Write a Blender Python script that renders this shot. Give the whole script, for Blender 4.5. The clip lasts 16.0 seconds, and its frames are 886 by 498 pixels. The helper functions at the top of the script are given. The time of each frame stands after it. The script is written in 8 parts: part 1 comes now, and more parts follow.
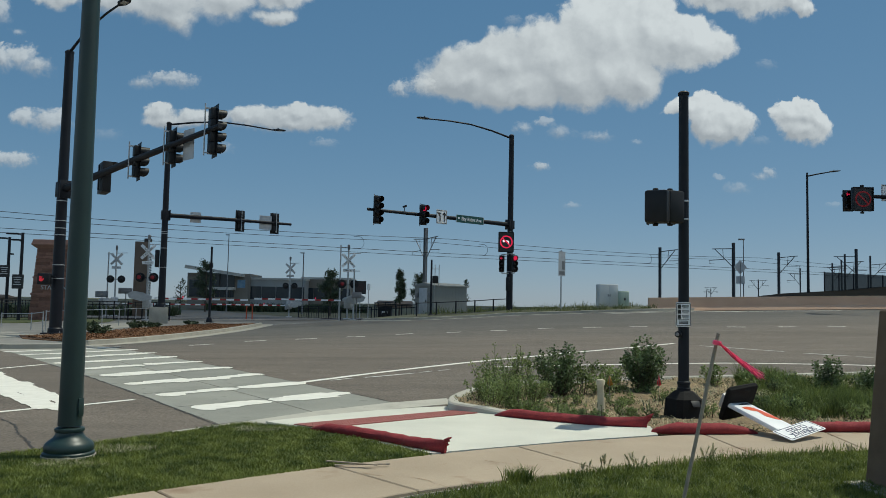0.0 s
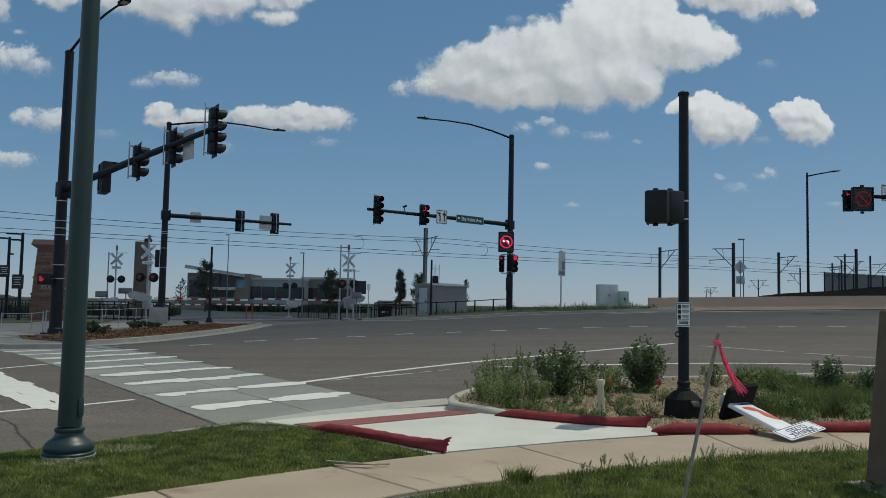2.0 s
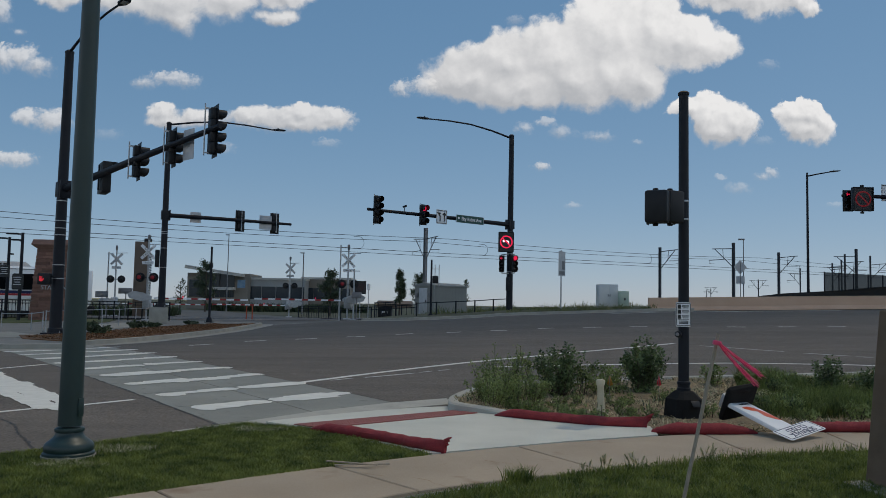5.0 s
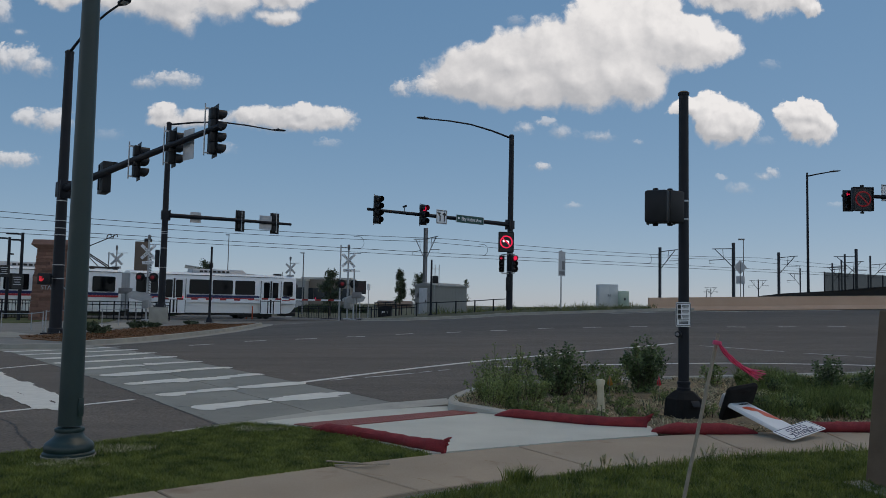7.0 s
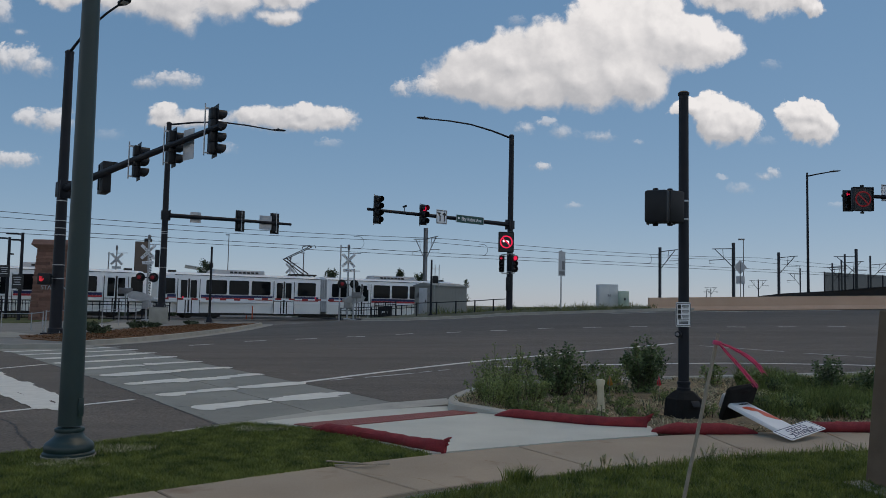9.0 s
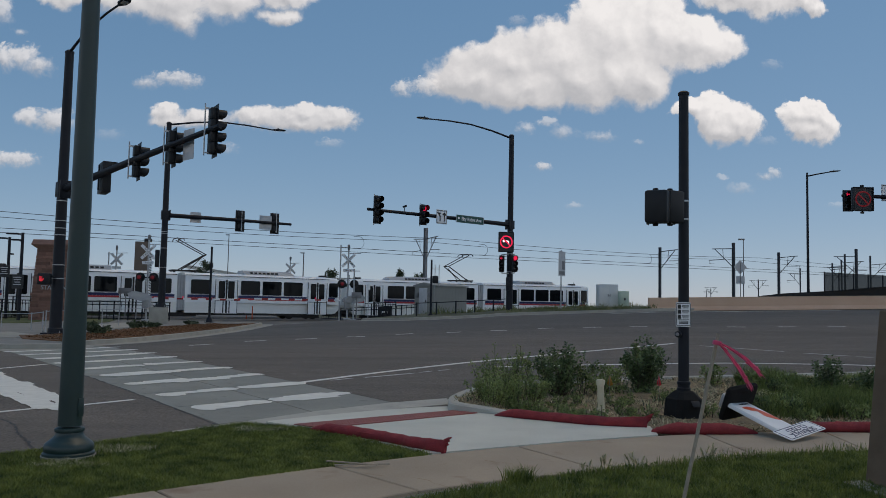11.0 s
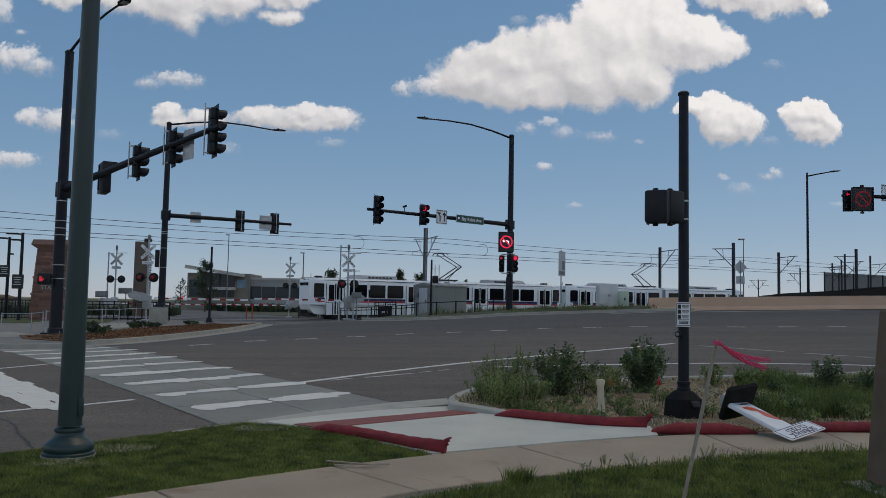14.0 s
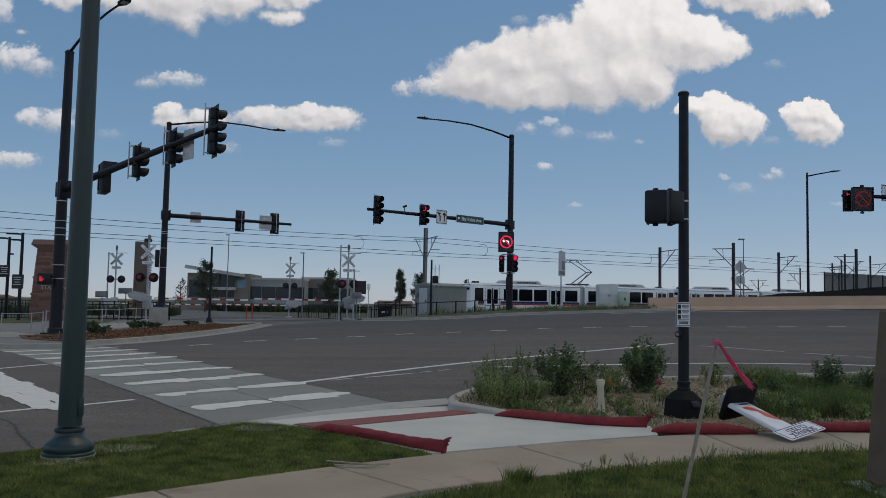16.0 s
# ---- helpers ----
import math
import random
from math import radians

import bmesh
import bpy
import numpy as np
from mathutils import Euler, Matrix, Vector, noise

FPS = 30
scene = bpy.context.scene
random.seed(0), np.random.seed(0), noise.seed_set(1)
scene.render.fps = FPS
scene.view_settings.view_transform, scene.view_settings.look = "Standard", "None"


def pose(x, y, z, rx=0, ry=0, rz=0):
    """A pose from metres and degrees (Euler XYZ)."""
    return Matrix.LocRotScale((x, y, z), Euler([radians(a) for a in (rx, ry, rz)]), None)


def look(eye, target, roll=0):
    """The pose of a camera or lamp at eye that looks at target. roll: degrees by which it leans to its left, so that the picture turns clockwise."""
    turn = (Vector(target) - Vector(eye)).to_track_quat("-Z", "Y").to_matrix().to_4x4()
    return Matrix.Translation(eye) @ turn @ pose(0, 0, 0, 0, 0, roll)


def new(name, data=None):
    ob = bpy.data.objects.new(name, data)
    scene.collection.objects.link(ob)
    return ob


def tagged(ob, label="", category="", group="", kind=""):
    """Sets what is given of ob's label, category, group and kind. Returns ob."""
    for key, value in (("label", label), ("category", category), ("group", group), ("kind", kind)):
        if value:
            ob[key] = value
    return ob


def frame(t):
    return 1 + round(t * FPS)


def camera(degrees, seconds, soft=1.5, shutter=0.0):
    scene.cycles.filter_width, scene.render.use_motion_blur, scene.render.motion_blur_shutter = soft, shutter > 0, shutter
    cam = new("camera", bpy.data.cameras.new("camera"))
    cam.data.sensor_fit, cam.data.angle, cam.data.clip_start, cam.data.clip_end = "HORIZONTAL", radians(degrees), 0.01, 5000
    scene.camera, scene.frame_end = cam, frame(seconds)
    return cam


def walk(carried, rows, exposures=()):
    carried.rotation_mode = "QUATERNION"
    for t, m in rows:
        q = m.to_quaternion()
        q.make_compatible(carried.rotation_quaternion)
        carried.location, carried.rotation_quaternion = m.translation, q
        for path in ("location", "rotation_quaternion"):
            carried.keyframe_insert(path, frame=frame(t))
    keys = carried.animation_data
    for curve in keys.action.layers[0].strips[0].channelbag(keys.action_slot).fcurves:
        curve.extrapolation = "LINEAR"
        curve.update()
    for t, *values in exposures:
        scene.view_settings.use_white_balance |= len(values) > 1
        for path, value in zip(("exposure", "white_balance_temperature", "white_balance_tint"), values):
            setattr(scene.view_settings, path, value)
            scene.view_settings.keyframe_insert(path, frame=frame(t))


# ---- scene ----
cam = camera(57.0, 16.0, soft=0.55)
VIEW = pose(0, 0, 1.5) @ pose(0, 0, 0, 93.92, 0, 0) @ pose(0, 0, 0, 0, 0, 1.15)
walk(cam, [(0.0, VIEW), (16.0, VIEW)], [(0.0, -0.36, 6050, 3), (1.0, -0.34, 6080, 4), (2.0, -0.29, 6150, 5.5), (3.0, -0.18, 6260, 8.5), (4.0, -0.09, 6400, 10), (6.5, -0.05, 6620, 12.5), (9.0, -0.03, 6670, 13.5), (12.0, 0.0, 6670, 13.5), (16.0, 0.0, 6670, 13.5)])

# ---- sky and sun ----
SUN_EL, SUN_AZ = 66.5, 69.0      # height, and turn from +y towards +x
world = bpy.data.worlds.new("sky")
scene.world = world
world.use_nodes = True
wn, wl = world.node_tree.nodes, world.node_tree.links
sky = wn.new("ShaderNodeTexSky")
sky.sky_type, sky.sun_disc = "NISHITA", False
sky.sun_elevation, sky.sun_rotation = radians(SUN_EL), radians(SUN_AZ)
sky.altitude, sky.air_density, sky.dust_density, sky.ozone_density = 1800, 0.85, 0.85, 0.7
split, join = wn.new("ShaderNodeSeparateColor"), wn.new("ShaderNodeCombineColor")
wl.new(sky.outputs[0], split.inputs[0])
for k, (power, gain) in enumerate(((0.75, 0.685), (0.53, 1.13), (0.42, 1.61))):     # summer haze: pale and warm at the skyline
    evened, gained = wn.new("ShaderNodeMath"), wn.new("ShaderNodeMath")
    evened.operation, gained.operation = "POWER", "MULTIPLY"
    evened.inputs[1].default_value, gained.inputs[1].default_value = power, gain
    wl.new(split.outputs[k], evened.inputs[0])
    wl.new(evened.outputs[0], gained.inputs[0])
    wl.new(gained.outputs[0], join.inputs[k])
wl.new(join.outputs[0], wn["Background"].inputs[0])
wn["Background"].inputs[1].default_value = 0.15
sun = new("sun", bpy.data.lights.new("sun", "SUN"))
sun.data.energy, sun.data.angle, sun.data.color = 4.1, radians(0.6), (1.0, 0.918, 0.755)
to_sun = Vector((math.sin(radians(SUN_AZ)) * math.cos(radians(SUN_EL)), math.cos(radians(SUN_AZ)) * math.cos(radians(SUN_EL)), math.sin(radians(SUN_EL))))
sun.matrix_basis = look(to_sun * 100, (0, 0, 0))


# ---- materials ----
def mat(name, c1, c2, scale=8.0, fine=90.0, rough=0.7, metal=0.0, bump=0.2, spots=0.0, spot_colour=(0.02, 0.02, 0.02), vary=0.0, detail=6.0, spot_scale=0.0, gloss=0.5):
    """Two-tone surface: broad stains, fine grain, relief, optional dark spots and change from piece to piece."""
    m = bpy.data.materials.new(name)
    m.use_nodes = True
    n, l = m.node_tree.nodes, m.node_tree.links
    b = n["Principled BSDF"]
    tc = n.new("ShaderNodeTexCoord")
    big, small = n.new("ShaderNodeTexNoise"), n.new("ShaderNodeTexNoise")
    big.inputs["Scale"].default_value, big.inputs["Detail"].default_value = scale, detail
    small.inputs["Scale"].default_value, small.inputs["Detail"].default_value = fine, 3.0
    for t in (big, small):
        l.new(tc.outputs["Object"], t.inputs["Vector"])
    add = n.new("ShaderNodeMath")
    add.operation = "MULTIPLY_ADD"
    l.new(small.outputs[0], add.inputs[0])
    add.inputs[1].default_value = 0.5
    half = n.new("ShaderNodeMath")
    half.operation = "MULTIPLY_ADD"
    l.new(big.outputs[0], half.inputs[0])
    half.inputs[1].default_value, half.inputs[2].default_value = 1.2, -0.35
    l.new(half.outputs[0], add.inputs[2])
    mix = n.new("ShaderNodeMix")
    mix.data_type = "RGBA"
    l.new(add.outputs[0], mix.inputs[0])
    mix.inputs[6].default_value, mix.inputs[7].default_value = (*c1, 1), (*c2, 1)
    out = mix.outputs[2]
    if spots:
        sp = n.new("ShaderNodeTexNoise")
        sp.inputs["Scale"].default_value, sp.inputs["Detail"].default_value = spot_scale or scale * 5, 4.0
        l.new(tc.outputs["Object"], sp.inputs["Vector"])
        ramp = n.new("ShaderNodeValToRGB")
        ramp.color_ramp.elements[0].position, ramp.color_ramp.elements[1].position = 1 - spots, min(1.0, 1 - spots + 0.12)
        l.new(sp.outputs[0], ramp.inputs[0])
        m2 = n.new("ShaderNodeMix")
        m2.data_type = "RGBA"
        l.new(ramp.outputs[0], m2.inputs[0])
        l.new(out, m2.inputs[6])
        m2.inputs[7].default_value = (*spot_colour, 1)
        out = m2.outputs[2]
    if vary:
        oi, hsv = n.new("ShaderNodeObjectInfo"), n.new("ShaderNodeHueSaturation")
        mr = n.new("ShaderNodeMapRange")
        mr.inputs[3].default_value, mr.inputs[4].default_value = 1 - vary, 1 + vary
        l.new(oi.outputs["Random"], mr.inputs[0])
        l.new(mr.outputs[0], hsv.inputs["Value"])
        l.new(out, hsv.inputs["Color"])
        out = hsv.outputs[0]
    l.new(out, b.inputs["Base Color"])
    b.inputs["Roughness"].default_value, b.inputs["Metallic"].default_value = rough, metal
    b.inputs["Specular IOR Level"].default_value = gloss
    if bump:
        bp = n.new("ShaderNodeBump")
        bp.inputs["Strength"].default_value, bp.inputs["Distance"].default_value = bump, 0.01
        l.new(small.outputs[0], bp.inputs["Height"])
        l.new(bp.outputs[0], b.inputs["Normal"])
    return m


def glow(name, colour, strength):
    m = bpy.data.materials.new(name)
    m.use_nodes = True
    b = m.node_tree.nodes["Principled BSDF"]
    b.inputs["Base Color"].default_value = (*[c * 0.3 for c in colour], 1)
    b.inputs["Emission Color"].default_value, b.inputs["Emission Strength"].default_value = (*colour, 1), strength
    return m


def leaf_mat(name, dark, light, transl=0.3, rough=0.55, patch=1.3):
    """Leaves that differ from blade to blade and let some light through."""
    m = bpy.data.materials.new(name)
    m.use_nodes = True
    n, l = m.node_tree.nodes, m.node_tree.links
    b = n["Principled BSDF"]
    ge, ramp = n.new("ShaderNodeNewGeometry"), n.new("ShaderNodeValToRGB")
    tc, big = n.new("ShaderNodeTexCoord"), n.new("ShaderNodeTexNoise")
    big.inputs["Scale"].default_value, big.inputs["Detail"].default_value = patch, 4.0
    l.new(tc.outputs["Object"], big.inputs["Vector"])
    ma = n.new("ShaderNodeMath")
    ma.operation = "MULTIPLY_ADD"
    ma.inputs[1].default_value = 0.55
    l.new(ge.outputs["Random Per Island"], ma.inputs[0])
    sub = n.new("ShaderNodeMath")
    sub.operation = "MULTIPLY_ADD"
    sub.inputs[1].default_value, sub.inputs[2].default_value = 2.1, -0.8
    l.new(big.outputs[0], sub.inputs[0])
    l.new(sub.outputs[0], ma.inputs[2])
    l.new(ma.outputs[0], ramp.inputs[0])
    ramp.color_ramp.elements[0].color, ramp.color_ramp.elements[1].color = (*dark, 1), (*light, 1)
    l.new(ramp.outputs[0], b.inputs["Base Color"])
    b.inputs["Roughness"].default_value = rough
    tr, mx = n.new("ShaderNodeBsdfTranslucent"), n.new("ShaderNodeMixShader")
    l.new(ramp.outputs[0], tr.inputs[0])
    mx.inputs[0].default_value = transl
    l.new(b.outputs[0], mx.inputs[1])
    l.new(tr.outputs[0], mx.inputs[2])
    l.new(mx.outputs[0], n["Material Output"].inputs[0])
    return m


def road_mat():
    """Worn asphalt: warm near lanes, far lanes darkened for cloud shadow, wheel-track bands, patches, loose aggregate.
    """
    m = bpy.data.materials.new("asphalt")
    m.use_nodes = True
    n, l = m.node_tree.nodes, m.node_tree.links
    b = n["Principled BSDF"]
    tc = n.new("ShaderNodeTexCoord")

    def fbm(scale, detail=4.0, rough=0.55):
        mp, t = n.new("ShaderNodeMapping"), n.new("ShaderNodeTexNoise")
        mp.inputs[3].default_value = scale
        mp.inputs[2].default_value = (0, 0, radians(-8))
        l.new(tc.outputs["Object"], mp.inputs[0])
        l.new(mp.outputs[0], t.inputs["Vector"])
        t.inputs["Scale"].default_value, t.inputs["Detail"].default_value, t.inputs["Roughness"].default_value = 1.0, detail, rough
        return t.outputs[0]

    def mth(op, a, bb, c=None):
        q = n.new("ShaderNodeMath")
        q.operation = op
        for i, v in enumerate((a, bb, c)):
            if v is None:
                continue
            if isinstance(v, (int, float)):
                q.inputs[i].default_value = v
            else:
                l.new(v, q.inputs[i])
        return q.outputs[0]

    def ramp(v, p0, p1, lo=0.0, hi=1.0):
        r = n.new("ShaderNodeMapRange")
        l.new(v, r.inputs[0])
        r.inputs[1].default_value, r.inputs[2].default_value, r.inputs[3].default_value, r.inputs[4].default_value = p0, p1, lo, hi
        return r.outputs[0]

    sep = n.new("ShaderNodeSeparateXYZ")
    l.new(tc.outputs["Object"], sep.inputs[0])
    # cloud shadow over the far lanes, partly painted as a darker, greyer base colour
    far_ = mth("MULTIPLY_ADD", sep.outputs[0], -0.3, sep.outputs[1])
    far_ = mth("ADD", far_, mth("MULTIPLY_ADD", fbm((0.05, 0.3, 1)), 10.0, -5.0))
    far_ = ramp(far_, 23.5, 33.0)
    mix = n.new("ShaderNodeMix")
    mix.data_type = "RGBA"
    l.new(far_, mix.inputs[0])
    mix.inputs[6].default_value, mix.inputs[7].default_value = (0.134, 0.114, 0.093, 1), (0.092, 0.087, 0.078, 1)
    v = ramp(fbm((0.035, 0.55, 1), 3.0), 0.3, 0.7, 0.80, 1.18)
    v = mth("MULTIPLY", v, ramp(fbm((0.9, 2.6, 1), 6.0, 0.6), 0.3, 0.7, 0.87, 1.13))
    grit = fbm((26, 26, 26), 3.0, 0.75)
    v = mth("MULTIPLY", v, ramp(grit, 0.34, 0.66, 0.62, 1.4))
    stone = fbm((60, 60, 60), 1.0)
    v = mth("MULTIPLY", v, ramp(stone, 0.62, 0.72, 1.0, 1.8))
    streak = fbm((0.25, 9.0, 1), 4.0, 0.7)
    v = mth("MULTIPLY", v, ramp(streak, 0.64, 0.72, 1.0, 0.72))
    hsv = n.new("ShaderNodeHueSaturation")
    l.new(mix.outputs[2], hsv.inputs["Color"])
    l.new(v, hsv.inputs["Value"])
    l.new(hsv.outputs[0], b.inputs["Base Color"])
    b.inputs["Roughness"].default_value, b.inputs["Specular IOR Level"].default_value = 0.86, 0.4
    bp = n.new("ShaderNodeBump")
    bp.inputs["Strength"].default_value, bp.inputs["Distance"].default_value = 0.7, 0.012
    l.new(grit, bp.inputs["Height"])
    l.new(bp.outputs[0], b.inputs["Normal"])
    return m


def screen_mat():
    """Open-weave dark fence screen, partly see-through."""
    m = mat("dark_fence_fabric", (0.022, 0.026, 0.026), (0.05, 0.056, 0.054), 2, 60, 0.8, 0, 0.1)
    n, l = m.node_tree.nodes, m.node_tree.links
    tr, mx = n.new("ShaderNodeBsdfTransparent"), n.new("ShaderNodeMixShader")
    mx.inputs[0].default_value = 0.3
    l.new(n["Principled BSDF"].outputs[0], mx.inputs[1])
    l.new(tr.outputs[0], mx.inputs[2])
    l.new(mx.outputs[0], n["Material Output"].inputs[0])
    return m


ASPHALT = road_mat()
ASPHALT_DARK = mat("asphalt_dark", (0.09, 0.088, 0.082), (0.165, 0.16, 0.148), 0.3, 60, 0.85, 0, 0.4)
SLAB = mat("tan_concrete", (0.31, 0.245, 0.172), (0.45, 0.368, 0.272), 1.2, 70, 0.85, 0, 0.3, 0.4, (0.27, 0.19, 0.125), 0.05, spot_scale=2.6)
PALE = mat("new_concrete", (0.52, 0.515, 0.445), (0.71, 0.70, 0.61), 1.5, 60, 0.85, 0, 0.2, 0.0)
PATH = mat("path_concrete", (0.15, 0.146, 0.134), (0.27, 0.263, 0.24), 0.8, 50, 0.88, 0, 0.3, 0.38, (0.14, 0.132, 0.12))
CURB = mat("kerb_concrete", (0.25, 0.236, 0.2), (0.43, 0.41, 0.35), 2.5, 50, 0.88, 0, 0.3, 0.35, (0.26, 0.24, 0.21))
XWALK = mat("crosswalk_concrete", (0.185, 0.19, 0.165), (0.33, 0.33, 0.29), 0.9, 30, 0.85, 0, 0.4, 0.36, (0.14, 0.14, 0.125), 0.09, spot_scale=4)
PAINT = mat("road_paint", (0.64, 0.63, 0.56), (0.85, 0.835, 0.76), 6, 120, 0.75, 0, 0.2, 0.34, (0.40, 0.385, 0.34))
PAINT_OLD = mat("worn_road_paint", (0.38, 0.37, 0.34), (0.66, 0.65, 0.62), 8, 120, 0.8, 0, 0.2, 0.42, (0.2, 0.19, 0.17))
TACTILE = mat("red_tactile", (0.24, 0.075, 0.065), (0.36, 0.13, 0.11), 4, 90, 0.8, 0, 0.3)
SOIL = mat("soil", (0.075, 0.05, 0.027), (0.40, 0.30, 0.165), 6, 34, 0.95, 0, 0.9, 0.46, (0.055, 0.04, 0.025))
MULCH = mat("bark_mulch", (0.07, 0.034, 0.014), (0.26, 0.13, 0.058), 9, 50, 0.95, 0, 0.9, 0.3, (0.05, 0.03, 0.02))
TURF = mat("turf_base", (0.05, 0.07, 0.018), (0.12, 0.13, 0.045), 3, 60, 0.95, 0, 0.6)
FIELD = mat("dry_field", (0.04, 0.048, 0.02), (0.14, 0.135, 0.075), 0.08, 3, 0.95, 0, 0.5)
BALLAST = mat("track_ballast", (0.16, 0.15, 0.135), (0.34, 0.31, 0.28), 3, 30, 0.95, 0, 0.8)
GREEN_METAL = mat("green_painted_metal", (0.0115, 0.028, 0.0265), (0.024, 0.05, 0.046), 3, 120, 0.42, 0.0, 0.06, 0.28, (0.05, 0.075, 0.066))
BLACK_METAL = mat("black_painted_metal", (0.006, 0.0073, 0.0115), (0.012, 0.0148, 0.022), 4, 90, 0.5, 0.0, 0.02, gloss=0.3)
HOUSING = mat("signal_housing", (0.007, 0.0075, 0.009), (0.016, 0.017, 0.02), 6, 90, 0.5, 0, 0.03, gloss=0.35)
GALV = mat("galvanised_steel", (0.32, 0.33, 0.34), (0.52, 0.53, 0.54), 6, 80, 0.45, 0.6, 0.1)
DULL_STEEL = mat("weathered_steel", (0.16, 0.16, 0.165), (0.28, 0.28, 0.285), 5, 70, 0.55, 0.4, 0.1)
DARK_STEEL = mat("dark_weathered_steel", (0.028, 0.032, 0.042), (0.06, 0.066, 0.08), 5, 70, 0.6, 0.1, 0.1)
SIGN_BACK = mat("aluminium_sign_back", (0.42, 0.43, 0.44), (0.58, 0.59, 0.60), 4, 60, 0.5, 0.3, 0.05)
SIGN_WHITE = mat("sign_white", (0.80, 0.81, 0.815), (0.91, 0.915, 0.92), 4, 60, 0.45, 0, 0.02)
SIGN_BLACK = mat("sign_black", (0.012, 0.012, 0.013), (0.025, 0.025, 0.026), 4, 60, 0.5, 0, 0.0)
SIGN_GREEN = mat("sign_green", (0.006, 0.06, 0.05), (0.01, 0.085, 0.07), 4, 60, 0.45, 0, 0.0)
DELINEATOR = mat("faded_orange_plastic", (0.4, 0.06, 0.02), (0.52, 0.09, 0.03), 4, 60, 0.6, 0, 0.0)
LENS_DARK = mat("unlit_lens", (0.012, 0.01, 0.01), (0.03, 0.02, 0.02), 20, 90, 0.2, 0, 0.05)
LENS_RED = glow("lit_red_lens", (0.95, 0.02, 0.085), 0.8)
LENS_DIM = glow("dim_red_lens", (0.06, 0.012, 0.015), 0.15)
LENS_FAINT = glow("half_lit_red_message", (0.42, 0.02, 0.03), 0.17)
LENS_FLASH = glow("fading_red_lens", (0.3, 0.012, 0.02), 0.16)
BLANK = mat("blank_out_face", (0.014, 0.013, 0.014), (0.026, 0.024, 0.026), 10, 90, 0.4, 0, 0.0)
LED_WHITE = glow("lit_white_message", (1.0, 0.8, 0.82), 1.1)
RED_CLOTH = mat("red_geotextile", (0.14, 0.011, 0.016), (0.36, 0.036, 0.042), 9, 160, 0.8, 0, 0.7, 0.34, (0.10, 0.010, 0.014))
FLAG_RED = mat("flag_red", (0.55, 0.02, 0.03), (0.72, 0.05, 0.06), 10, 80, 0.5, 0, 0.0)
FLAG_ORANGE = mat("flag_orange", (0.36, 0.17, 0.02), (0.5, 0.26, 0.05), 10, 80, 0.5, 0, 0.0)
WOOD = mat("weathered_wood", (0.24, 0.195, 0.14), (0.42, 0.355, 0.27), 18, 140, 0.85, 0, 0.35)
RUBBER = mat("black_rubber", (0.007, 0.007, 0.007), (0.02, 0.0195, 0.0185), 8, 90, 0.8, 0, 0.3, gloss=0.2)
PLASTIC = mat("cream_plastic", (0.50, 0.44, 0.29), (0.68, 0.61, 0.43), 8, 90, 0.6, 0, 0.1)
TAN_POST = mat("tan_stucco", (0.13, 0.088, 0.056), (0.21, 0.148, 0.098), 6, 110, 0.9, 0, 0.4)
BARRIER = mat("tan_barrier_concrete", (0.58, 0.36, 0.235), (0.76, 0.52, 0.365), 0.8, 30, 0.9, 0, 0.2)
TRAIN_WHITE = mat("train_white", (0.88, 0.885, 0.88), (0.94, 0.945, 0.94), 0.6, 40, 0.32, 0, 0.02)
TRAIN_GREY = mat("train_lower_white", (0.78, 0.78, 0.74), (0.9, 0.9, 0.86), 1.2, 40, 0.45, 0, 0.02, 0.26, (0.5, 0.47, 0.42))
TRAIN_BLUE = mat("train_blue", (0.012, 0.02, 0.09), (0.018, 0.03, 0.12), 3, 40, 0.35, 0, 0.0)
TRAIN_RED = mat("train_red", (0.42, 0.03, 0.04), (0.5, 0.045, 0.05), 3, 40, 0.35, 0, 0.0)
TRAIN_ROOF = mat("train_roof_grey", (0.36, 0.37, 0.38), (0.5, 0.51, 0.52), 1.5, 40, 0.5, 0, 0.05)
GLASS_DARK = mat("tinted_glass", (0.004, 0.005, 0.006), (0.010, 0.012, 0.014), 0.5, 4, 0.06, 0, 0.0)
GLASS_DARK.node_tree.nodes["Principled BSDF"].inputs["Specular IOR Level"].default_value = 0.22
GLASS_FACADE = mat("facade_glass", (0.014, 0.02, 0.026), (0.03, 0.04, 0.05), 0.4, 4, 0.12, 0, 0.0)
UNDER = mat("underframe", (0.012, 0.012, 0.012), (0.04, 0.036, 0.033), 4, 60, 0.8, 0, 0.2)
STONE = mat("red_sandstone", (0.17, 0.085, 0.062), (0.30, 0.165, 0.12), 5, 50, 0.9, 0, 0.5, 0.0, (0, 0, 0), 0.25)
STONE_CAP = mat("sandstone_cap", (0.24, 0.13, 0.10), (0.34, 0.20, 0.155), 4, 50, 0.9, 0, 0.4)
BROWN_PANEL = mat("brown_panel", (0.12, 0.088, 0.065), (0.19, 0.14, 0.105), 2, 40, 0.8, 0, 0.1)
GREY_BOX = mat("grey_painted_steel", (0.235, 0.238, 0.22), (0.30, 0.303, 0.28), 1.2, 50, 0.6, 0, 0.05)
CABINET = mat("pale_grey_cabinet", (0.62, 0.62, 0.60), (0.74, 0.74, 0.71), 1.2, 50, 0.6, 0, 0.05)
GREEN_BOX = mat("grey_green_cabinet", (0.42, 0.50, 0.40), (0.54, 0.62, 0.50), 1.5, 50, 0.6, 0, 0.05)
STUCCO = mat("tan_stucco_wall", (0.20, 0.175, 0.145), (0.30, 0.265, 0.22), 0.5, 20, 0.9, 0, 0.1)
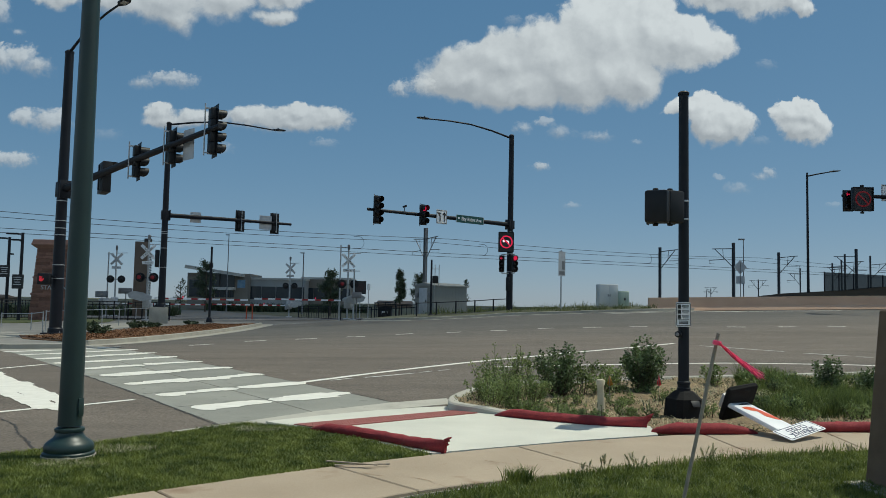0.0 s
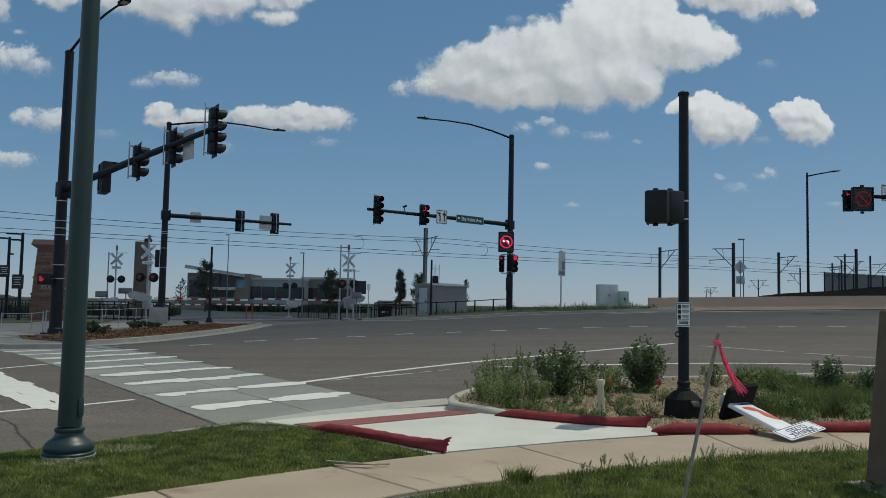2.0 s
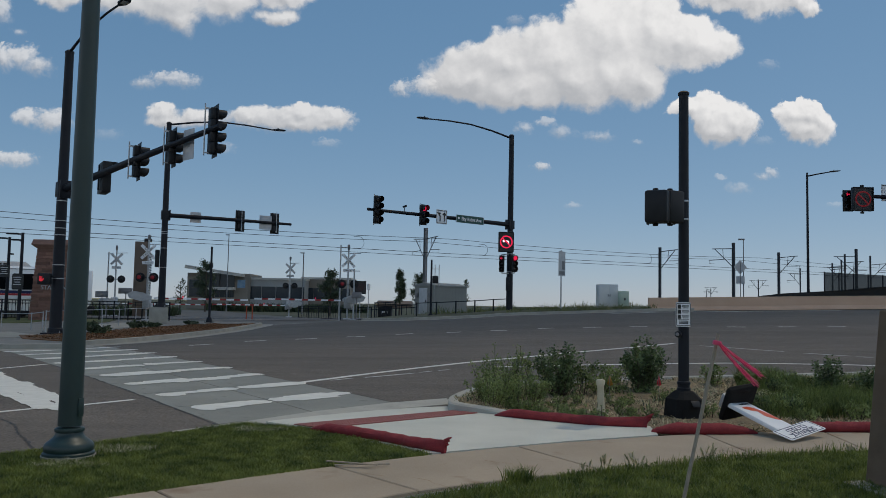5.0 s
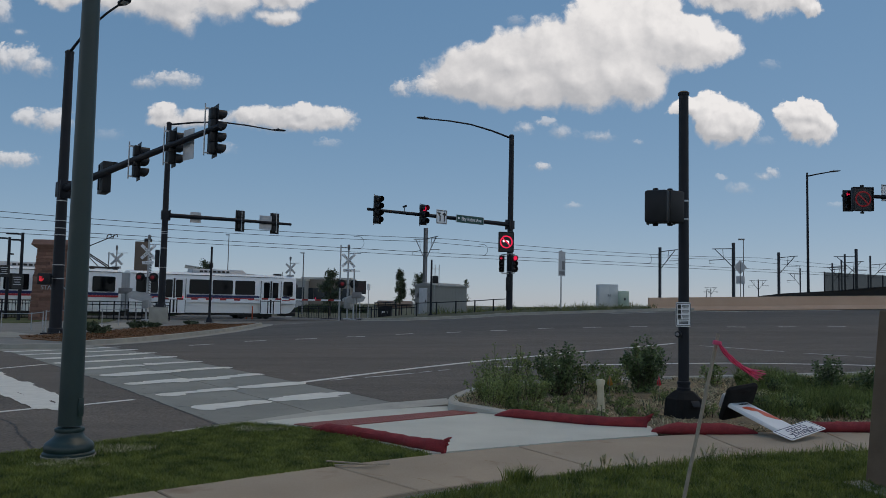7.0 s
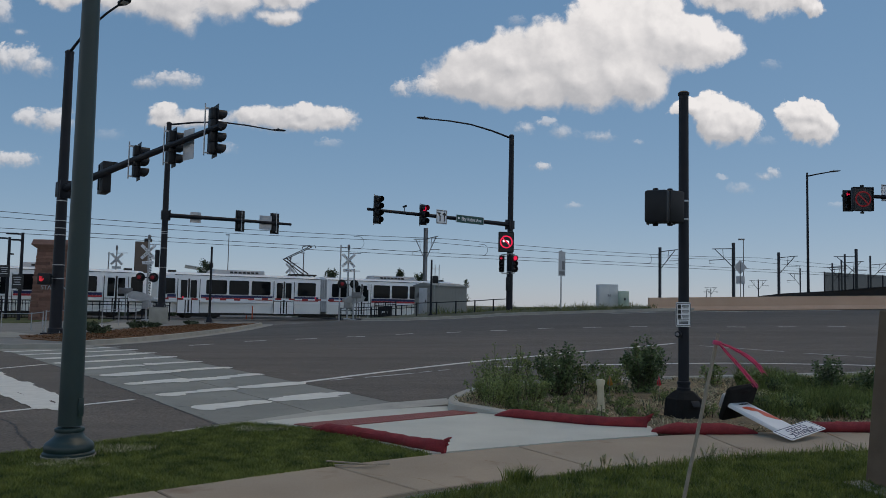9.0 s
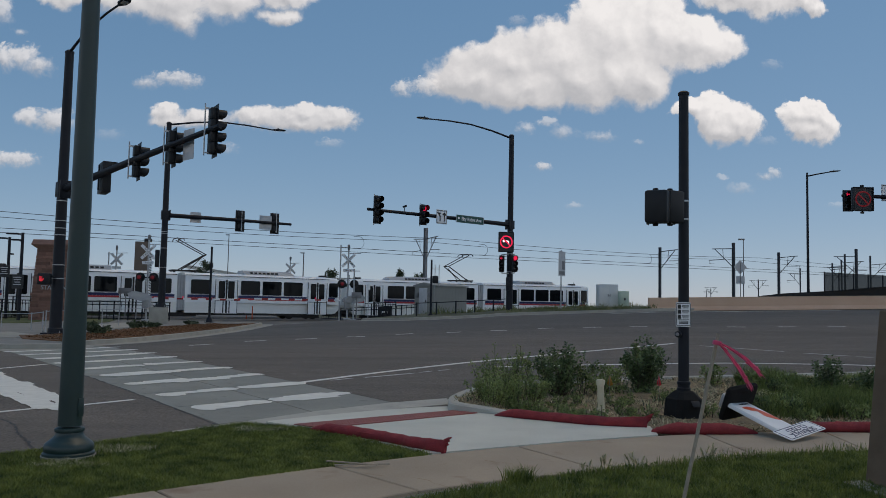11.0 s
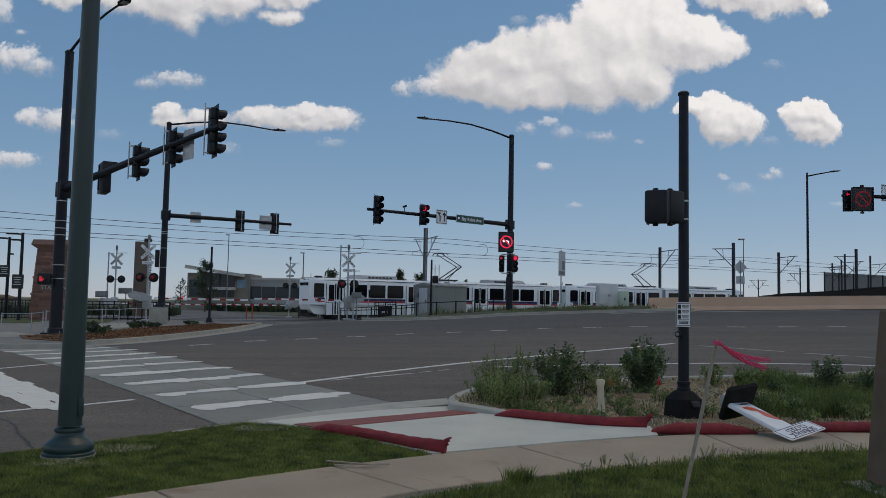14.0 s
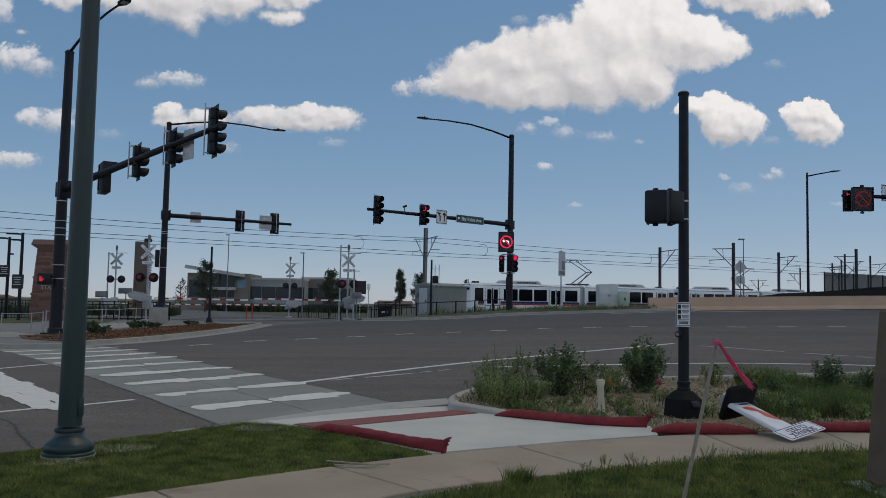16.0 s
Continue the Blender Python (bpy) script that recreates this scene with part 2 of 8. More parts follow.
ROOF_METAL = mat("roof_fascia", (0.46, 0.44, 0.40), (0.58, 0.55, 0.50), 1, 20, 0.7, 0, 0.05)
FACADE = mat("grey_facade", (0.30, 0.298, 0.285), (0.42, 0.418, 0.40), 0.4, 20, 0.85, 0, 0.1)
BLUE_SIGN = mat("blue_sign", (0.06, 0.2, 0.38), (0.3, 0.42, 0.52), 3, 30, 0.5, 0, 0.0)
SHED_DARK = screen_mat()
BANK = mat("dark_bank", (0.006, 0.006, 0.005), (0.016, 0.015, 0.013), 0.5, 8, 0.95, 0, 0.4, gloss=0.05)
BARK = mat("bark", (0.05, 0.038, 0.028), (0.12, 0.095, 0.07), 20, 90, 0.95, 0, 0.5)
GRASS = leaf_mat("lawn_blades", (0.031, 0.062, 0.008), (0.275, 0.318, 0.067), 0.34, 0.5, 5.0)
STRAW = leaf_mat("seed_heads", (0.42, 0.385, 0.22), (0.72, 0.66, 0.45), 0.3)
WEED = leaf_mat("weed_leaves", (0.05, 0.09, 0.02), (0.38, 0.46, 0.17), 0.42, 0.5, 3.0)
WILD = leaf_mat("wild_grass_blades", (0.016, 0.034, 0.006), (0.27, 0.34, 0.095), 0.4, 0.5, 2.5)
VERGE = leaf_mat("verge_leaves", (0.05, 0.075, 0.02), (0.22, 0.235, 0.09), 0.35)
PINK = leaf_mat("pink_ribbon", (0.92, 0.14, 0.31), (0.98, 0.34, 0.52), 0.62)
thin_film = PINK.node_tree
clear, blend = thin_film.nodes.new("ShaderNodeBsdfTransparent"), thin_film.nodes.new("ShaderNodeMixShader")
clear.inputs[0].default_value = (1.0, 0.55, 0.68, 1)
blend.inputs[0].default_value = 0.3
thin_film.links.new(thin_film.nodes["Material Output"].inputs[0].links[0].from_socket, blend.inputs[1])
thin_film.links.new(clear.outputs[0], blend.inputs[2])
thin_film.links.new(blend.outputs[0], thin_film.nodes["Material Output"].inputs[0])
SHRUB = leaf_mat("shrub_leaves", (0.012, 0.028, 0.009), (0.2, 0.275, 0.11), 0.32, 0.5, 3.5)
PINE = leaf_mat("dark_foliage", (0.02, 0.034, 0.016), (0.085, 0.115, 0.055), 0.2)


# ---- shaping helpers ----
def mesh_of(bm, name, material, smooth=False):
    me = bpy.data.meshes.new(name)
    bmesh.ops.recalc_face_normals(bm, faces=bm.faces[:])
    bm.to_mesh(me)
    bm.free()
    me.materials.append(material)
    if smooth:
        for p in me.polygons:
            p.use_smooth = True
        me.set_sharp_from_angle(angle=radians(38))
    return me


def part(name, bm, material, parent, label="", smooth=True):
    ob = new(name, mesh_of(bm, name, material, smooth))
    ob.parent = parent
    return tagged(ob, label)


def thing(name, m, label, category, group="", kind=""):
    ob = new(name)
    ob.empty_display_size = 0.2
    ob.matrix_basis = m
    return tagged(ob, label, category, group, kind)


def solid(name, bm, material, m, label, category, group="", kind="", smooth=True):
    ob = new(name, mesh_of(bm, name, material, smooth))
    ob.matrix_basis = m
    return tagged(ob, label, category, group, kind)


def raw(name, verts, faces, material, smooth=False):
    me = bpy.data.meshes.new(name)
    me.from_pydata(verts, [], faces)
    me.materials.append(material)
    if smooth:
        for p in me.polygons:
            p.use_smooth = True
    return me


def box(bm, size, at=(0, 0, 0), turn=None, bevel=0.0):
    m = Matrix.Translation(at)
    if turn is not None:
        m = m @ Euler([radians(a) for a in turn]).to_matrix().to_4x4()
    r = bmesh.ops.create_cube(bm, size=1.0, matrix=m @ Matrix.Diagonal((*size, 1)))
    if bevel:
        es = list({e for v in r["verts"] for e in v.link_edges})
        bmesh.ops.bevel(bm, geom=es, offset=bevel, segments=2, affect="EDGES", profile=0.5)
    return bm


def rod(bm, a, b, r0, r1=None, seg=14, caps=True):
    a, b = Vector(a), Vector(b)
    r1 = r0 if r1 is None else r1
    d = b - a
    m = Matrix.Translation((a + b) / 2) @ d.to_track_quat("Z", "Y").to_matrix().to_4x4()
    bmesh.ops.create_cone(bm, cap_ends=caps, segments=seg, radius1=r0, radius2=r1, depth=d.length, matrix=m)
    return bm


def pipe(bm, pts, r, seg=8):
    """A round bar along a line of points."""
    pts = [Vector(p) for p in pts]
    rs = r if isinstance(r, (list, tuple)) else [r] * len(pts)
    rings = []
    for i, p in enumerate(pts):
        d = (pts[min(i + 1, len(pts) - 1)] - pts[max(i - 1, 0)]).normalized()
        u = d.cross(Vector((0, 0, 1))) if abs(d.z) < 0.95 else d.cross(Vector((1, 0, 0)))
        u.normalize()
        w = d.cross(u)
        rings.append([bm.verts.new(p + (u * math.cos(k * math.tau / seg) + w * math.sin(k * math.tau / seg)) * rs[i]) for k in range(seg)])
    for a, b in zip(rings, rings[1:]):
        for k in range(seg):
            bm.faces.new((a[k], a[(k + 1) % seg], b[(k + 1) % seg], b[k]))
    bm.faces.new(rings[0])
    bm.faces.new(rings[-1][::-1])
    return bm


def lathe(bm, prof, seg=28, at=(0, 0, 0)):
    """Turned shape from (radius, height) pairs."""
    rings = []
    for r, z in prof:
        rings.append([bm.verts.new((at[0] + r * math.cos(k * math.tau / seg), at[1] + r * math.sin(k * math.tau / seg), at[2] + z)) for k in range(seg)])
    for a, b in zip(rings, rings[1:]):
        for k in range(seg):
            bm.faces.new((a[k], a[(k + 1) % seg], b[(k + 1) % seg], b[k]))
    bm.faces.new(rings[0][::-1])
    bm.faces.new(rings[-1])
    return bm


def prism(bm, outline, z0, z1):
    """Upright solid over a plan outline; z0 and z1 are numbers or functions of x, y."""
    f0 = z0 if callable(z0) else (lambda x, y: z0)
    f1 = z1 if callable(z1) else (lambda x, y: z1)
    lo = [bm.verts.new((x, y, f0(x, y))) for x, y in outline]
    hi = [bm.verts.new((x, y, f1(x, y))) for x, y in outline]
    n = len(outline)
    for k in range(n):
        bm.faces.new((lo[k], lo[(k + 1) % n], hi[(k + 1) % n], hi[k]))
    top = bm.faces.new(hi)
    bot = bm.faces.new(lo[::-1])
    bmesh.ops.triangulate(bm, faces=[top, bot])
    return bm


def drape(bm, height, cut=1.6, floor=0.02):
    """Cut the long edges of a slab and lay its upper side on a height function."""
    top = {v for v in bm.verts if any(f.normal.z > 0.3 for f in v.link_faces)}
    for _ in range(6):
        bm.normal_update()
        long = [e for e in bm.edges if e.calc_length() > cut and any(abs(f.normal.z) > 0.3 for f in e.link_faces)]
        if not long:
            break
        bmesh.ops.subdivide_edges(bm, edges=long, cuts=1)
        bmesh.ops.triangulate(bm, faces=[f for f in bm.faces if len(f.verts) > 3])
    bm.normal_update()
    for v in bm.verts:
        if v.co.z > floor:
            v.co.z = height(v.co.x, v.co.y)
    return bm


def smooth_line(pts, step=0.6):
    """A curve through plan points, at even steps."""
    p = [Vector((x, y)) for x, y in pts]
    p = [p[0] * 2 - p[1]] + p + [p[-1] * 2 - p[-2]]
    out = []
    for i in range(1, len(p) - 2):
        n = max(2, int((p[i + 1] - p[i]).length / step))
        for k in range(n):
            t = k / n
            out.append(0.5 * (2 * p[i] + (p[i + 1] - p[i - 1]) * t + (2 * p[i - 1] - 5 * p[i] + 4 * p[i + 1] - p[i + 2]) * t * t
                              + (3 * p[i] - p[i - 1] - 3 * p[i + 1] + p[i + 2]) * t ** 3))
    out.append(p[-2])
    return out


def sweep(bm, line, profile, height):
    """A strip with the cross-section profile, (outward to the right, up) pairs, along a plan line; height(x, y) is its foot."""
    rows = []
    for i, p in enumerate(line):
        d = (line[min(i + 1, len(line) - 1)] - line[max(i - 1, 0)]).normalized()
        n = Vector((d.y, -d.x))
        rows.append([bm.verts.new((p.x + n.x * o, p.y + n.y * o, height(p.x + n.x * o, p.y + n.y * o) + u)) for o, u in profile])
    for a, b in zip(rows, rows[1:]):
        for k in range(len(profile) - 1):
            bm.faces.new((a[k], b[k], b[k + 1], a[k + 1]))
    return bm


def paint_bar(bm, a, b, width, lift=0.010, seed=0, steps=0.16):
    """Thermoplastic bar laid by hand: edges that jump sideways where one stroke ends, blobby ends, small tears."""
    rng = random.Random(seed)
    a, b = Vector(a), Vector(b)
    d = b - a
    k = max(6, int(d.length / 0.05))
    n = Vector((-d.y, d.x)).normalized() * width / 2
    edge, left = [1.0, 1.0], [0, 0]
    prev = None
    for i in range(k + 1):
        t = i / k
        for side in (0, 1):
            left[side] -= 1
            if left[side] <= 0:
                edge[side], left[side] = 1.0 + rng.uniform(-steps, steps * 0.8), rng.randint(4, 16)
        blunt = min(1.0, 0.45 + 0.25 * min(i, k - i)) if steps > 0.1 else 1.0
        fine = [rng.uniform(-0.05, 0.05) + 0.1 * noise.noise(Vector((i * 0.13, seed * 3.1, w))) for w in (0.0, 9.0)]
        p = a + d * t
        u, v = p + n * (edge[0] + fine[0]) * blunt, p - n * (edge[1] + fine[1]) * blunt
        row = (bm.verts.new((u.x, u.y, rise(u.x, u.y) + lift)), bm.verts.new((v.x, v.y, rise(v.x, v.y) + lift)))
        if prev:
            bm.faces.new((prev[0], prev[1], row[1], row[0]))
        prev = row
    return bm


def stripe(bm, a, b, width, lift=0.006, ragged=0.0, seed=0):
    """A painted bar on the road between two plan points, following its slope."""
    rng = random.Random(seed)
    a, b = Vector(a), Vector(b)
    d = b - a
    n = Vector((-d.y, d.x)).normalized() * width / 2
    k = max(2, int(d.length / 0.22))
    prev = None
    for i in range(k + 1):
        p = a + d * (i / k)
        e = 0.6 if ragged >= 0.1 and i in (0, k) else 1.0
        side = [1 + ragged * (1.5 * noise.noise(Vector((i * 0.22, seed * 3.1, w))) + rng.uniform(-0.35, 0.35)) for w in (0.0, 9.0)]
        u, v = p + n * e * side[0], p - n * e * side[1]
        row = (bm.verts.new((u.x, u.y, rise(u.x, u.y) + lift)), bm.verts.new((v.x, v.y, rise(v.x, v.y) + lift)))
        if prev:
            bm.faces.new((prev[0], prev[1], row[1], row[0]))
        prev = row
    return bm


# ---- the lie of the land ----
RISE_X = [-500, -12, -4.7, 1.7, 3.3, 10.9, 22, 60, 500]
RISE_Z = [0, 0, 0.47, 0.85, 1.0, 1.38, 1.7, 2.5, 2.6]


def rise(x, y):
    """The road climbs away to the right on its far side."""
    w = min(1.0, max(0.0, (y - 10) / 32))
    return float(np.interp(x, RISE_X, RISE_Z)) * (w * w * (3 - 2 * w) * 0.35 + w * 0.65)


TRACK_O, TRACK_D = Vector((-22.5, 56.8)), Vector((0.858, 0.513)).normalized()
TRACK_N = Vector((TRACK_D.y, -TRACK_D.x))       # towards the road


def rail_z(s):
    return 0.13 + float(np.interp(s, [-400, 25, 70, 120, 400], [0, 0.05, 0.35, 0.6, 0.6]))


def on_track(s, off=0.0, z=0.0):
    p = TRACK_O + TRACK_D * s + TRACK_N * off
    return Vector((p.x, p.y, rail_z(s) + z))


def land(x, y):
    """Ground height: the road's own rise, easing down to the track bed beyond it."""
    p = Vector((x, y)) - TRACK_O
    d = p.dot(TRACK_N)
    s = p.dot(TRACK_D)
    t = min(1.0, max(0.0, (d - 4.0) / 9.0))
    t = t * t * (3 - 2 * t)
    low = rail_z(s) - 0.12
    return low + (rise(x, y) - low) * t


# ---- ground, road ----
def grid_sheet(name, xs, ys, height, material, label, category, kind="structure"):
    verts = [(x, y, height(x, y)) for y in ys for x in xs]
    w = len(xs)
    faces = [(j * w + i, j * w + i + 1, (j + 1) * w + i + 1, (j + 1) * w + i) for j in range(len(ys) - 1) for i in range(w - 1)]
    return tagged(new(name, raw(name, verts, faces, material, True)), label, category, "", kind)


far = [-4500, -2500, -1200, -600, -300, -160]
xs = far + list(np.arange(-110, 110.1, 2.0)) + [-f for f in far[::-1]]
ys = [-4500, -1500, -400, -120, -60, -30] + list(np.arange(-16, 130.1, 2.0)) + [160, 220, 300, 450, 700, 1200, 2500, 4600]
grid_sheet("ground", [float(v) for v in xs], [float(v) for v in ys], lambda x, y: land(x, y) - 0.1, FIELD, "dry grassy open ground round the junction", "ground")


# far kerb of the main road, from the street corner to the bridge end
FAR_KERB = smooth_line([(-4.732, 48.5), (-2.465, 43.88), (-0.628, 42.4), (1.731, 42.92), (6.43, 42.66), (11.039, 42.26), (17.554, 44.72), (23.338, 42.96), (40.0, 40.5), (62.0, 33.0)], 1.2)
kerb_x = [p.x for p in FAR_KERB]
kerb_y = [p.y for p in FAR_KERB]
ROAD_XS = [float(v) for v in np.arange(-80, 80.1, 1.0)]
v, fc = [], []
NR = 40
for i, x in enumerate(ROAD_XS):
    top = float(np.interp(x, kerb_x, kerb_y)) + 0.05 if x > kerb_x[0] else 50.5
    for j in range(NR + 1):
        y = 5.0 + (top - 5.0) * j / NR
        v.append((x, y, rise(x, y)))
for i in range(len(ROAD_XS) - 1):
    for j in range(NR):
        a = i * (NR + 1) + j
        fc.append((a, a + NR + 1, a + NR + 2, a + 1))
tagged(new("road", raw("road", v, fc, ASPHALT, True)), "worn brownish asphalt of the wide junction", "road", "", "structure")
# side street over the tracks
bm = bmesh.new()
sl = [((-18.0, 50.4), (-4.7, 48.3)), ((-18.3, 54.0), (-5.9, 52.5)), ((-19.5, 60.0), (-7.8, 59.0)), ((-21.0, 66.0), (-10.0, 66.0)), ((-25.0, 76.0), (-14.0, 76.0)), ((-32.0, 90.0), (-21.0, 90.0)), ((-44.0, 112.0), (-31.0, 112.0))]
prev = None
for a, b in sl:
    row = []
    for k in range(9):
        x, y = a[0] + (b[0] - a[0]) * k / 8, a[1] + (b[1] - a[1]) * k / 8
        h = rise(x, y) + 0.006 if y < 51 else land(x, y) + 0.03
        row.append(bm.verts.new((x, y, h)))
    if prev:
        for k in range(8):
            bm.faces.new((prev[k], prev[k + 1], row[k + 1], row[k]))
    prev = row
solid("side_street", bm, ASPHALT_DARK, Matrix(), "dark asphalt side street running over the level crossing", "street", "", "structure")

# verge beyond the far kerb
bm = bmesh.new()
edge = [Vector((p.x, p.y)) for p in FAR_KERB][::-1]
sweep(bm, edge, [(-0.45, 0.008), (-0.02, 0.02), (0.0, 0.14), (0.16, 0.15)], rise)
solid("far_kerb", bm, CURB, Matrix(), "pale concrete kerb and gutter along the far roadside", "kerb", "", "structure")
bm = bmesh.new()


prof = [(0.16, 0.14), (0.9, 0.16), (2.0, 0.2), (3.5, 0.25), (6.0, 0.12), (9.0, -0.02)]
sweep(bm, edge, prof, lambda x, y: min(rise(x, y), land(x, y) + 0.25))
solid("verge", bm, FIELD, Matrix(), "weedy dry verge sloping down behind the kerb", "verge", "", "structure")

# ---- near corner: lawn, footway, kerb ramp, planting bed ----
TOP = 0.12
bm = bmesh.new()
LAWN = [(-4.775, 6.344), (-3.854, 7.277), (-3.352, 7.833), (-2.814, 8.624), (-2.236, 9.402), (-1.968, 9.35), (-1.451, 9.121), (-0.666, 8.317), (-0.062, 7.696), (-0.889, 7.001), (-2.04, 5.997), (-2.318, 5.733), (-2.835, 5.015)]
prism(bm, LAWN, -0.05, TOP - 0.02)
solid("lawn", bm, TURF, Matrix(), "mown green grass strip beside the footway", "lawn", "", "structure")
bm = bmesh.new()
RLAWN = [(-0.655, 5.525), (-0.142, 5.934), (0.103, 6.186), (0.788, 6.645), (1.584, 7.178), (2.799, 7.836), (4.286, 8.333), (6.2, 8.5), (7.9, 8.35), (14.0, 7.9), (14.0, -9.0), (-14.0, -9.0), (-8.6, -2.1), (-3.45, 2.55), (-2.3, 3.7)]
prism(bm, RLAWN, -0.05, TOP - 0.02)
solid("front_lawn", bm, TURF, Matrix(), "longer unmown grass in front of the footway", "lawn", "", "structure")

# footway slabs, laid one after another
FOOT_FAR = [(-9.8, -0.9), (-7.2, 1.4), (-4.6, 3.7), (-3.3, 4.85), (-2.046, 6.014), (-0.892, 7.025), (0.772, 8.188), (2.95, 9.26), (4.464, 9.564), (6.2, 9.55), (8.0, 9.4)]
FOOT_NEAR = [(-8.7, -2.0), (-6.1, 0.3), (-3.5, 2.6), (-2.3, 3.75), (-1.2, 5.05), (-0.149, 6.182), (1.395, 7.086), (3.05, 7.93), (4.334, 8.37), (6.0, 8.55), (7.9, 8.4)]
footway = thing("footway", Matrix(), "tan concrete footway of long jointed slabs", "pavement", "", "structure")
bm = bmesh.new()
prism(bm, [(x, y) for x, y in FOOT_FAR] + [(x, y) for x, y in FOOT_NEAR[::-1]], -0.06, TOP - 0.03)
part("joint_bed", bm, CURB, footway)


def footway_edge(pts, i, t):
    a, b, c, d = (Vector(pts[max(0, min(len(pts) - 1, k))]) for k in (i - 1, i, i + 1, i + 2))
    return 0.5 * (2 * b + (c - a) * t + (2 * a - 5 * b + 4 * c - d) * t * t + (3 * b - a - 3 * c + d) * t ** 3)


for i in range(len(FOOT_FAR) - 1):
    bm = bmesh.new()
    e = 0.006
    line_a = [footway_edge(FOOT_FAR, i, e + (1 - 2 * e) * k / 6) for k in range(7)]
    line_b = [footway_edge(FOOT_NEAR, i, e + (1 - 2 * e) * k / 6) for k in range(7)]
    prism(bm, [(p.x, p.y) for p in line_a] + [(p.x, p.y) for p in line_b[::-1]], -0.04, TOP)
    es = [ed for ed in bm.edges if all(w.co.z > 0.1 for w in ed.verts) and any(abs(f.normal.z) < 0.5 for f in ed.link_faces)]
    bmesh.ops.bevel(bm, geom=es, offset=0.008, segments=1, affect="EDGES", profile=0.5)
    part("slab", bm, SLAB, footway, "", False)

# kerb ramp: pale new concrete, falling to the gutter
RAMP_LOW = [(-2.352, 10.18), (-1.617, 10.84), (-0.782, 11.62), (0.096, 12.24)]


def ramp_z(x, y):
    """Falls from the footway to the gutter."""
    a, b = Vector(RAMP_LOW[0]), Vector(RAMP_LOW[-1])
    n = Vector(((b - a).y, -(b - a).x)).normalized()
    d = (Vector((x, y)) - a).dot(n)
    return 0.03 + (TOP + 0.002 - 0.03) * min(1.0, max(0.0, (d - 0.3) / 1.6))


bm = bmesh.new()
outline = [(-2.138, 10.16), (-1.602, 10.74), (-0.774, 11.5), (0.096, 12.12), (0.825, 11.28), (2.492, 9.784), (2.411, 9.099), (1.299, 8.536), (0.775, 8.221), (0.124, 7.834), (-0.062, 7.696), (-0.663, 8.284), (-1.507, 9.476)]
prism(bm, outline, -0.05, ramp_z)
bmesh.ops.subdivide_edges(bm, edges=bm.edges[:], cuts=2, use_grid_fill=True)
for w in bm.verts:
    if w.co.z > -0.04:
        w.co.z = ramp_z(w.co.x, w.co.y) if w.co.z > 0.0 else w.co.z
solid("kerb_ramp", bm, PALE, Matrix(), "pale new concrete kerb ramp at the crosswalk", "kerb ramp", "", "structure", False)
GUTTER = mat("pale_kerb_concrete", (0.36, 0.345, 0.295), (0.54, 0.52, 0.45), 2.5, 50, 0.88, 0, 0.3, 0.35, (0.3, 0.28, 0.24))
# gutter pan
bm = bmesh.new()
g0 = [(-3.06, 9.38), (-2.38, 10.3), (-1.679, 11.24), (-0.74, 12.2), (0.099, 12.8)]
g1 = [(-2.843, 9.3), (-2.087, 10.08), (-1.593, 10.68), (-0.696, 11.52), (0.18, 12.2)]
prism(bm, g0 + g1[::-1], -0.03, lambda x, y: rise(x, y) + 0.008)
solid("gutter", bm, GUTTER, Matrix(), "concrete gutter pan along the kerb ramp", "gutter", "", "structure", False)
# red tactile strip with raised domes
strip = thing("tactile_strip", Matrix(), "dull red tactile warning strip across the ramp", "tactile strip", "", "structure")
bm = bmesh.new()
ta, tb = Vector((-1.716, 9.736)), Vector((0.168, 11.248))
td = (tb - ta).normalized()
tn = Vector((td.y, -td.x))
corners = [ta, tb, tb + tn * 0.52, ta + tn * 0.62]
prism(bm, [(c.x, c.y) for c in corners], 0.0, lambda x, y: ramp_z(x, y) + 0.012)
part("plate", bm, TACTILE, strip, "", False)
dome_v, dome_f = [], []
for i in range(int((tb - ta).length / 0.06)):
    for j in range(9):
        p = ta + td * (0.04 + i * 0.06) + tn * (0.05 + j * 0.055)
        z = ramp_z(p.x, p.y) + 0.012
        k = len(dome_v)
        for r, h in ((0.013, 0), (0.008, 0.005)):
            for q in range(5):
                dome_v.append((p.x + r * math.cos(q * 1.2566), p.y + r * math.sin(q * 1.2566), z + h))
        dome_f += [(k + q, k + (q + 1) % 5, k + 5 + (q + 1) % 5, k + 5 + q) for q in range(5)] + [(k + 5, k + 6, k + 7, k + 8, k + 9)]
dm = new("dome_field", raw("dome_field", dome_v, dome_f, TACTILE))
dm.parent = strip
tagged(dm, "", "", "", "stuff")

# planting bed and its kerb
BED = smooth_line([(0.80, 10.53), (0.50, 10.93), (0.22, 11.2), (0.11, 11.5), (0.222, 12.333), (0.857, 13.72), (2.192, 14.46), (4.748, 15.34), (8.903, 16.6), (12.0, 17.4)], 0.25)
bm = bmesh.new()
sweep(bm, BED, [(-0.0, -0.05), (0.0, 0.13), (0.02, 0.15), (0.14, 0.15), (0.16, 0.12), (0.16, 0.0)], lambda x, y: rise(x, y) * 0.9)
solid("bed_kerb", bm, GUTTER, Matrix(), "rounded concrete kerb round the planting bed", "kerb", "", "structure")


def bed_z(x, y):
    return 0.11 + 0.06 * noise.noise(Vector((x * 0.9, y * 0.9, 3))) + rise(x, y) * 0.85 + 0.03 * noise.noise(Vector((x * 5, y * 5, 1)))


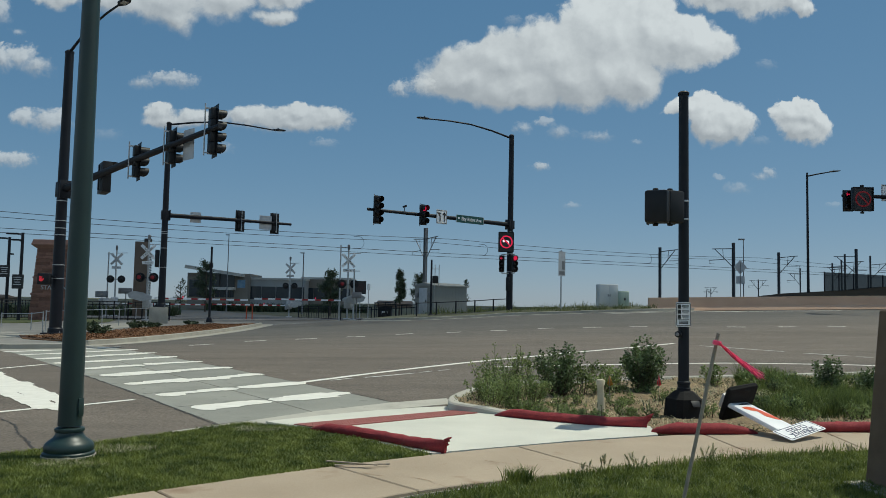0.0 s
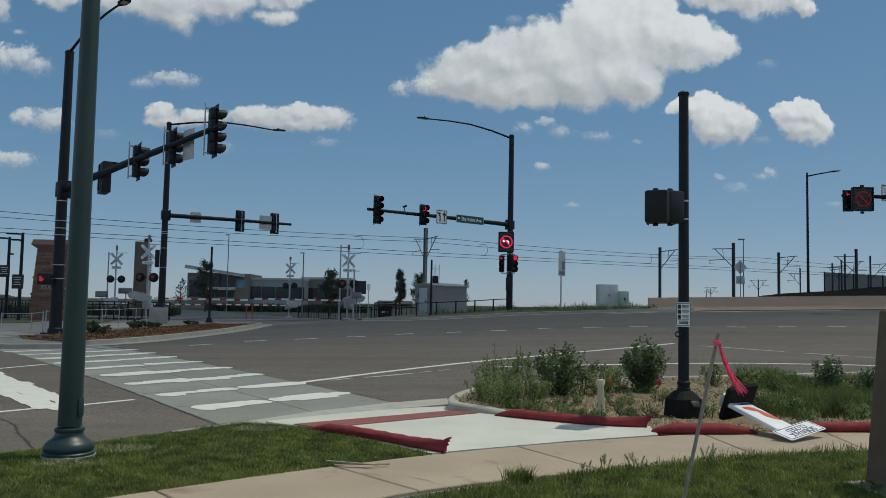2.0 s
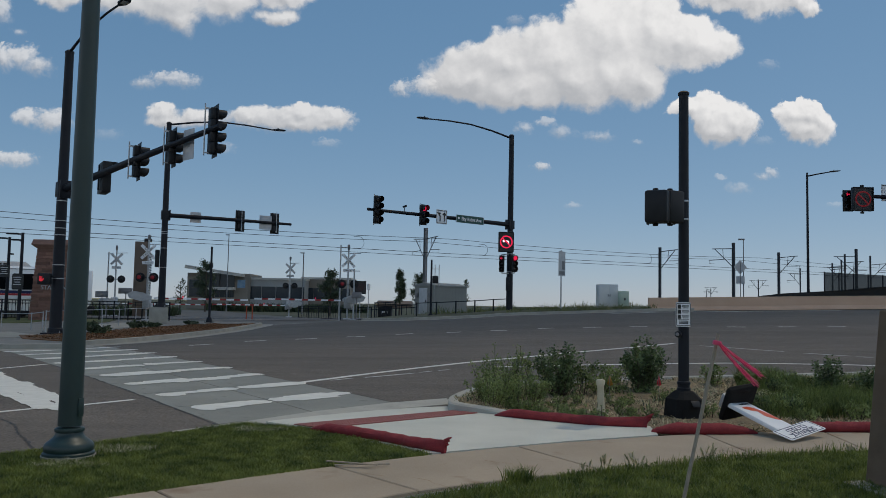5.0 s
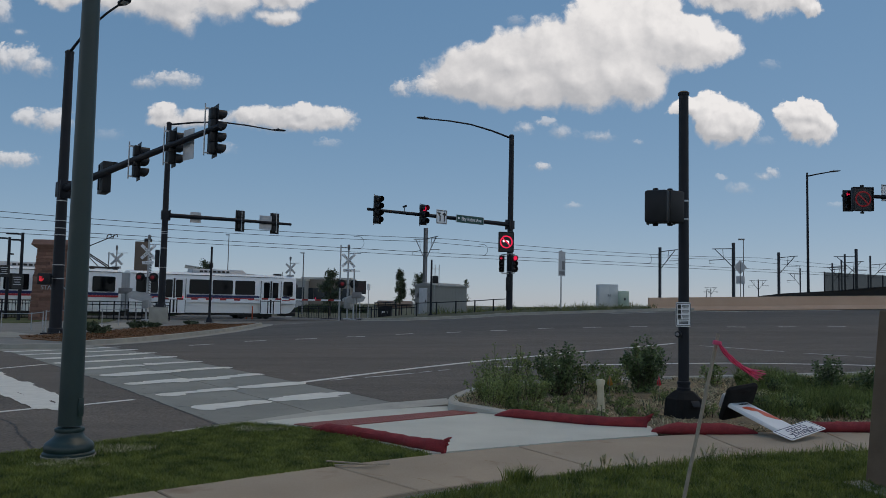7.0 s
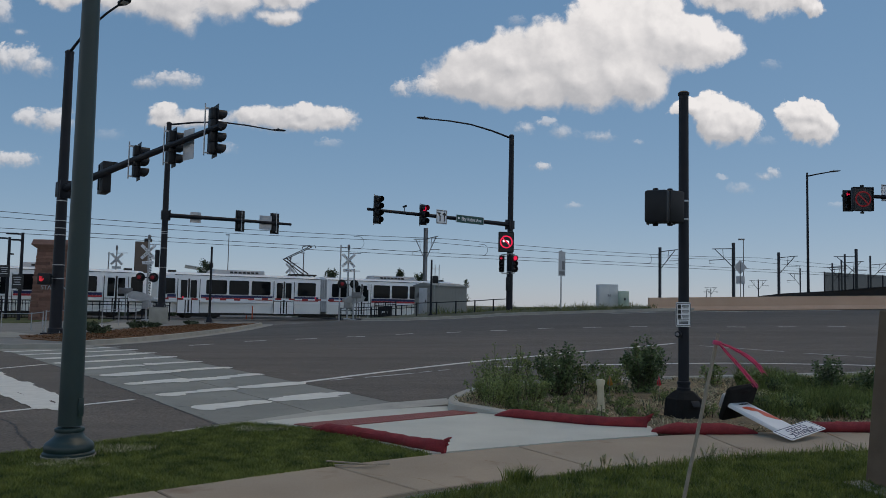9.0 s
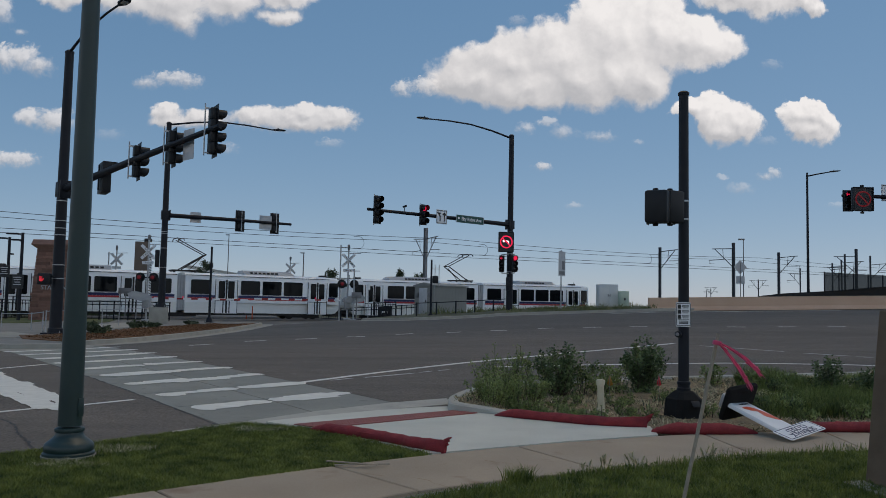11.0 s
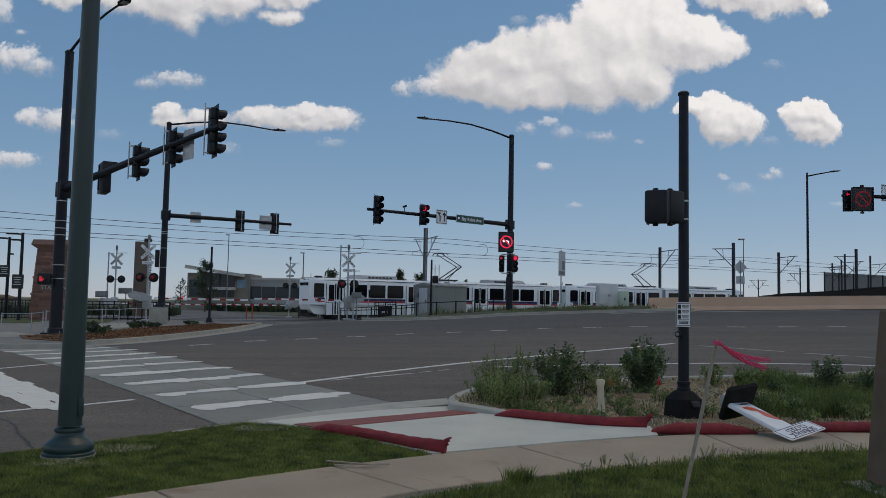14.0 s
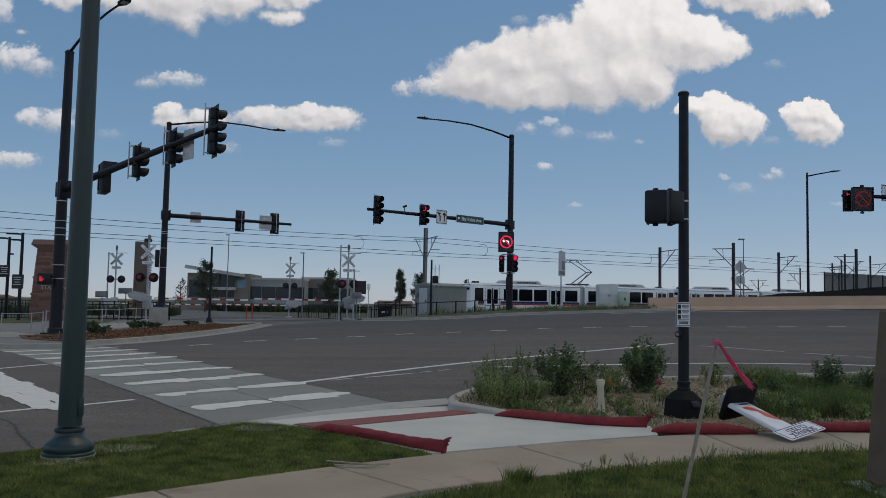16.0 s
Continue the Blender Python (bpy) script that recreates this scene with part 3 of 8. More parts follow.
bed_line = []
for i, p in enumerate(BED):
    d = (BED[min(i + 1, len(BED) - 1)] - BED[max(i - 1, 0)]).normalized()
    bed_line.append((p.x + d.y * 0.1, p.y - d.x * 0.1))
bm = bmesh.new()
front = [(12.0, 9.6), (5.148, 9.869), (3.638, 9.457), (2.478, 9.474), (2.491, 9.783), (1.523, 10.022)]
BED_OUT = bed_line[::2] + front
prism(bm, BED_OUT, -0.05, 0.1)
top_faces = [f for f in bm.faces if f.normal.z > 0.5 or f.calc_center_median().z > 0.09]
bmesh.ops.subdivide_edges(bm, edges=list({e for f in top_faces for e in f.edges}), cuts=3, use_grid_fill=True)
for w in bm.verts:
    if w.co.z > 0.05:
        w.co.z = bed_z(w.co.x, w.co.y)
solid("planting_bed", bm, SOIL, Matrix(), "dry sandy planting bed overgrown with weeds", "planting bed", "", "structure")


# ---- crosswalk and road markings ----
crosswalk = thing("crosswalk", Matrix(), "grey concrete crosswalk panels with worn white bars", "crosswalk", "", "structure")
RIGHT0, LEFT0 = Vector((-0.62, 12.15)), Vector((-2.69, 10.03))
STEP_R, STEP_L = Vector((-1.0, 1.313)), Vector((-0.991, 1.339))
for i in range(15):
    for j in range(2):
        a, b = LEFT0 + STEP_L * i, RIGHT0 + STEP_R * i
        a2, b2 = LEFT0 + STEP_L * (i + 0.985), RIGHT0 + STEP_R * (i + 0.985)
        p, q = a.lerp(b, j * 0.5 + 0.004), a.lerp(b, j * 0.5 + 0.496)
        p2, q2 = a2.lerp(b2, j * 0.5 + 0.004), a2.lerp(b2, j * 0.5 + 0.496)
        bm = bmesh.new()
        prism(bm, [(w.x, w.y) for w in (p, q, q2, p2)], -0.05, lambda x, y: rise(x, y) + 0.004)
        part("panel", bm, XWALK, crosswalk, "", False)
bar_r, bar_l = Vector((-1.44, 13.24)), Vector((-3.33, 11.24))
for i in range(12):
    bm = bmesh.new()
    e = Vector((-1.0 * i, 1.365 * i))
    a, b = bar_l + e * 1.0, bar_r + e * 1.0
    a = a - (b - a) * 0.03 * max(0, i - 3)
    if i in (0, 1, 4, 7):
        c = a.lerp(b, (0.45, 0.52, 0.6)[i % 3])
        paint_bar(bm, a, c - (b - a) * 0.008, 0.44, 0.010, i, 0.5)
        paint_bar(bm, c + Vector((-0.02, 0.08)), b + Vector((-0.02, 0.05)), 0.44, 0.010, i + 50, 0.45)
    else:
        paint_bar(bm, a, b, 0.46, 0.010, i + 7, 0.5)
    part("bar", bm, PAINT, crosswalk, "", False)


def marking(name, lines, width, label, material=PAINT, ragged=0.05):
    bm = bmesh.new()
    for k, (a, b) in enumerate(lines):
        stripe(bm, a, b, width, 0.006, ragged, k)
    return solid(name, bm, material, Matrix(), label, "road marking", "", "structure", False)


stop = thing("stop_line", Matrix(), "broad worn white stop line laid in ragged strokes", "road marking", "", "structure")
for k, (w0, off, cut) in enumerate(((0.2, -0.2, 0.16), (0.21, 0.0, 0.0), (0.2, 0.2, 0.24))):
    a, b = Vector((-4.984, 10.9)), Vector((-7.579, 14.18))
    b = a + (b - a) * 2.4
    d = (b - a).normalized()
    n = Vector((-d.y, d.x)) * off
    bm = bmesh.new()
    paint_bar(bm, a + n + d * cut, b + n, w0 * 1.4, 0.006 + 0.0015 * k, 70 + k, 0.5)
    part("stroke", bm, PAINT, stop, "", False)
marking("lane_line", [((-5.915, 10.32), (-5.362, 11.06)), ((-4.983, 11.4), (-4.482, 12.08))], 0.11, "thin white lane line", PAINT)
marking("lane_line", [((-9.251, 15.68), (-8.494, 17.82))], 0.13, "thin white lane line", PAINT)
edge_pts = smooth_line([(-2.5, 14.62), (-1.14, 16.66), (0.921, 19.14), (3.527, 21.38), (6.812, 24.04)], 0.8)
marking("lane_line", [(tuple(a), tuple(b)) for a, b in zip(edge_pts, edge_pts[1:])], 0.16, "long curving white lane line", PAINT)
worn = [((-2.006, 15.04), (-1.639, 15.46)), ((-1.438, 15.58), (-0.505, 16.5)), ((-0.429, 16.62), (-0.17, 16.9)), ((-0.055, 17.02), (0.181, 17.22))]
marking("lane_line", worn, 0.09, "faded remains of a white line", PAINT_OLD, 0.2)
near_pts = smooth_line([(1.231, 17.88), (3.801, 18.42), (6.507, 18.92), (8.303, 18.86), (10.002, 18.64), (13.0, 17.6)], 0.8)
marking("lane_line", [(tuple(a), tuple(b)) for a, b in zip(near_pts, near_pts[1:])], 0.14, "solid white line beside the planting bed", PAINT)
marking("dashed_line", [((-7.56, 24.66), (-7.02, 25.28)), ((-6.36, 26.50), (-5.78, 27.00)), ((-4.88, 27.40), (-4.20, 27.72)), ((-3.29, 28.32), (-2.65, 28.48)), ((-1.64, 29.36), (-1.02, 29.70)), ((0.19, 30.02), (0.73, 30.18)), ((1.83, 30.48), (2.43, 30.40)), ((3.62, 30.74), (4.24, 30.94)), ((5.37, 31.02), (6.05, 31.04)), ((7.11, 30.98), (7.78, 30.94)), ((8.81, 30.80), (9.35, 30.76)), ((10.56, 30.26), (11.22, 30.20)), ((12.43, 30.30), (13.10, 30.30)), ((14.44, 30.60), (15.07, 30.52))], 0.14, "dashed white lane line across the junction", PAINT)
marking("dashed_line", [((7.35, 23.34), (9.08, 21.70)), ((9.41, 21.36), (10.31, 20.66)), ((10.39, 20.54), (10.72, 20.36))], 0.10, "faded dashed guide line for turning", PAINT_OLD, 0.15)
marking("edge_line", [((8.5, 41.0), (14.0, 41.1)), ((14.0, 41.1), (20.0, 41.0))], 0.2, "white edge line by the barrier", PAINT)
marking("crossing_line", [((-17.2, 49.6), (-11.0, 49.2)), ((-10.4, 49.1), (-5.6, 48.9))], 0.45, "white stop line before the level crossing", PAINT_OLD, 0.1)


# dark cracks in the asphalt
def crack(pts, seed, base=None):
    bm = bmesh.new()
    rng = random.Random(seed)
    line = smooth_line(pts, 0.07)
    prev = None
    for i, p in enumerate(line):
        w = rng.uniform(0.003, 0.014) * {1: 1.3, 2: 1.7}.get(seed, 1.0) if base is None else rng.uniform(0.001, 0.006)
        j = Vector((rng.uniform(-0.02, 0.02), rng.uniform(-0.02, 0.02)))
        row = [bm.verts.new((p.x + j.x + o * w, p.y + j.y + o * w * 0.4, (rise(p.x, p.y) + 0.004 if base is None else base))) for o in (-1, 1)]
        if prev:
            bm.faces.new((prev[0], prev[1], row[1], row[0]))
        prev = row
    solid("crack", bm, CRACK if base is None else STAIN, Matrix(), "dark tar-filled crack in the asphalt" if base is None else "thin rusty crack line in a footway slab", "crack", "road cracks", "structure", False)


CRACK = mat("tar", (0.02, 0.019, 0.018), (0.045, 0.042, 0.04), 5, 60, 0.7, 0, 0.2)
crack([(-5.6, 10.3), (-5.17, 9.91), (-4.95, 9.62), (-4.62, 9.07), (-4.32, 8.65), (-3.959, 8.12)], 1)
crack([(-8.59, 17.95), (-6.60, 15.34), (-5.46, 13.80), (-4.62, 12.67), (-3.25, 10.75), (-2.71, 10.0)], 2)
crack([(-6.957, 20.64), (-4.513, 17.3), (-2.63, 14.78), (-0.66, 12.26)], 4)
crack([(-3.86, 18.72), (-1.996, 20.7), (0.627, 23.06), (3.776, 25), (7.301, 26.54)], 5)
crack([(-2.864, 18.94), (-1.214, 21.96), (1.139, 23.82), (2.552, 24.82)], 7)
crack([(-9.337, 17), (-8.124, 16.44), (-6.901, 15.72)], 8)
crack([(8.129, 26.26), (9.978, 26.36), (12.067, 26.16)], 9)


STAIN = mat("rust_stain", (0.25, 0.165, 0.10), (0.36, 0.26, 0.17), 9, 60, 0.9, 0, 0.1)
crack([(-0.625, 6.749), (-0.387, 6.619), (-0.184, 6.617), (0.062, 6.315)], 20, 0.1235)
crack([(-0.359, 6.912), (-0.079, 7.083), (0.117, 7.253)], 21, 0.1235)
crack([(0.422, 7.416), (0.636, 7.256), (0.9, 7.183)], 22, 0.1235)
crack([(2.212, 8.038), (2.616, 8.272), (2.875, 8.205)], 23, 0.1235)

# ---- left corner island ----
ISLAND = smooth_line([(-45.0, 26.0), (-30.0, 26.3), (-12.056, 23.038), (-11.122, 24.837), (-9.918, 27.661), (-9.25, 35.233), (-9.585, 41.489), (-10.483, 47.918), (-12.029, 51.86), (-14.429, 52.128), (-18.224, 54.885), (-17.3, 52.0)], 0.6)
bm = bmesh.new()
prism(bm, [(p.x, p.y) for p in ISLAND] + [(-24.0, 53.2), (-45.0, 41.0)], -0.05, lambda x, y: rise(x, y) + 0.14)
drape(bm, lambda x, y: rise(x, y) + 0.14)
solid("corner_island", bm, PATH, Matrix(), "concrete corner island with paths and beds", "traffic island", "", "structure", False)
bm = bmesh.new()
sweep(bm, ISLAND, [(0.62, 0.008), (0.02, 0.022), (0.0, 0.15), (-0.15, 0.165), (-0.17, 0.13)], rise)
solid("island_kerb", bm, CURB, Matrix(), "pale kerb and gutter round the corner island", "kerb", "", "structure")
bm = bmesh.new()
prism(bm, [(-11.591, 25.106), (-10.126, 28.235), (-9.667, 36.336), (-10.16, 43.189), (-10.706, 47.151), (-13.065, 47.214), (-13.374, 42.989), (-13.848, 37.828), (-13.568, 31.717), (-14.13, 30.128), (-14.514, 28.22), (-13.433, 26.339)], 0.03, lambda x, y: rise(x, y) + 0.18)
drape(bm, lambda x, y: rise(x, y) + 0.17 + 0.03 * noise.noise(Vector((x * 1.5, y * 1.5, 0))), 0.8, 0.05)
solid("mulch_bed", bm, MULCH, Matrix(), "red-brown bark mulch bed on the island", "mulch bed", "", "structure", False)
bm = bmesh.new()
prism(bm, [(-22.901, 39.494), (-21.303, 42.256), (-23.065, 48.378), (-29.777, 62.412), (-30.342, 52.281)], 0.1, 0.17)
solid("grass_patch", bm, TURF, Matrix(), "green grass patch inside the railing", "grass", "", "structure", False)
bm = bmesh.new()
prism(bm, [(-19.234, 44.19), (-18.79, 46.085), (-20.408, 51.338), (-24.691, 57.594), (-24.019, 53.456)], 0.1, 0.17)
solid("grass_patch", bm, TURF, Matrix(), "green grass patch beside the path", "grass", "", "structure", False)
bm = bmesh.new()
prism(bm, [(-14.675, 33.753), (-14.881, 37.804), (-15.325, 42.812), (-18.115, 50.577), (-17.732, 44.628), (-17.753, 40.801)], 0.08, lambda x, y: rise(x, y) + 0.155)
solid("island_path", bm, CURB, Matrix(), "pale concrete path crossing the corner island", "path", "", "structure", False)
bm = bmesh.new()
prism(bm, [(-17.385, 30.015), (-16.389, 31.266), (-14.547, 29.3), (-13.974, 27.033), (-15.913, 27.486)], 0.08, lambda x, y: rise(x, y) + 0.155)
solid("island_path", bm, CURB, Matrix(), "pale concrete ramp at the island's edge", "path", "", "structure", False)


# ---- poles and traffic signals ----
def heading(dx, dy):
    """Turn about z that faces a thing's front (its -y) along (dx, dy)."""
    return math.degrees(math.atan2(dx, -dy))


def luminaire_head(parent, at, direction, size=1.0):
    """Flat roadway lamp head along a direction."""
    d = Vector(direction).normalized()
    q = d.to_track_quat("X", "Z").to_matrix().to_4x4()
    bm = bmesh.new()
    rings = []
    for x, w, h in ((0.0, 0.05, 0.045), (0.12, 0.07, 0.06), (0.25, 0.15, 0.06), (0.55, 0.17, 0.05), (0.72, 0.12, 0.03), (0.76, 0.05, 0.02)):
        rings.append([bm.verts.new(Vector((x * size, w * size * c, h * size * s))) for c, s in ((1, -0.6), (1, 0.3), (0.5, 1), (-0.5, 1), (-1, 0.3), (-1, -0.6))])
    for a, b in zip(rings, rings[1:]):
        for k in range(6):
            bm.faces.new((a[k], a[(k + 1) % 6], b[(k + 1) % 6], b[k]))
    bm.faces.new(rings[0])
    bm.faces.new(rings[-1])
    rod(bm, (0.3 * size, 0, 0.04 * size), (0.3 * size, 0, 0.13 * size), 0.035 * size, 0.03 * size, 8)
    bmesh.ops.transform(bm, matrix=Matrix.Translation(at) @ q, verts=bm.verts[:])
    head = part("lamp_head", bm, BLACK_METAL, parent)
    bm = bmesh.new()
    box(bm, (0.3 * size, 0.2 * size, 0.012), (0.45 * size, 0, -0.035 * size))
    bmesh.ops.transform(bm, matrix=Matrix.Translation(at) @ q, verts=bm.verts[:])
    part("lens", bm, SIGN_BACK, head)


def mast_pole(x, y, z0, top, r0, r1, label, arm=None, lamp=None, bands=(), foot=0.0):
    """Black signal pole. arm: (height, end point); lamp: (height, end point) of the lighting arm."""
    p = thing("signal_pole", pose(x, y, z0), label, "signal pole", "signal poles")
    bm = bmesh.new()
    rod(bm, (0, 0, foot), (0, 0, top - z0), r0, r1, 20)
    lathe(bm, [(r1 + 0.012, top - z0 - 0.06), (r1 + 0.012, top - z0), (r1 * 0.6, top - z0 + 0.06)], 20)
    part("shaft", bm, BLACK_METAL, p)
    bm = bmesh.new()
    box(bm, (r0 * 3.4, r0 * 3.4, 0.05), (0, 0, foot + 0.025), None, 0.008)
    lathe(bm, [(r0 * 1.25, foot + 0.05), (r0 * 1.2, foot + 0.2), (r0 * 1.02, foot + 0.24)], 20)
    base = part("base_plate", bm, BLACK_METAL, p)
    for k in range(4):
        bm = bmesh.new()
        rod(bm, (0, 0, 0), (0, 0, 0.09), 0.022, 0.02, 6)
        bmesh.ops.translate(bm, vec=(r0 * 1.4 * (1 if k % 2 else -1), r0 * 1.4 * (1 if k // 2 else -1), foot + 0.04), verts=bm.verts[:])
        part("bolt", bm, DULL_STEEL, base)
    for h in bands:
        bm = bmesh.new()
        r = r0 + (r1 - r0) * (h - z0) / (top - z0)
        lathe(bm, [(r + 0.001, h - z0), (r + 0.008, h - z0 + 0.004), (r + 0.008, h - z0 + 0.03), (r + 0.001, h - z0 + 0.034)], 20)
        part("band", bm, GALV, p, "bright steel strap")
    if arm:
        h, end = arm
        e = Vector(end) - Vector((x, y, z0))
        s = Vector((0, 0, h - z0))
        d = (e - s).normalized()
        bm = bmesh.new()
        mid = s.lerp(e, 0.5) + Vector((0, 0, 0.02))
        pipe(bm, [s + d * r0 * 0.8, mid, e], [r0 * 0.66, r0 * 0.53, r0 * 0.38], 14)
        a = part("mast_arm", bm, BLACK_METAL, p)
        bm = bmesh.new()
        box(bm, (r0 * 2.2, r0 * 1.5, r0 * 2.6), (0, 0, 0), None, 0.02)
        box(bm, (0.05, r0 * 2.0, r0 * 3.0), (r0 * 1.15, 0, 0), None, 0.01)
        bmesh.ops.transform(bm, matrix=Matrix.Translation(s) @ Euler((0, 0, math.atan2(d.y, d.x))).to_matrix().to_4x4(), verts=bm.verts[:])
        part("clamp", bm, BLACK_METAL, a)
        bm = bmesh.new()
        rod(bm, e - d * 0.02, e + d * 0.05, r0 * 0.42, r0 * 0.36, 14)
        part("end_cap", bm, BLACK_METAL, a)
    if lamp:
        h, end = lamp
        e = Vector(end) - Vector((x, y, z0))
        s = Vector((0, 0, h - z0))
        mid = s.lerp(e, 0.5) + Vector((0, 0, (e - s).length * 0.045))
        bm = bmesh.new()
        pipe(bm, [s, s.lerp(mid, 0.5) + Vector((0, 0, 0.05)), mid, mid.lerp(e, 0.5) + Vector((0, 0, 0.04)), e], [0.055, 0.05, 0.045, 0.04, 0.035], 10)
        part("lamp_arm", bm, BLACK_METAL, p)
        luminaire_head(p, e - (e - mid).normalized() * 0.1, Vector((e.x - mid.x, e.y - mid.y, (e.z - mid.z) * 0.4)))
    return p


def signal_head(m, n, label, lit=(), arrow=(), plate=(1.62, 0.62), size=1.0, bracket=True, group="traffic signals"):
    """Traffic signal of n sections, its front towards its own -y, hung by a strap bracket behind."""
    s = thing("traffic_signal", m, label, "traffic signal", group)
    q = 0.355 * size
    h = q * n
    bm = bmesh.new()
    for k in range(n):
        box(bm, (q * 0.94, 0.2 * size, q * 0.985), (0, 0.03 * size, h / 2 - q * (k + 0.5)), None, 0.02 * size)
    part("housing", bm, HOUSING, s)
    if plate:
        bm = bmesh.new()
        box(bm, (q * plate[0], 0.006, h + q * plate[1]), (0, -0.06 * size, 0), None, 0.002)
        part("backplate", bm, HOUSING, s)
    for k in range(n):
        z = h / 2 - q * (k + 0.5)
        bm = bmesh.new()
        seg, r, dep = 18, 0.16 * size, 0.31 * size
        outer = []
        for i in range(seg + 1):
            a = radians(-50 + 280 * i / seg)
            cut = 1.0 - 0.3 * abs(2 * i / seg - 1) ** 4
            outer.append([bm.verts.new((rr * math.cos(a), yy, z + rr * math.sin(a))) for rr, yy in ((r, -0.07 * size), (r, -0.07 * size - dep * cut), (r - 0.008, -0.07 * size - dep * cut), (r - 0.008, -0.07 * size))])
        for a, b in zip(outer, outer[1:]):
            for i in range(3):
                bm.faces.new((a[i], b[i], b[i + 1], a[i + 1]))
        part("visor", bm, HOUSING, s)
        bm = bmesh.new()
        lathe(bm, [(0.148 * size, 0.0), (0.148 * size, 0.012), (0.11 * size, 0.03 * size), (0.05 * size, 0.04 * size)], 18)
        bmesh.ops.transform(bm, matrix=Matrix.Translation((0, -0.07 * size, z)) @ Euler((radians(90), 0, 0)).to_matrix().to_4x4(), verts=bm.verts[:])
        part("lens", bm, LENS_RED if k in lit and k not in arrow else LENS_DARK, s, "lit red lens" if k in lit else "")
        if k in arrow:
            bm = bmesh.new()
            y = -0.07 * size - 0.045 * size
            box(bm, (0.17 * size, 0.008, 0.035 * size), (0.01, y, z))
            box(bm, (0.11 * size, 0.008, 0.035 * size), (-0.055 * size, y, z + 0.035 * size), (0, -45, 0))
            box(bm, (0.11 * size, 0.008, 0.035 * size), (-0.055 * size, y, z - 0.035 * size), (0, 45, 0))
            part("arrow", bm, LENS_RED, s, "lit red arrow")
    if bracket:
        bm = bmesh.new()
        rod(bm, (0.0, 0.27 * size, -h / 2 - q * 0.2), (0.0, 0.27 * size, h / 2 + q * 0.35), 0.022, 0.022, 8)
        for z in (-h / 2 + 0.02, h / 2 - 0.02):
            box(bm, (0.05, 0.18, 0.04), (0, 0.19 * size, z))
        part("bracket", bm, GALV, s, "bright steel bracket")
    return s


def flat_sign(name, m, w, h, label, category="sign", face=SIGN_WHITE, back=SIGN_BACK, border=None, corner=0.03):
    """Sheet-metal sign, front towards its own -y."""
    s = thing(name, m, label, category)
    bm = bmesh.new()
    box(bm, (w, 0.006, h), (0, 0, 0))
    es = [e for e in bm.edges if abs(e.verts[0].co.y - e.verts[1].co.y) > 0.003]
    bmesh.ops.bevel(bm, geom=es, offset=min(corner, w * 0.2), segments=4, affect="EDGES", profile=0.5)
    part("panel", bm, back, s)
    bm = bmesh.new()
    box(bm, (w * 0.97, 0.003, h * 0.97), (0, -0.0055, 0))
    es = [e for e in bm.edges if abs(e.verts[0].co.y - e.verts[1].co.y) > 0.002]
    bmesh.ops.bevel(bm, geom=es, offset=min(corner, w * 0.2), segments=4, affect="EDGES", profile=0.5)
    part("face", bm, face, s)
    if border:
        bm = bmesh.new()
        t = min(w, h) * 0.035
        for sx, sz, cx, cz in ((w * 0.9, t, 0, h * 0.44), (w * 0.9, t, 0, -h * 0.44), (t, h * 0.88, w * 0.45, 0), (t, h * 0.88, -w * 0.45, 0)):
            box(bm, (sx, 0.002, sz), (cx, -0.0085, cz))
        part("border", bm, border, s)
    return s


def lettering(text, size, parent, at, material, turn=(90, 0, 0), extrude=0.002, name="lettering"):
    c = bpy.data.curves.new(name, "FONT")
    c.body, c.size, c.align_x, c.align_y, c.extrude = text, size, "CENTER", "CENTER", extrude
    ob = new(name, c)
    c.materials.append(material)
    ob.parent = parent
    ob.matrix_basis = pose(*at, *turn)
    return ob


# big pole on the corner island, its arm reaching over the road
L_TIP = (-6.848, 24.4, 6.756)
mast_pole(-14.312 + 0.0, 30.4, 0.14, 10.798, 0.22, 0.155, "tall black signal pole with a long mast arm and street lamp",
          (5.522, L_TIP), (10.778, (-11.309, 27.5, 11.613)), [5.077, 4.332, 4.056, 3.801, 2.682, 2.176])
L_FACE = heading(0.85, 0.53)


def on_arm(a, b, t, drop=0.0):
    p = Vector(a).lerp(Vector(b), t)
    return (p.x, p.y, p.z + drop)


L_ROOT = (-14.192, 30.2, 5.522)
for t, n in ((0.945, 4), (0.715, 3), (0.497, 3)):
    x, y, z = on_arm(L_ROOT, L_TIP, t)
    nx, ny = 0.85 * 0.14, 0.53 * 0.14
    signal_head(pose(x + nx, y + ny, z, 0, 0, L_FACE), n, "black traffic signal with backplate on the long mast arm")
x, y, z = on_arm(L_ROOT, L_TIP, 0.81, -0.1)
flat_sign("lane_sign", pose(x + 0.1, y + 0.14, z, 0, 0, heading(0.68, 0.73)), 0.66, 0.98, "bare aluminium back of a lane sign on the mast arm")

X, Y, Z = (-12.212, 28.9, 5.803)
s = thing("blank_out_sign", pose(X, Y + 0.2, Z, 0, 0, L_FACE), "black electronic sign box seen from its side on the mast arm", "electronic sign", "electronic signs")
bm = bmesh.new()
box(bm, (0.95, 0.3, 1.1), (0, 0.0, 0), None, 0.02)
part("case", bm, HOUSING, s)
bm = bmesh.new()
box(bm, (0.95, 0.2, 0.03), (0, -0.24, 0.53))
part("hood", bm, HOUSING, s)
bm = bmesh.new()
rod(bm, (0.0, 0.2, -0.45), (0.0, 0.2, 0.45), 0.03, 0.03, 8)
part("bracket", bm, HOUSING, s)
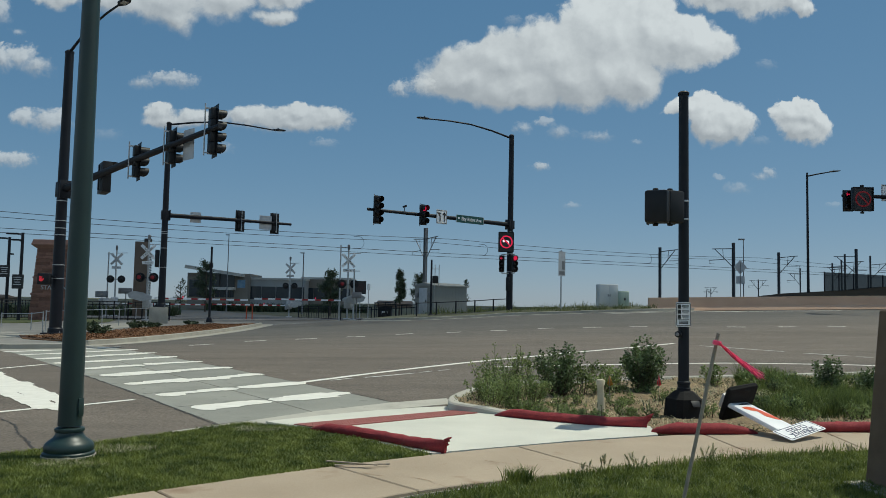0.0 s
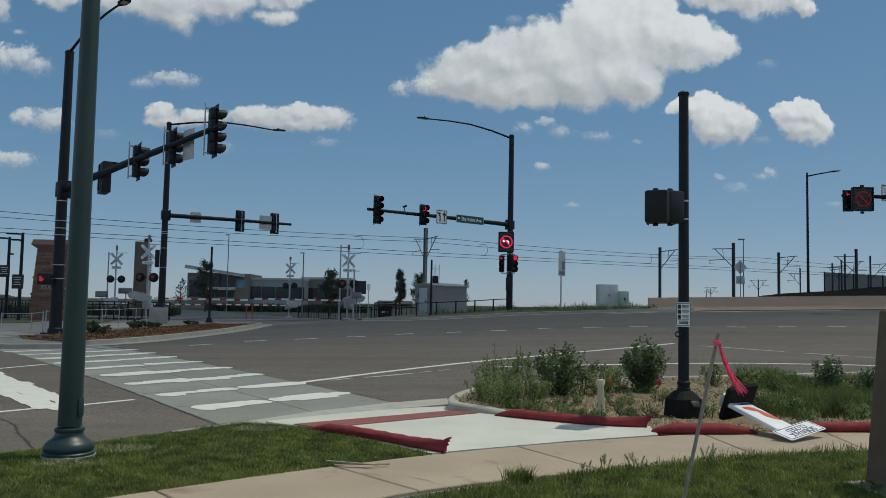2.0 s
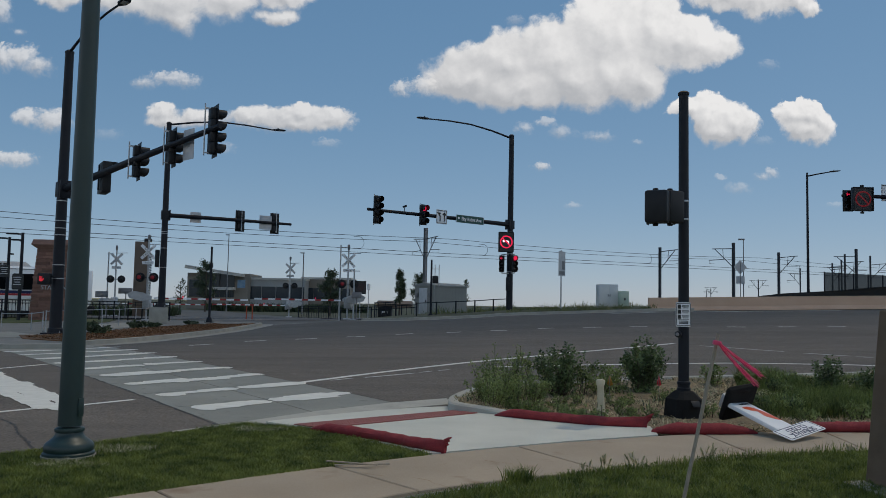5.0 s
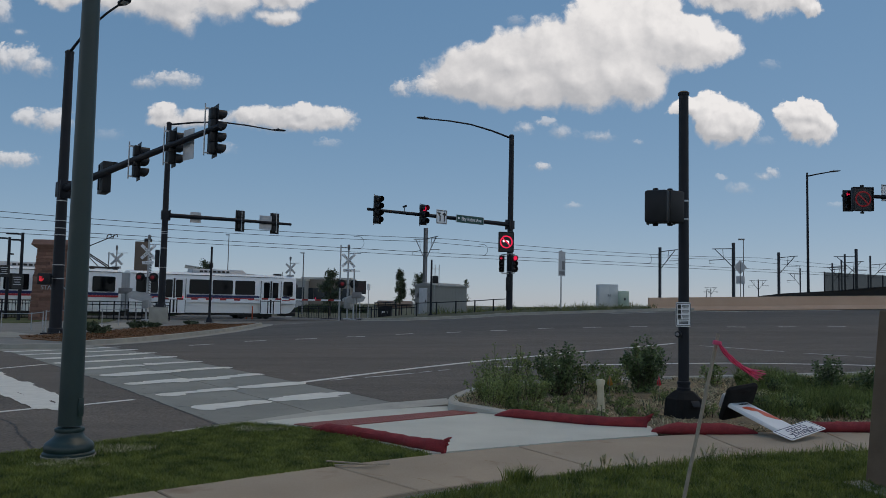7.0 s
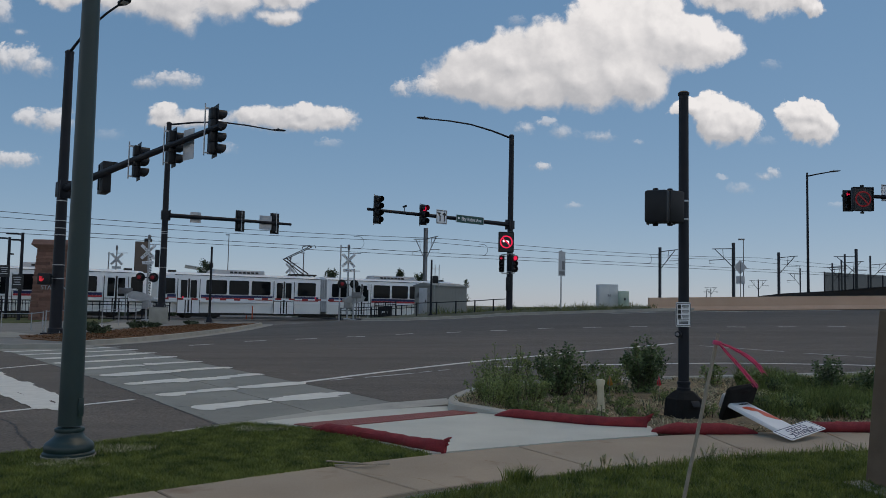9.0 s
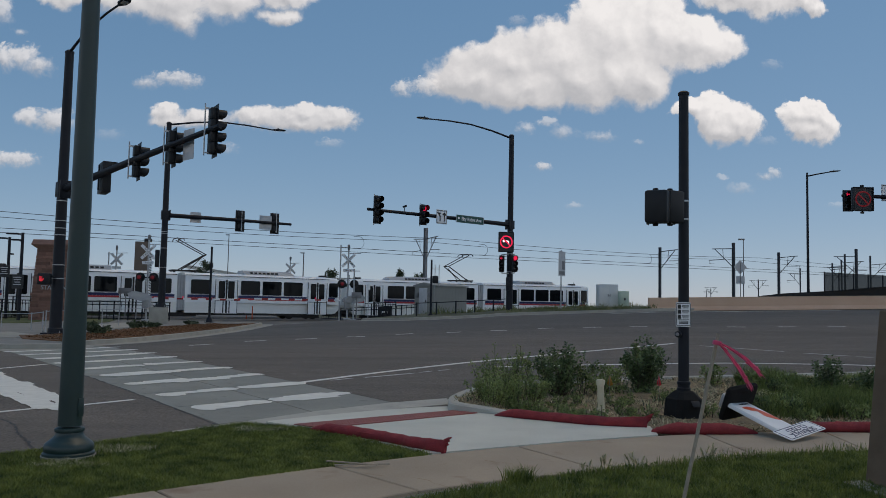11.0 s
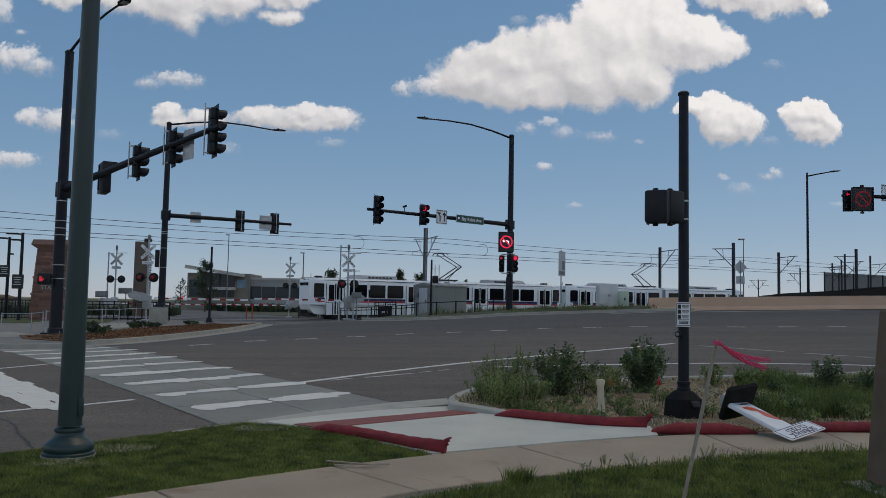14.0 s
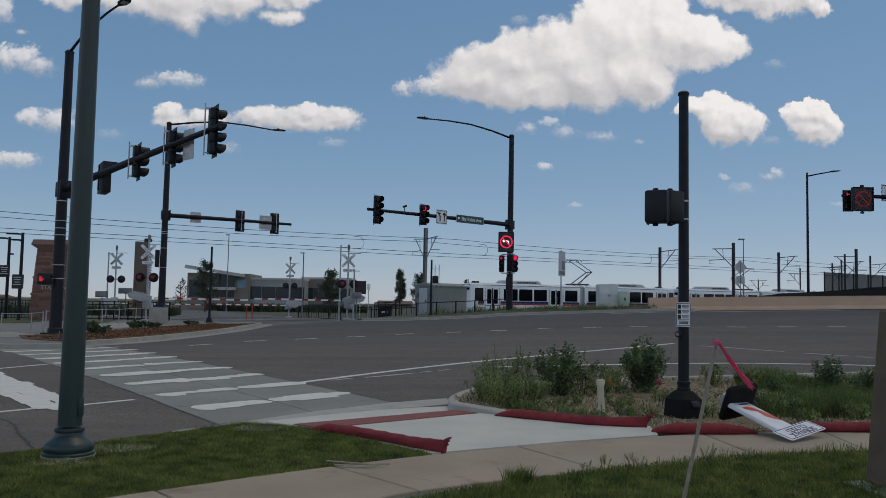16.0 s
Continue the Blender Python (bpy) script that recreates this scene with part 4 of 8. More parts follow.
# second pole, behind the island, on a concrete footing
fx, fy = -15.972, 46.6
bm = bmesh.new()
box(bm, (1.02, 1.02, 0.95), (0, 0, 0.47), None, 0.03)
solid("pole_footing", bm, CURB, pose(fx - 0.15, fy, 0.1, 0, 0, 20), "square grey concrete footing under a signal pole", "footing")
P2_TIP = (-9.53, 50.6, 6.31)
mast_pole(fx, fy, 0.14, 11.678, 0.2, 0.14, "black signal pole on a concrete footing with arm and lamp", (6.323, P2_TIP), (11.578, (-9.425, 44.5, 10.927)),
          [5.344, 5.246, 4.402, 3.302], 0.9)
P2_ROOT = (-15.924, 46.6, 6.323)
P2_FACE = heading(-0.54, 0.84)
for t in (0.585, 0.875):
    x, y, z = on_arm(P2_ROOT, P2_TIP, t)
    signal_head(pose(x - 0.1, y + 0.16, z, 0, 0, P2_FACE), 3, "black traffic signal seen from behind on the mast arm")
x, y, z = on_arm(P2_ROOT, P2_TIP, 0.225)
flat_sign("street_sign", pose(x - 0.05, y + 0.1, z, 0, 0, P2_FACE), 0.62, 0.62, "pale aluminium back of a sign on the arm")
x, y, z = on_arm(P2_ROOT, P2_TIP, 0.79)
flat_sign("street_sign", pose(x - 0.05, y + 0.1, z, 0, 0, P2_FACE), 0.78, 0.86, "pale aluminium back of a square sign on the arm")
bm = bmesh.new()
box(bm, (0.2, 0.24, 1.0), (0, 0, 0), None, 0.02)
solid("control_box", bm, HOUSING, pose(fx - 0.33, fy - 0.05, 3.817), "narrow black control box strapped to a pole", "control box")

# far pole by the verge, with the named street sign
QX, QY = 3.85, 46.74
Q_TIP = (-3.753, 40.4, 6.181)
mast_pole(QX, QY, 1.027, 11.371, 0.19, 0.14, "black signal pole with mast arm, street sign and lamp", (6.176, Q_TIP), (11.206, (-0.976, 44, 11.631)), [5.72, 4.483, 3.446])
Q_ROOT = (3.74, 46.7, 6.176)
Q_FACE = heading(0.66, -0.75)
for t, n, lit in ((0.955, 4, ()), (0.655, 3, (0,))):
    x, y, z = on_arm(Q_ROOT, Q_TIP, t)
    signal_head(pose(x + 0.09, y - 0.11, z, 0, 0, Q_FACE), n, "black traffic signal with backplate over the far lanes", lit, (), (1.2, 0.14), 0.97)
x, y, z = on_arm(Q_ROOT, Q_TIP, 0.525)
s = flat_sign("lane_sign", pose(x + 0.09, y - 0.11, z, 0, 0, Q_FACE), 0.76, 0.76, "white lane control sign with two black arrows", "sign", SIGN_WHITE, SIGN_BACK, SIGN_BLACK)
bm = bmesh.new()
box(bm, (0.075, 0.004, 0.4), (0.18, -0.01, -0.05))
box(bm, (0.18, 0.004, 0.07), (0.135, -0.01, 0.17), (0, -45, 0))
box(bm, (0.18, 0.004, 0.07), (0.225, -0.01, 0.17), (0, 45, 0))
box(bm, (0.075, 0.004, 0.3), (-0.12, -0.01, -0.1))
box(bm, (0.07, 0.004, 0.28), (-0.17, -0.01, 0.1), (0, -35, 0))
box(bm, (0.22, 0.004, 0.07), (-0.2, -0.01, 0.19), (0, 0, 0))
part("arrow_pair", bm, SIGN_BLACK, s)
x, y, z = on_arm(Q_ROOT, Q_TIP, 0.325)
s = flat_sign("street_name_sign", pose(x + 0.15, y - 0.19, z, 0, 0, Q_FACE), 2.08, 0.42, "green street name sign with white lettering", "street sign", SIGN_GREEN, SIGN_BACK, None, 0.04)
lettering("Sky Ridge Ave", 0.262, s, (0.1, -0.012, 0.0), SIGN_WHITE).data.offset = 0.005
bm = bmesh.new()
lathe(bm, [(0.07, 0), (0.07, 0.004)], 12)
bmesh.ops.transform(bm, matrix=Matrix.Translation((-0.86, -0.008, 0.03)) @ Euler((radians(90), 0, 0)).to_matrix().to_4x4(), verts=bm.verts[:])
part("emblem", bm, SIGN_WHITE, s)
x, y, z = on_arm(Q_ROOT, Q_TIP, 0.77)
bm = bmesh.new()
rod(bm, (0, 0, 0), (0, 0, 0.22), 0.02, 0.02, 8)
rod(bm, (0, -0.14, 0.28), (0, 0.1, 0.25), 0.06, 0.05, 10)
solid("detection_camera", bm, HOUSING, pose(x, y, z + 0.08, 0, 0, Q_FACE), "small traffic camera on the mast arm", "camera")
for (X, Y, Z), dx, arrow in (((3.355, 46.3, 3.903), -0.5, (0,)), ((4.093, 46.3, 3.918), 0.35, ())):
    signal_head(pose(X, Y, Z, 0, 0, heading(dx * 0.3, -1)), 3, "small black signal showing red on the pole", (0,), arrow, (), 0.88, False)
    bracket = thing("signal_bracket", Matrix(), "grey bracket tubes holding a signal to the pole", "bracket", "signal brackets")
    for dz in (-0.53, 0.53):
        bm = bmesh.new()
        rod(bm, (X, Y, Z + dz), (QX, QY - 0.1, Z + dz), 0.028, 0.028, 8)
        rod(bm, (X, Y, Z + dz), (X, Y, Z + dz * 0.85), 0.03, 0.03, 8)
        part("tube", bm, GALV, bracket)


def blank_out(m, w, h, label, lit=True):
    """Box sign with a lit message behind a dark face, front towards -y."""
    s = thing("blank_out_sign", m, label, "electronic sign", "electronic signs")
    bm = bmesh.new()
    box(bm, (w, 0.2, h), (0, 0.1, 0), None, 0.02)
    part("case", bm, HOUSING, s)
    bm = bmesh.new()
    t = 0.05
    for sx, sz, cx, cz in ((w, t, 0, h / 2 - t / 2), (w, t, 0, -h / 2 + t / 2), (t, h - 2 * t, w / 2 - t / 2, 0), (t, h - 2 * t, -w / 2 + t / 2, 0)):
        box(bm, (sx, 0.06, sz), (cx, -0.03, cz), None, 0.006)
    part("frame", bm, HOUSING, s)
    bm = bmesh.new()
    box(bm, (w - 0.1, 0.01, h - 0.1), (0, -0.002, 0))
    part("face", bm, BLANK, s)
    return s


def no_turn_message(s, k, red, white, y=-0.014):
    """Ring with a slash over a turning arrow."""
    bm = bmesh.new()
    n = 28
    for i in range(n):
        a = math.tau * (i + 0.5) / n
        box(bm, (0.085 * k, 0.004, 0.11 * k), (0.4 * k * math.cos(a), y, 0.4 * k * math.sin(a)), (0, -math.degrees(a), 0))
    box(bm, (0.74 * k, 0.003, 0.08 * k), (0, y - 0.006, 0), (0, 45, 0))
    part("ring", bm, red, s, "lit red ring with slash")
    bm = bmesh.new()
    box(bm, (0.3 * k, 0.003, 0.08 * k), (0.0, y, 0.06 * k))
    box(bm, (0.08 * k, 0.003, 0.24 * k), (0.15 * k, y, -0.06 * k))
    box(bm, (0.16 * k, 0.003, 0.16 * k), (-0.17 * k, y, 0.06 * k), (0, 45, 0))
    part("arrow", bm, white, s, "lit white turn arrow")


BX, BY, BZ = (3.586, 46.2, 5.14)
named_sign = blank_out(pose(BX, BY, BZ, 0, 0, 6), 0.86, 1.14, "black electronic sign showing a red no-turn symbol")
no_turn_message(named_sign, 0.82, LENS_RED, LED_WHITE)
bm = bmesh.new()
box(bm, (0.22, 0.2, 0.75), (0, 0, 0), None, 0.02)
solid("control_box", bm, HOUSING, pose(QX - 0.12, QY - 0.25, 2.759), "small black box strapped to the signal pole", "control box")

# signal arm entering from the right
R_ROOT, R_TIP = (23.104, 34, 6.292), (19.704, 40, 7.282)
mast_pole(R_ROOT[0], R_ROOT[1], rise(R_ROOT[0], R_ROOT[1]), 11.5, 0.2, 0.15, "black signal pole with an arm over the lanes", (R_ROOT[2], R_TIP))
X, Y, Z = (19.711, 39.6, 6.964)
signal_head(pose(X, Y, Z, 0, 0, -8), 3, "black traffic signal with a red arrow lit", (0,), (0,), (1.5, 0.3), 0.9, False)
X, Y, Z = (19.97, 38.6, 6.935)
right_sign = blank_out(pose(X, Y, Z, 0, 0, 0), 0.98, 1.14, "black electronic sign on the mast arm, faint symbol")
no_turn_message(right_sign, 0.86, LENS_FAINT, LENS_DIM)
bm = bmesh.new()
rod(bm, (0, 0.1, -0.68), (0, 0.1, 0.68), 0.03, 0.03, 8)
box(bm, (0.16, 0.08, 0.1), (0, 0.1, 0.64), None, 0.01)
box(bm, (0.16, 0.08, 0.1), (0, 0.1, -0.64), None, 0.01)
part("bracket", bm, HOUSING, right_sign)
X, Y, Z = (21.008, 38.3, 7.2)
flat_sign("lane_sign", pose(X, Y, Z, 0, 0, 8), 0.72, 0.8, "white lane sign on the mast arm", "sign", SIGN_WHITE, SIGN_BACK, SIGN_BLACK)
HAND_RED = glow("lit_red_hand", (0.75, 0.03, 0.05), 0.55)
# red hand signal on the big island pole
X, Y, Z = (-14.61, 30, 2.159)
s = thing("pedestrian_signal", pose(X, Y, Z, 0, 0, 5), "black pedestrian signal showing a red hand", "pedestrian signal")
bm = bmesh.new()
box(bm, (0.42, 0.3, 0.42), (0, 0, 0), None, 0.03)
box(bm, (0.2, 0.06, 0.06), (0.26, 0.05, 0.1))
part("housing", bm, HOUSING, s)
bm = bmesh.new()
box(bm, (0.11, 0.01, 0.1), (-0.08, -0.156, -0.04), None, 0.003)
for k in range(4):
    box(bm, (0.018, 0.01, 0.09), (-0.122 + 0.028 * k, -0.156, 0.055))
box(bm, (0.03, 0.01, 0.1), (0.0, -0.156, -0.02), (0, 35, 0))
part("symbol", bm, HAND_RED, s, "lit red hand symbol")


# ---- green lamp post on the lawn ----
p = thing("lamp_post", pose(-3.247, 7.263, TOP), "dark green tapered lamp post with turned base on the lawn", "lamp post")
bm = bmesh.new()
lathe(bm, [(0.215, 0.0), (0.215, 0.03), (0.2, 0.042), (0.206, 0.055), (0.206, 0.085), (0.196, 0.11), (0.165, 0.135), (0.132, 0.16), (0.116, 0.185), (0.112, 0.205), (0.122, 0.212), (0.124, 0.225), (0.122, 0.238), (0.106, 0.245)], 36)
part("base", bm, GREEN_METAL, p)
bm = bmesh.new()
rod(bm, (0, 0, 0.26), (0, 0, 7.6), 0.1, 0.055, 32)
part("shaft", bm, GREEN_METAL, p)
bm = bmesh.new()
box(bm, (0.07, 0.012, 0.16), (0.098, -0.02, 0.42), (0, 0, 78), 0.004)
part("hand_hole_cover", bm, GREEN_METAL, p)
bm = bmesh.new()
lathe(bm, [(0.05, 7.6), (0.09, 7.66), (0.2, 7.75), (0.24, 8.1), (0.12, 8.3), (0.03, 8.42)], 20)
part("lantern", bm, GREEN_METAL, p)
bm = bmesh.new()
lathe(bm, [(0.225, -0.04), (0.225, 0.008), (0.21, 0.012)], 30)
part("footing", bm, CURB, p, "round concrete footing")


# ---- tracks, overhead line ----
for k, off in enumerate((0.0, -4.3)):
    trk = thing("railway_track", Matrix(), "steel rails set in ballast and crossing panels", "railway track", "tracks", "structure")
    bm = bmesh.new()
    line = [on_track(s, off) for s in np.arange(-90, 150, 3.0)]
    sweep(bm, [Vector((q.x, q.y)) for q in line], [(-1.5, -0.06), (-1.3, -0.02), (1.3, -0.02), (1.5, -0.06)], lambda x, y: rail_z((Vector((x, y)) - TRACK_O).dot(TRACK_D)))
    part("bed", bm, BALLAST, trk)
    for side in (-0.72, 0.72):
        bm = bmesh.new()
        pts = [on_track(s, off + side, -0.03) for s in np.arange(-90, 150, 3.0)]
        sweep(bm, [Vector((q.x, q.y)) for q in pts], [(-0.035, -0.05), (-0.035, 0.03), (0.035, 0.03), (0.035, -0.05)], lambda x, y: rail_z((Vector((x, y)) - TRACK_O).dot(TRACK_D)) - 0.01)
        part("rail", bm, DULL_STEEL, trk)

for k, off in enumerate((0.0, -4.3)):
    for name, h, lab in (("contact_wire", 5.75, "taut dark contact wire over the track"), ("messenger_wire", 7.05, "sagging dark catenary wire over the track")):
        bm = bmesh.new()
        pts = []
        for s in np.arange(-90, 131, 2.5):
            sag = 0.0 if h < 6 else -0.35 * (1 - (2 * (((s - 26.5) % 42.0) / 42.0) - 1) ** 2)
            q = on_track(s, off, h + sag)
            pts.append(q)
        pipe(bm, pts, 0.019, 5)
        solid(name, bm, BLACK_METAL, Matrix(), lab, "overhead wire", "overhead wires")


def ocs_pole(s, off, top, label, arms, r=0.16, steel=DULL_STEEL):
    """Overhead line pole beside the track; arms: sideways reaches (towards the road positive)."""
    b = on_track(s, off)
    base = land(b.x, b.y)
    p = thing("catenary_pole", pose(b.x, b.y, base, 0, 0, math.degrees(math.atan2(TRACK_N.y, TRACK_N.x))), label, "catenary pole", "catenary poles")
    h = top - base
    bm = bmesh.new()
    for x in (-r * 0.9, r * 0.9):
        box(bm, (0.03, r * 1.6, h), (x, 0, h / 2))
    box(bm, (r * 1.8, 0.03, h), (0, 0, h / 2))
    part("column", bm, steel, p)
    zc, zm = rail_z(s) + 5.75 - base, rail_z(s) + 7.05 - base
    for a in arms:
        d = 1 if a > 0 else -1
        bm = bmesh.new()
        pipe(bm, [(d * r, 0, zm + 0.05), (a, 0, zm + 0.15)], 0.045, 6)
        pipe(bm, [(d * r, 0, zc - 0.4), (a * 0.85, 0, zm + 0.08)], 0.04, 6)
        pipe(bm, [(a * 0.45, 0, zc + 0.35), (a * 1.15, 0, zc + 0.32)], 0.03, 6)
        pipe(bm, [(a * 0.5, 0, zm + 0.08), (a * 0.45, 0, zc + 0.33)], 0.025, 6)
        pipe(bm, [(a * 1.1, 0, zc + 0.32), (a * 1.12, 0, zc + 0.02), (a * 0.9, 0, zc + 0.03)], 0.02, 6)
        part("bracket", bm, steel, p)
        bm = bmesh.new()
        for q in range(3):
            lathe(bm, [(0.05, 0), (0.075, 0.02), (0.05, 0.04)], 10, (d * (r + 0.15 + 0.06 * q), 0, zm + 0.02))
        part("insulator", bm, UNDER, p)
    return p


for s0 in (18.283, 30.427, 50.585):
    bm = bmesh.new()
    a, b = on_track(s0, 0, 5.77), on_track(s0, 0, 6.72)
    mid = (a + b) / 2
    along = Vector((TRACK_D.x, TRACK_D.y, 0))
    loop = [mid + along * 0.42 * math.cos(q) + Vector((0, 0, (b.z - a.z) / 2 * math.sin(q))) for q in np.linspace(-1.57, 1.57, 11)]
    pipe(bm, [a - along * 0.5] + loop + [b - along * 0.5], 0.016, 5)
    solid("jumper_wire", bm, BLACK_METAL, Matrix(), "curved jumper wire between the overhead wires", "overhead wire", "jumper wires")
ocs_pole(25.7, -2.15, 8.25, "grey steel catenary pole between the tracks with two brackets", (2.1, -2.1))
for (X, Y, Z), arms in (((22.528, 84.5, 7.92), (2.4,)), ((28.02, 78.5, 8.044), (-2.6,)), ((37.946, 92, 8.183), (2.4,)), ((44.677, 88, 8.429), (-2.6,)), ((49.37, 100, 8.719), (2.4,)), ((54.593, 104, 8.856), (2.4,)),
                        ((56.437, 118, 8.669), (2.2,)), ((59.219, 135, 8.751), (-2.2,)), ((65.83, 170, 8.098), (-2.2, 2.2)), ((54.818, 112, 8.797), (-2.2,)), ((75.67, 230, 7.611), (-2.2, 2.2)), ((80.865, 250, 7.595), (2.2,))):
    rel = Vector((X, Y)) - TRACK_O
    ocs_pole(rel.dot(TRACK_D), rel.dot(TRACK_N), Z, "dark steel catenary pole beside the tracks", arms, 0.12 if Y < 93 else 0.085, DARK_STEEL)


# ---- light rail train ----
def half_car(parent, d):
    """One half of a car; d is +1 or -1, the end that the half points to. The near side faces local -y."""
    L, W, Z0, Z1, ZW = 12.35, 1.33, 0.32, 3.28, 1.62
    body = bmesh.new()
    rings = []
    for x, w, top in ((0.28, W - 0.04, Z1), (L - 1.1, W, Z1), (L - 0.35, W - 0.12, Z1 - 0.05), (L, W - 0.3, Z1 - 0.3)):
        rings.append([body.verts.new((d * x, y, z)) for y, z in ((-w, ZW - 0.45), (-w, 3.02), (-w + 0.05, 3.13), (-w + 0.3, top - 0.02), (0, top + 0.03), (w - 0.3, top - 0.02), (w - 0.05, 3.13), (w, 3.02), (w, ZW - 0.45))])
    for a, b in zip(rings, rings[1:]):
        for k in range(8):
            body.faces.new((a[k], a[k + 1], b[k + 1], b[k]))
    body.faces.new(rings[0])
    body.faces.new(rings[-1])
    part("upper_body", body, TRAIN_WHITE, parent)
    low = bmesh.new()
    side = ((0.28, Z0 + 0.1), (L - 0.75, Z0 + 0.1), (L - 0.45, Z0 + 0.16), (L - 0.14, 0.8), (L - 0.04, ZW - 0.45), (0.28, ZW - 0.45))
    near_, far_ = ([low.verts.new((d * x, y * (1.0 if x < L - 1.0 else 0.8), z)) for x, z in side] for y in (-W + 0.02, W - 0.02))
    for k in range(6):
        low.faces.new((near_[k], near_[(k + 1) % 6], far_[(k + 1) % 6], far_[k]))
    low.faces.new(near_)
    low.faces.new(far_[::-1])
    part("lower_body", low, TRAIN_GREY, parent, "off-white lower panels", False)
    for name, z, h, m in (("blue_stripe", 1.61, 0.18, TRAIN_BLUE), ("red_stripe", 1.45, 0.13, TRAIN_RED)):
        for a, b in ((0.45, 2.4), (4.1, 9.4), (11.15, 11.75)):
            for y in (-W - 0.004, W + 0.004):
                bm = bmesh.new()
                box(bm, (b - a, 0.012, h), (d * (a + b) / 2, y, z))
                part(name, bm, m, parent, "", False)
    for a, b in ((0.68, 2.12), (4.28, 5.72), (5.92, 7.38), (7.56, 9.05), (11.22, 12.02)):
        for sgn in (-1, 1):
            bm = bmesh.new()
            cab = a > 11
            box(bm, (b - a, 0.05, 1.14 if cab else 1.02), (d * (a + b) / 2, sgn * (W - 0.008 - (0.055 if cab else 0)), 2.26 if cab else 2.28), (0, 0, -9.1 * sgn * d if cab else 0))
            es = [e for e in bm.edges if e.calc_length() < 0.06]
            bmesh.ops.bevel(bm, geom=es, offset=0.09, segments=3, affect="EDGES", profile=0.5)
            w = part("window", bm, GLASS_DARK, parent, "dark tinted window", False)
            bm = bmesh.new()
            box(bm, (b - a + 0.05, 0.02, 0.035), (d * (a + b) / 2, sgn * (W + 0.012), 2.28 - 0.53))
            part("sill", bm, TRAIN_ROOF, w)
    for a, b in ((2.42, 4.02), (9.5, 11.05)):
        for sgn in (-1, 1):
            bm = bmesh.new()
            box(bm, (b - a, 0.05, 2.45), (d * (a + b) / 2, sgn * (W - 0.005), 1.62))
            door = part("door", bm, TRAIN_WHITE, parent, "double-leaf passenger door", False)
            for q in (0.13, 0.56):
                x = a + (b - a) * (q + 0.155)
                bm = bmesh.new()
                box(bm, ((b - a) * 0.29, 0.02, 1.25), (d * x, sgn * (W + 0.022), 2.1))
                es = [e for e in bm.edges if abs(e.verts[0].co.y - e.verts[1].co.y) > 0.01]
                bmesh.ops.bevel(bm, geom=es, offset=0.06, segments=2, affect="EDGES", profile=0.5)
                part("pane", bm, GLASS_DARK, door, "", False)
            bm = bmesh.new()
            for x in (a, a + (b - a) * 0.5, b):
                box(bm, (0.12 if a < x < b else 0.04, 0.02, 2.4), (d * x, sgn * (W + 0.022), 1.63))
            box(bm, (b - a, 0.02, 0.04), (d * (a + b) / 2, sgn * (W + 0.022), 1.33))
            for q in (0.13, 0.56):
                x = a + (b - a) * (q + 0.155)
                box(bm, (0.075, 0.02, 0.9), (d * (x + (0.12 if q < 0.3 else -0.12)), sgn * (W + 0.02), 0.86))
            part("door_seal", bm, UNDER, door)
    for y in (-W + 0.02, W - 0.02):
        bm = bmesh.new()
        box(bm, (L - 1.4, 0.05, 0.03), (d * (0.3 + (L - 1.4) / 2), y, 3.09))
        part("roof_gutter", bm, UNDER, parent, "", False)
    bm = bmesh.new()
    for z, w in ((2.35, 1.7),):
        box(bm, (0.05, w, 1.1), (d * (L - 0.1), 0, z), (0, d * 14, 0))
    part("windscreen", bm, GLASS_DARK, parent, "dark windscreen")
    bm = bmesh.new()
    box(bm, (0.06, 1.3, 0.26), (d * (L - 0.22), 0, 3.02), (0, d * 10, 0))
    part("destination_display", bm, UNDER, parent)
    for y in (-0.85, 0.85):
        bm = bmesh.new()
        box(bm, (0.08, 0.28, 0.18), (d * (L - 0.08), y, 1.02), None, 0.02)
        part("headlight", bm, SIGN_WHITE, parent)
    bm = bmesh.new()
    box(bm, (0.55, 0.5, 0.3), (d * (L + 0.05), 0, 0.62), None, 0.05)
    box(bm, (0.9, 1.7, 0.3), (d * (L - 0.35), 0, 0.38), None, 0.05)
    part("coupler", bm, UNDER, parent, "black coupler and fender")
    bm = bmesh.new()
    box(bm, (2.6, 2.1, 0.32), (d * 9.2, 0, 0.3), None, 0.05)
    for x in (8.25, 10.15):
        for y in (-0.72, 0.72):
            rod(bm, (d * x, y - 0.06, 0.34), (d * x, y + 0.06, 0.34), 0.33, 0.33, 18)
    part("bogie", bm, UNDER, parent, "dark wheeled bogie")
    bm = bmesh.new()
    box(bm, (9.5, 2.2, 0.18), (d * 5.5, 0, 0.36), None, 0.03)
    part("underframe", bm, UNDER, parent)
    bm = bmesh.new()
    for sx, cx in ((4.0, 6.6), ):
        pr = [(-0.9, 3.22), (-0.75, 3.5), (-0.55, 3.58), (0.55, 3.58), (0.75, 3.5), (0.9, 3.22)]
        ra = [bm.verts.new((d * (cx - sx / 2), y, z)) for y, z in pr]
        rb = [bm.verts.new((d * (cx + sx / 2 - 0.3), y, z)) for y, z in pr]
        rc = [bm.verts.new((d * (cx + sx / 2), y * 0.9, 3.25 + (z - 3.22) * 0.3)) for y, z in pr]
        for u, w in ((ra, rb), (rb, rc)):
            for k in range(5):
                bm.faces.new((u[k], u[k + 1], w[k + 1], w[k]))
        bm.faces.new(ra)
        bm.faces.new(rc)
    unit = part("roof_unit", bm, TRAIN_ROOF, parent, "grey rooftop air conditioning unit")
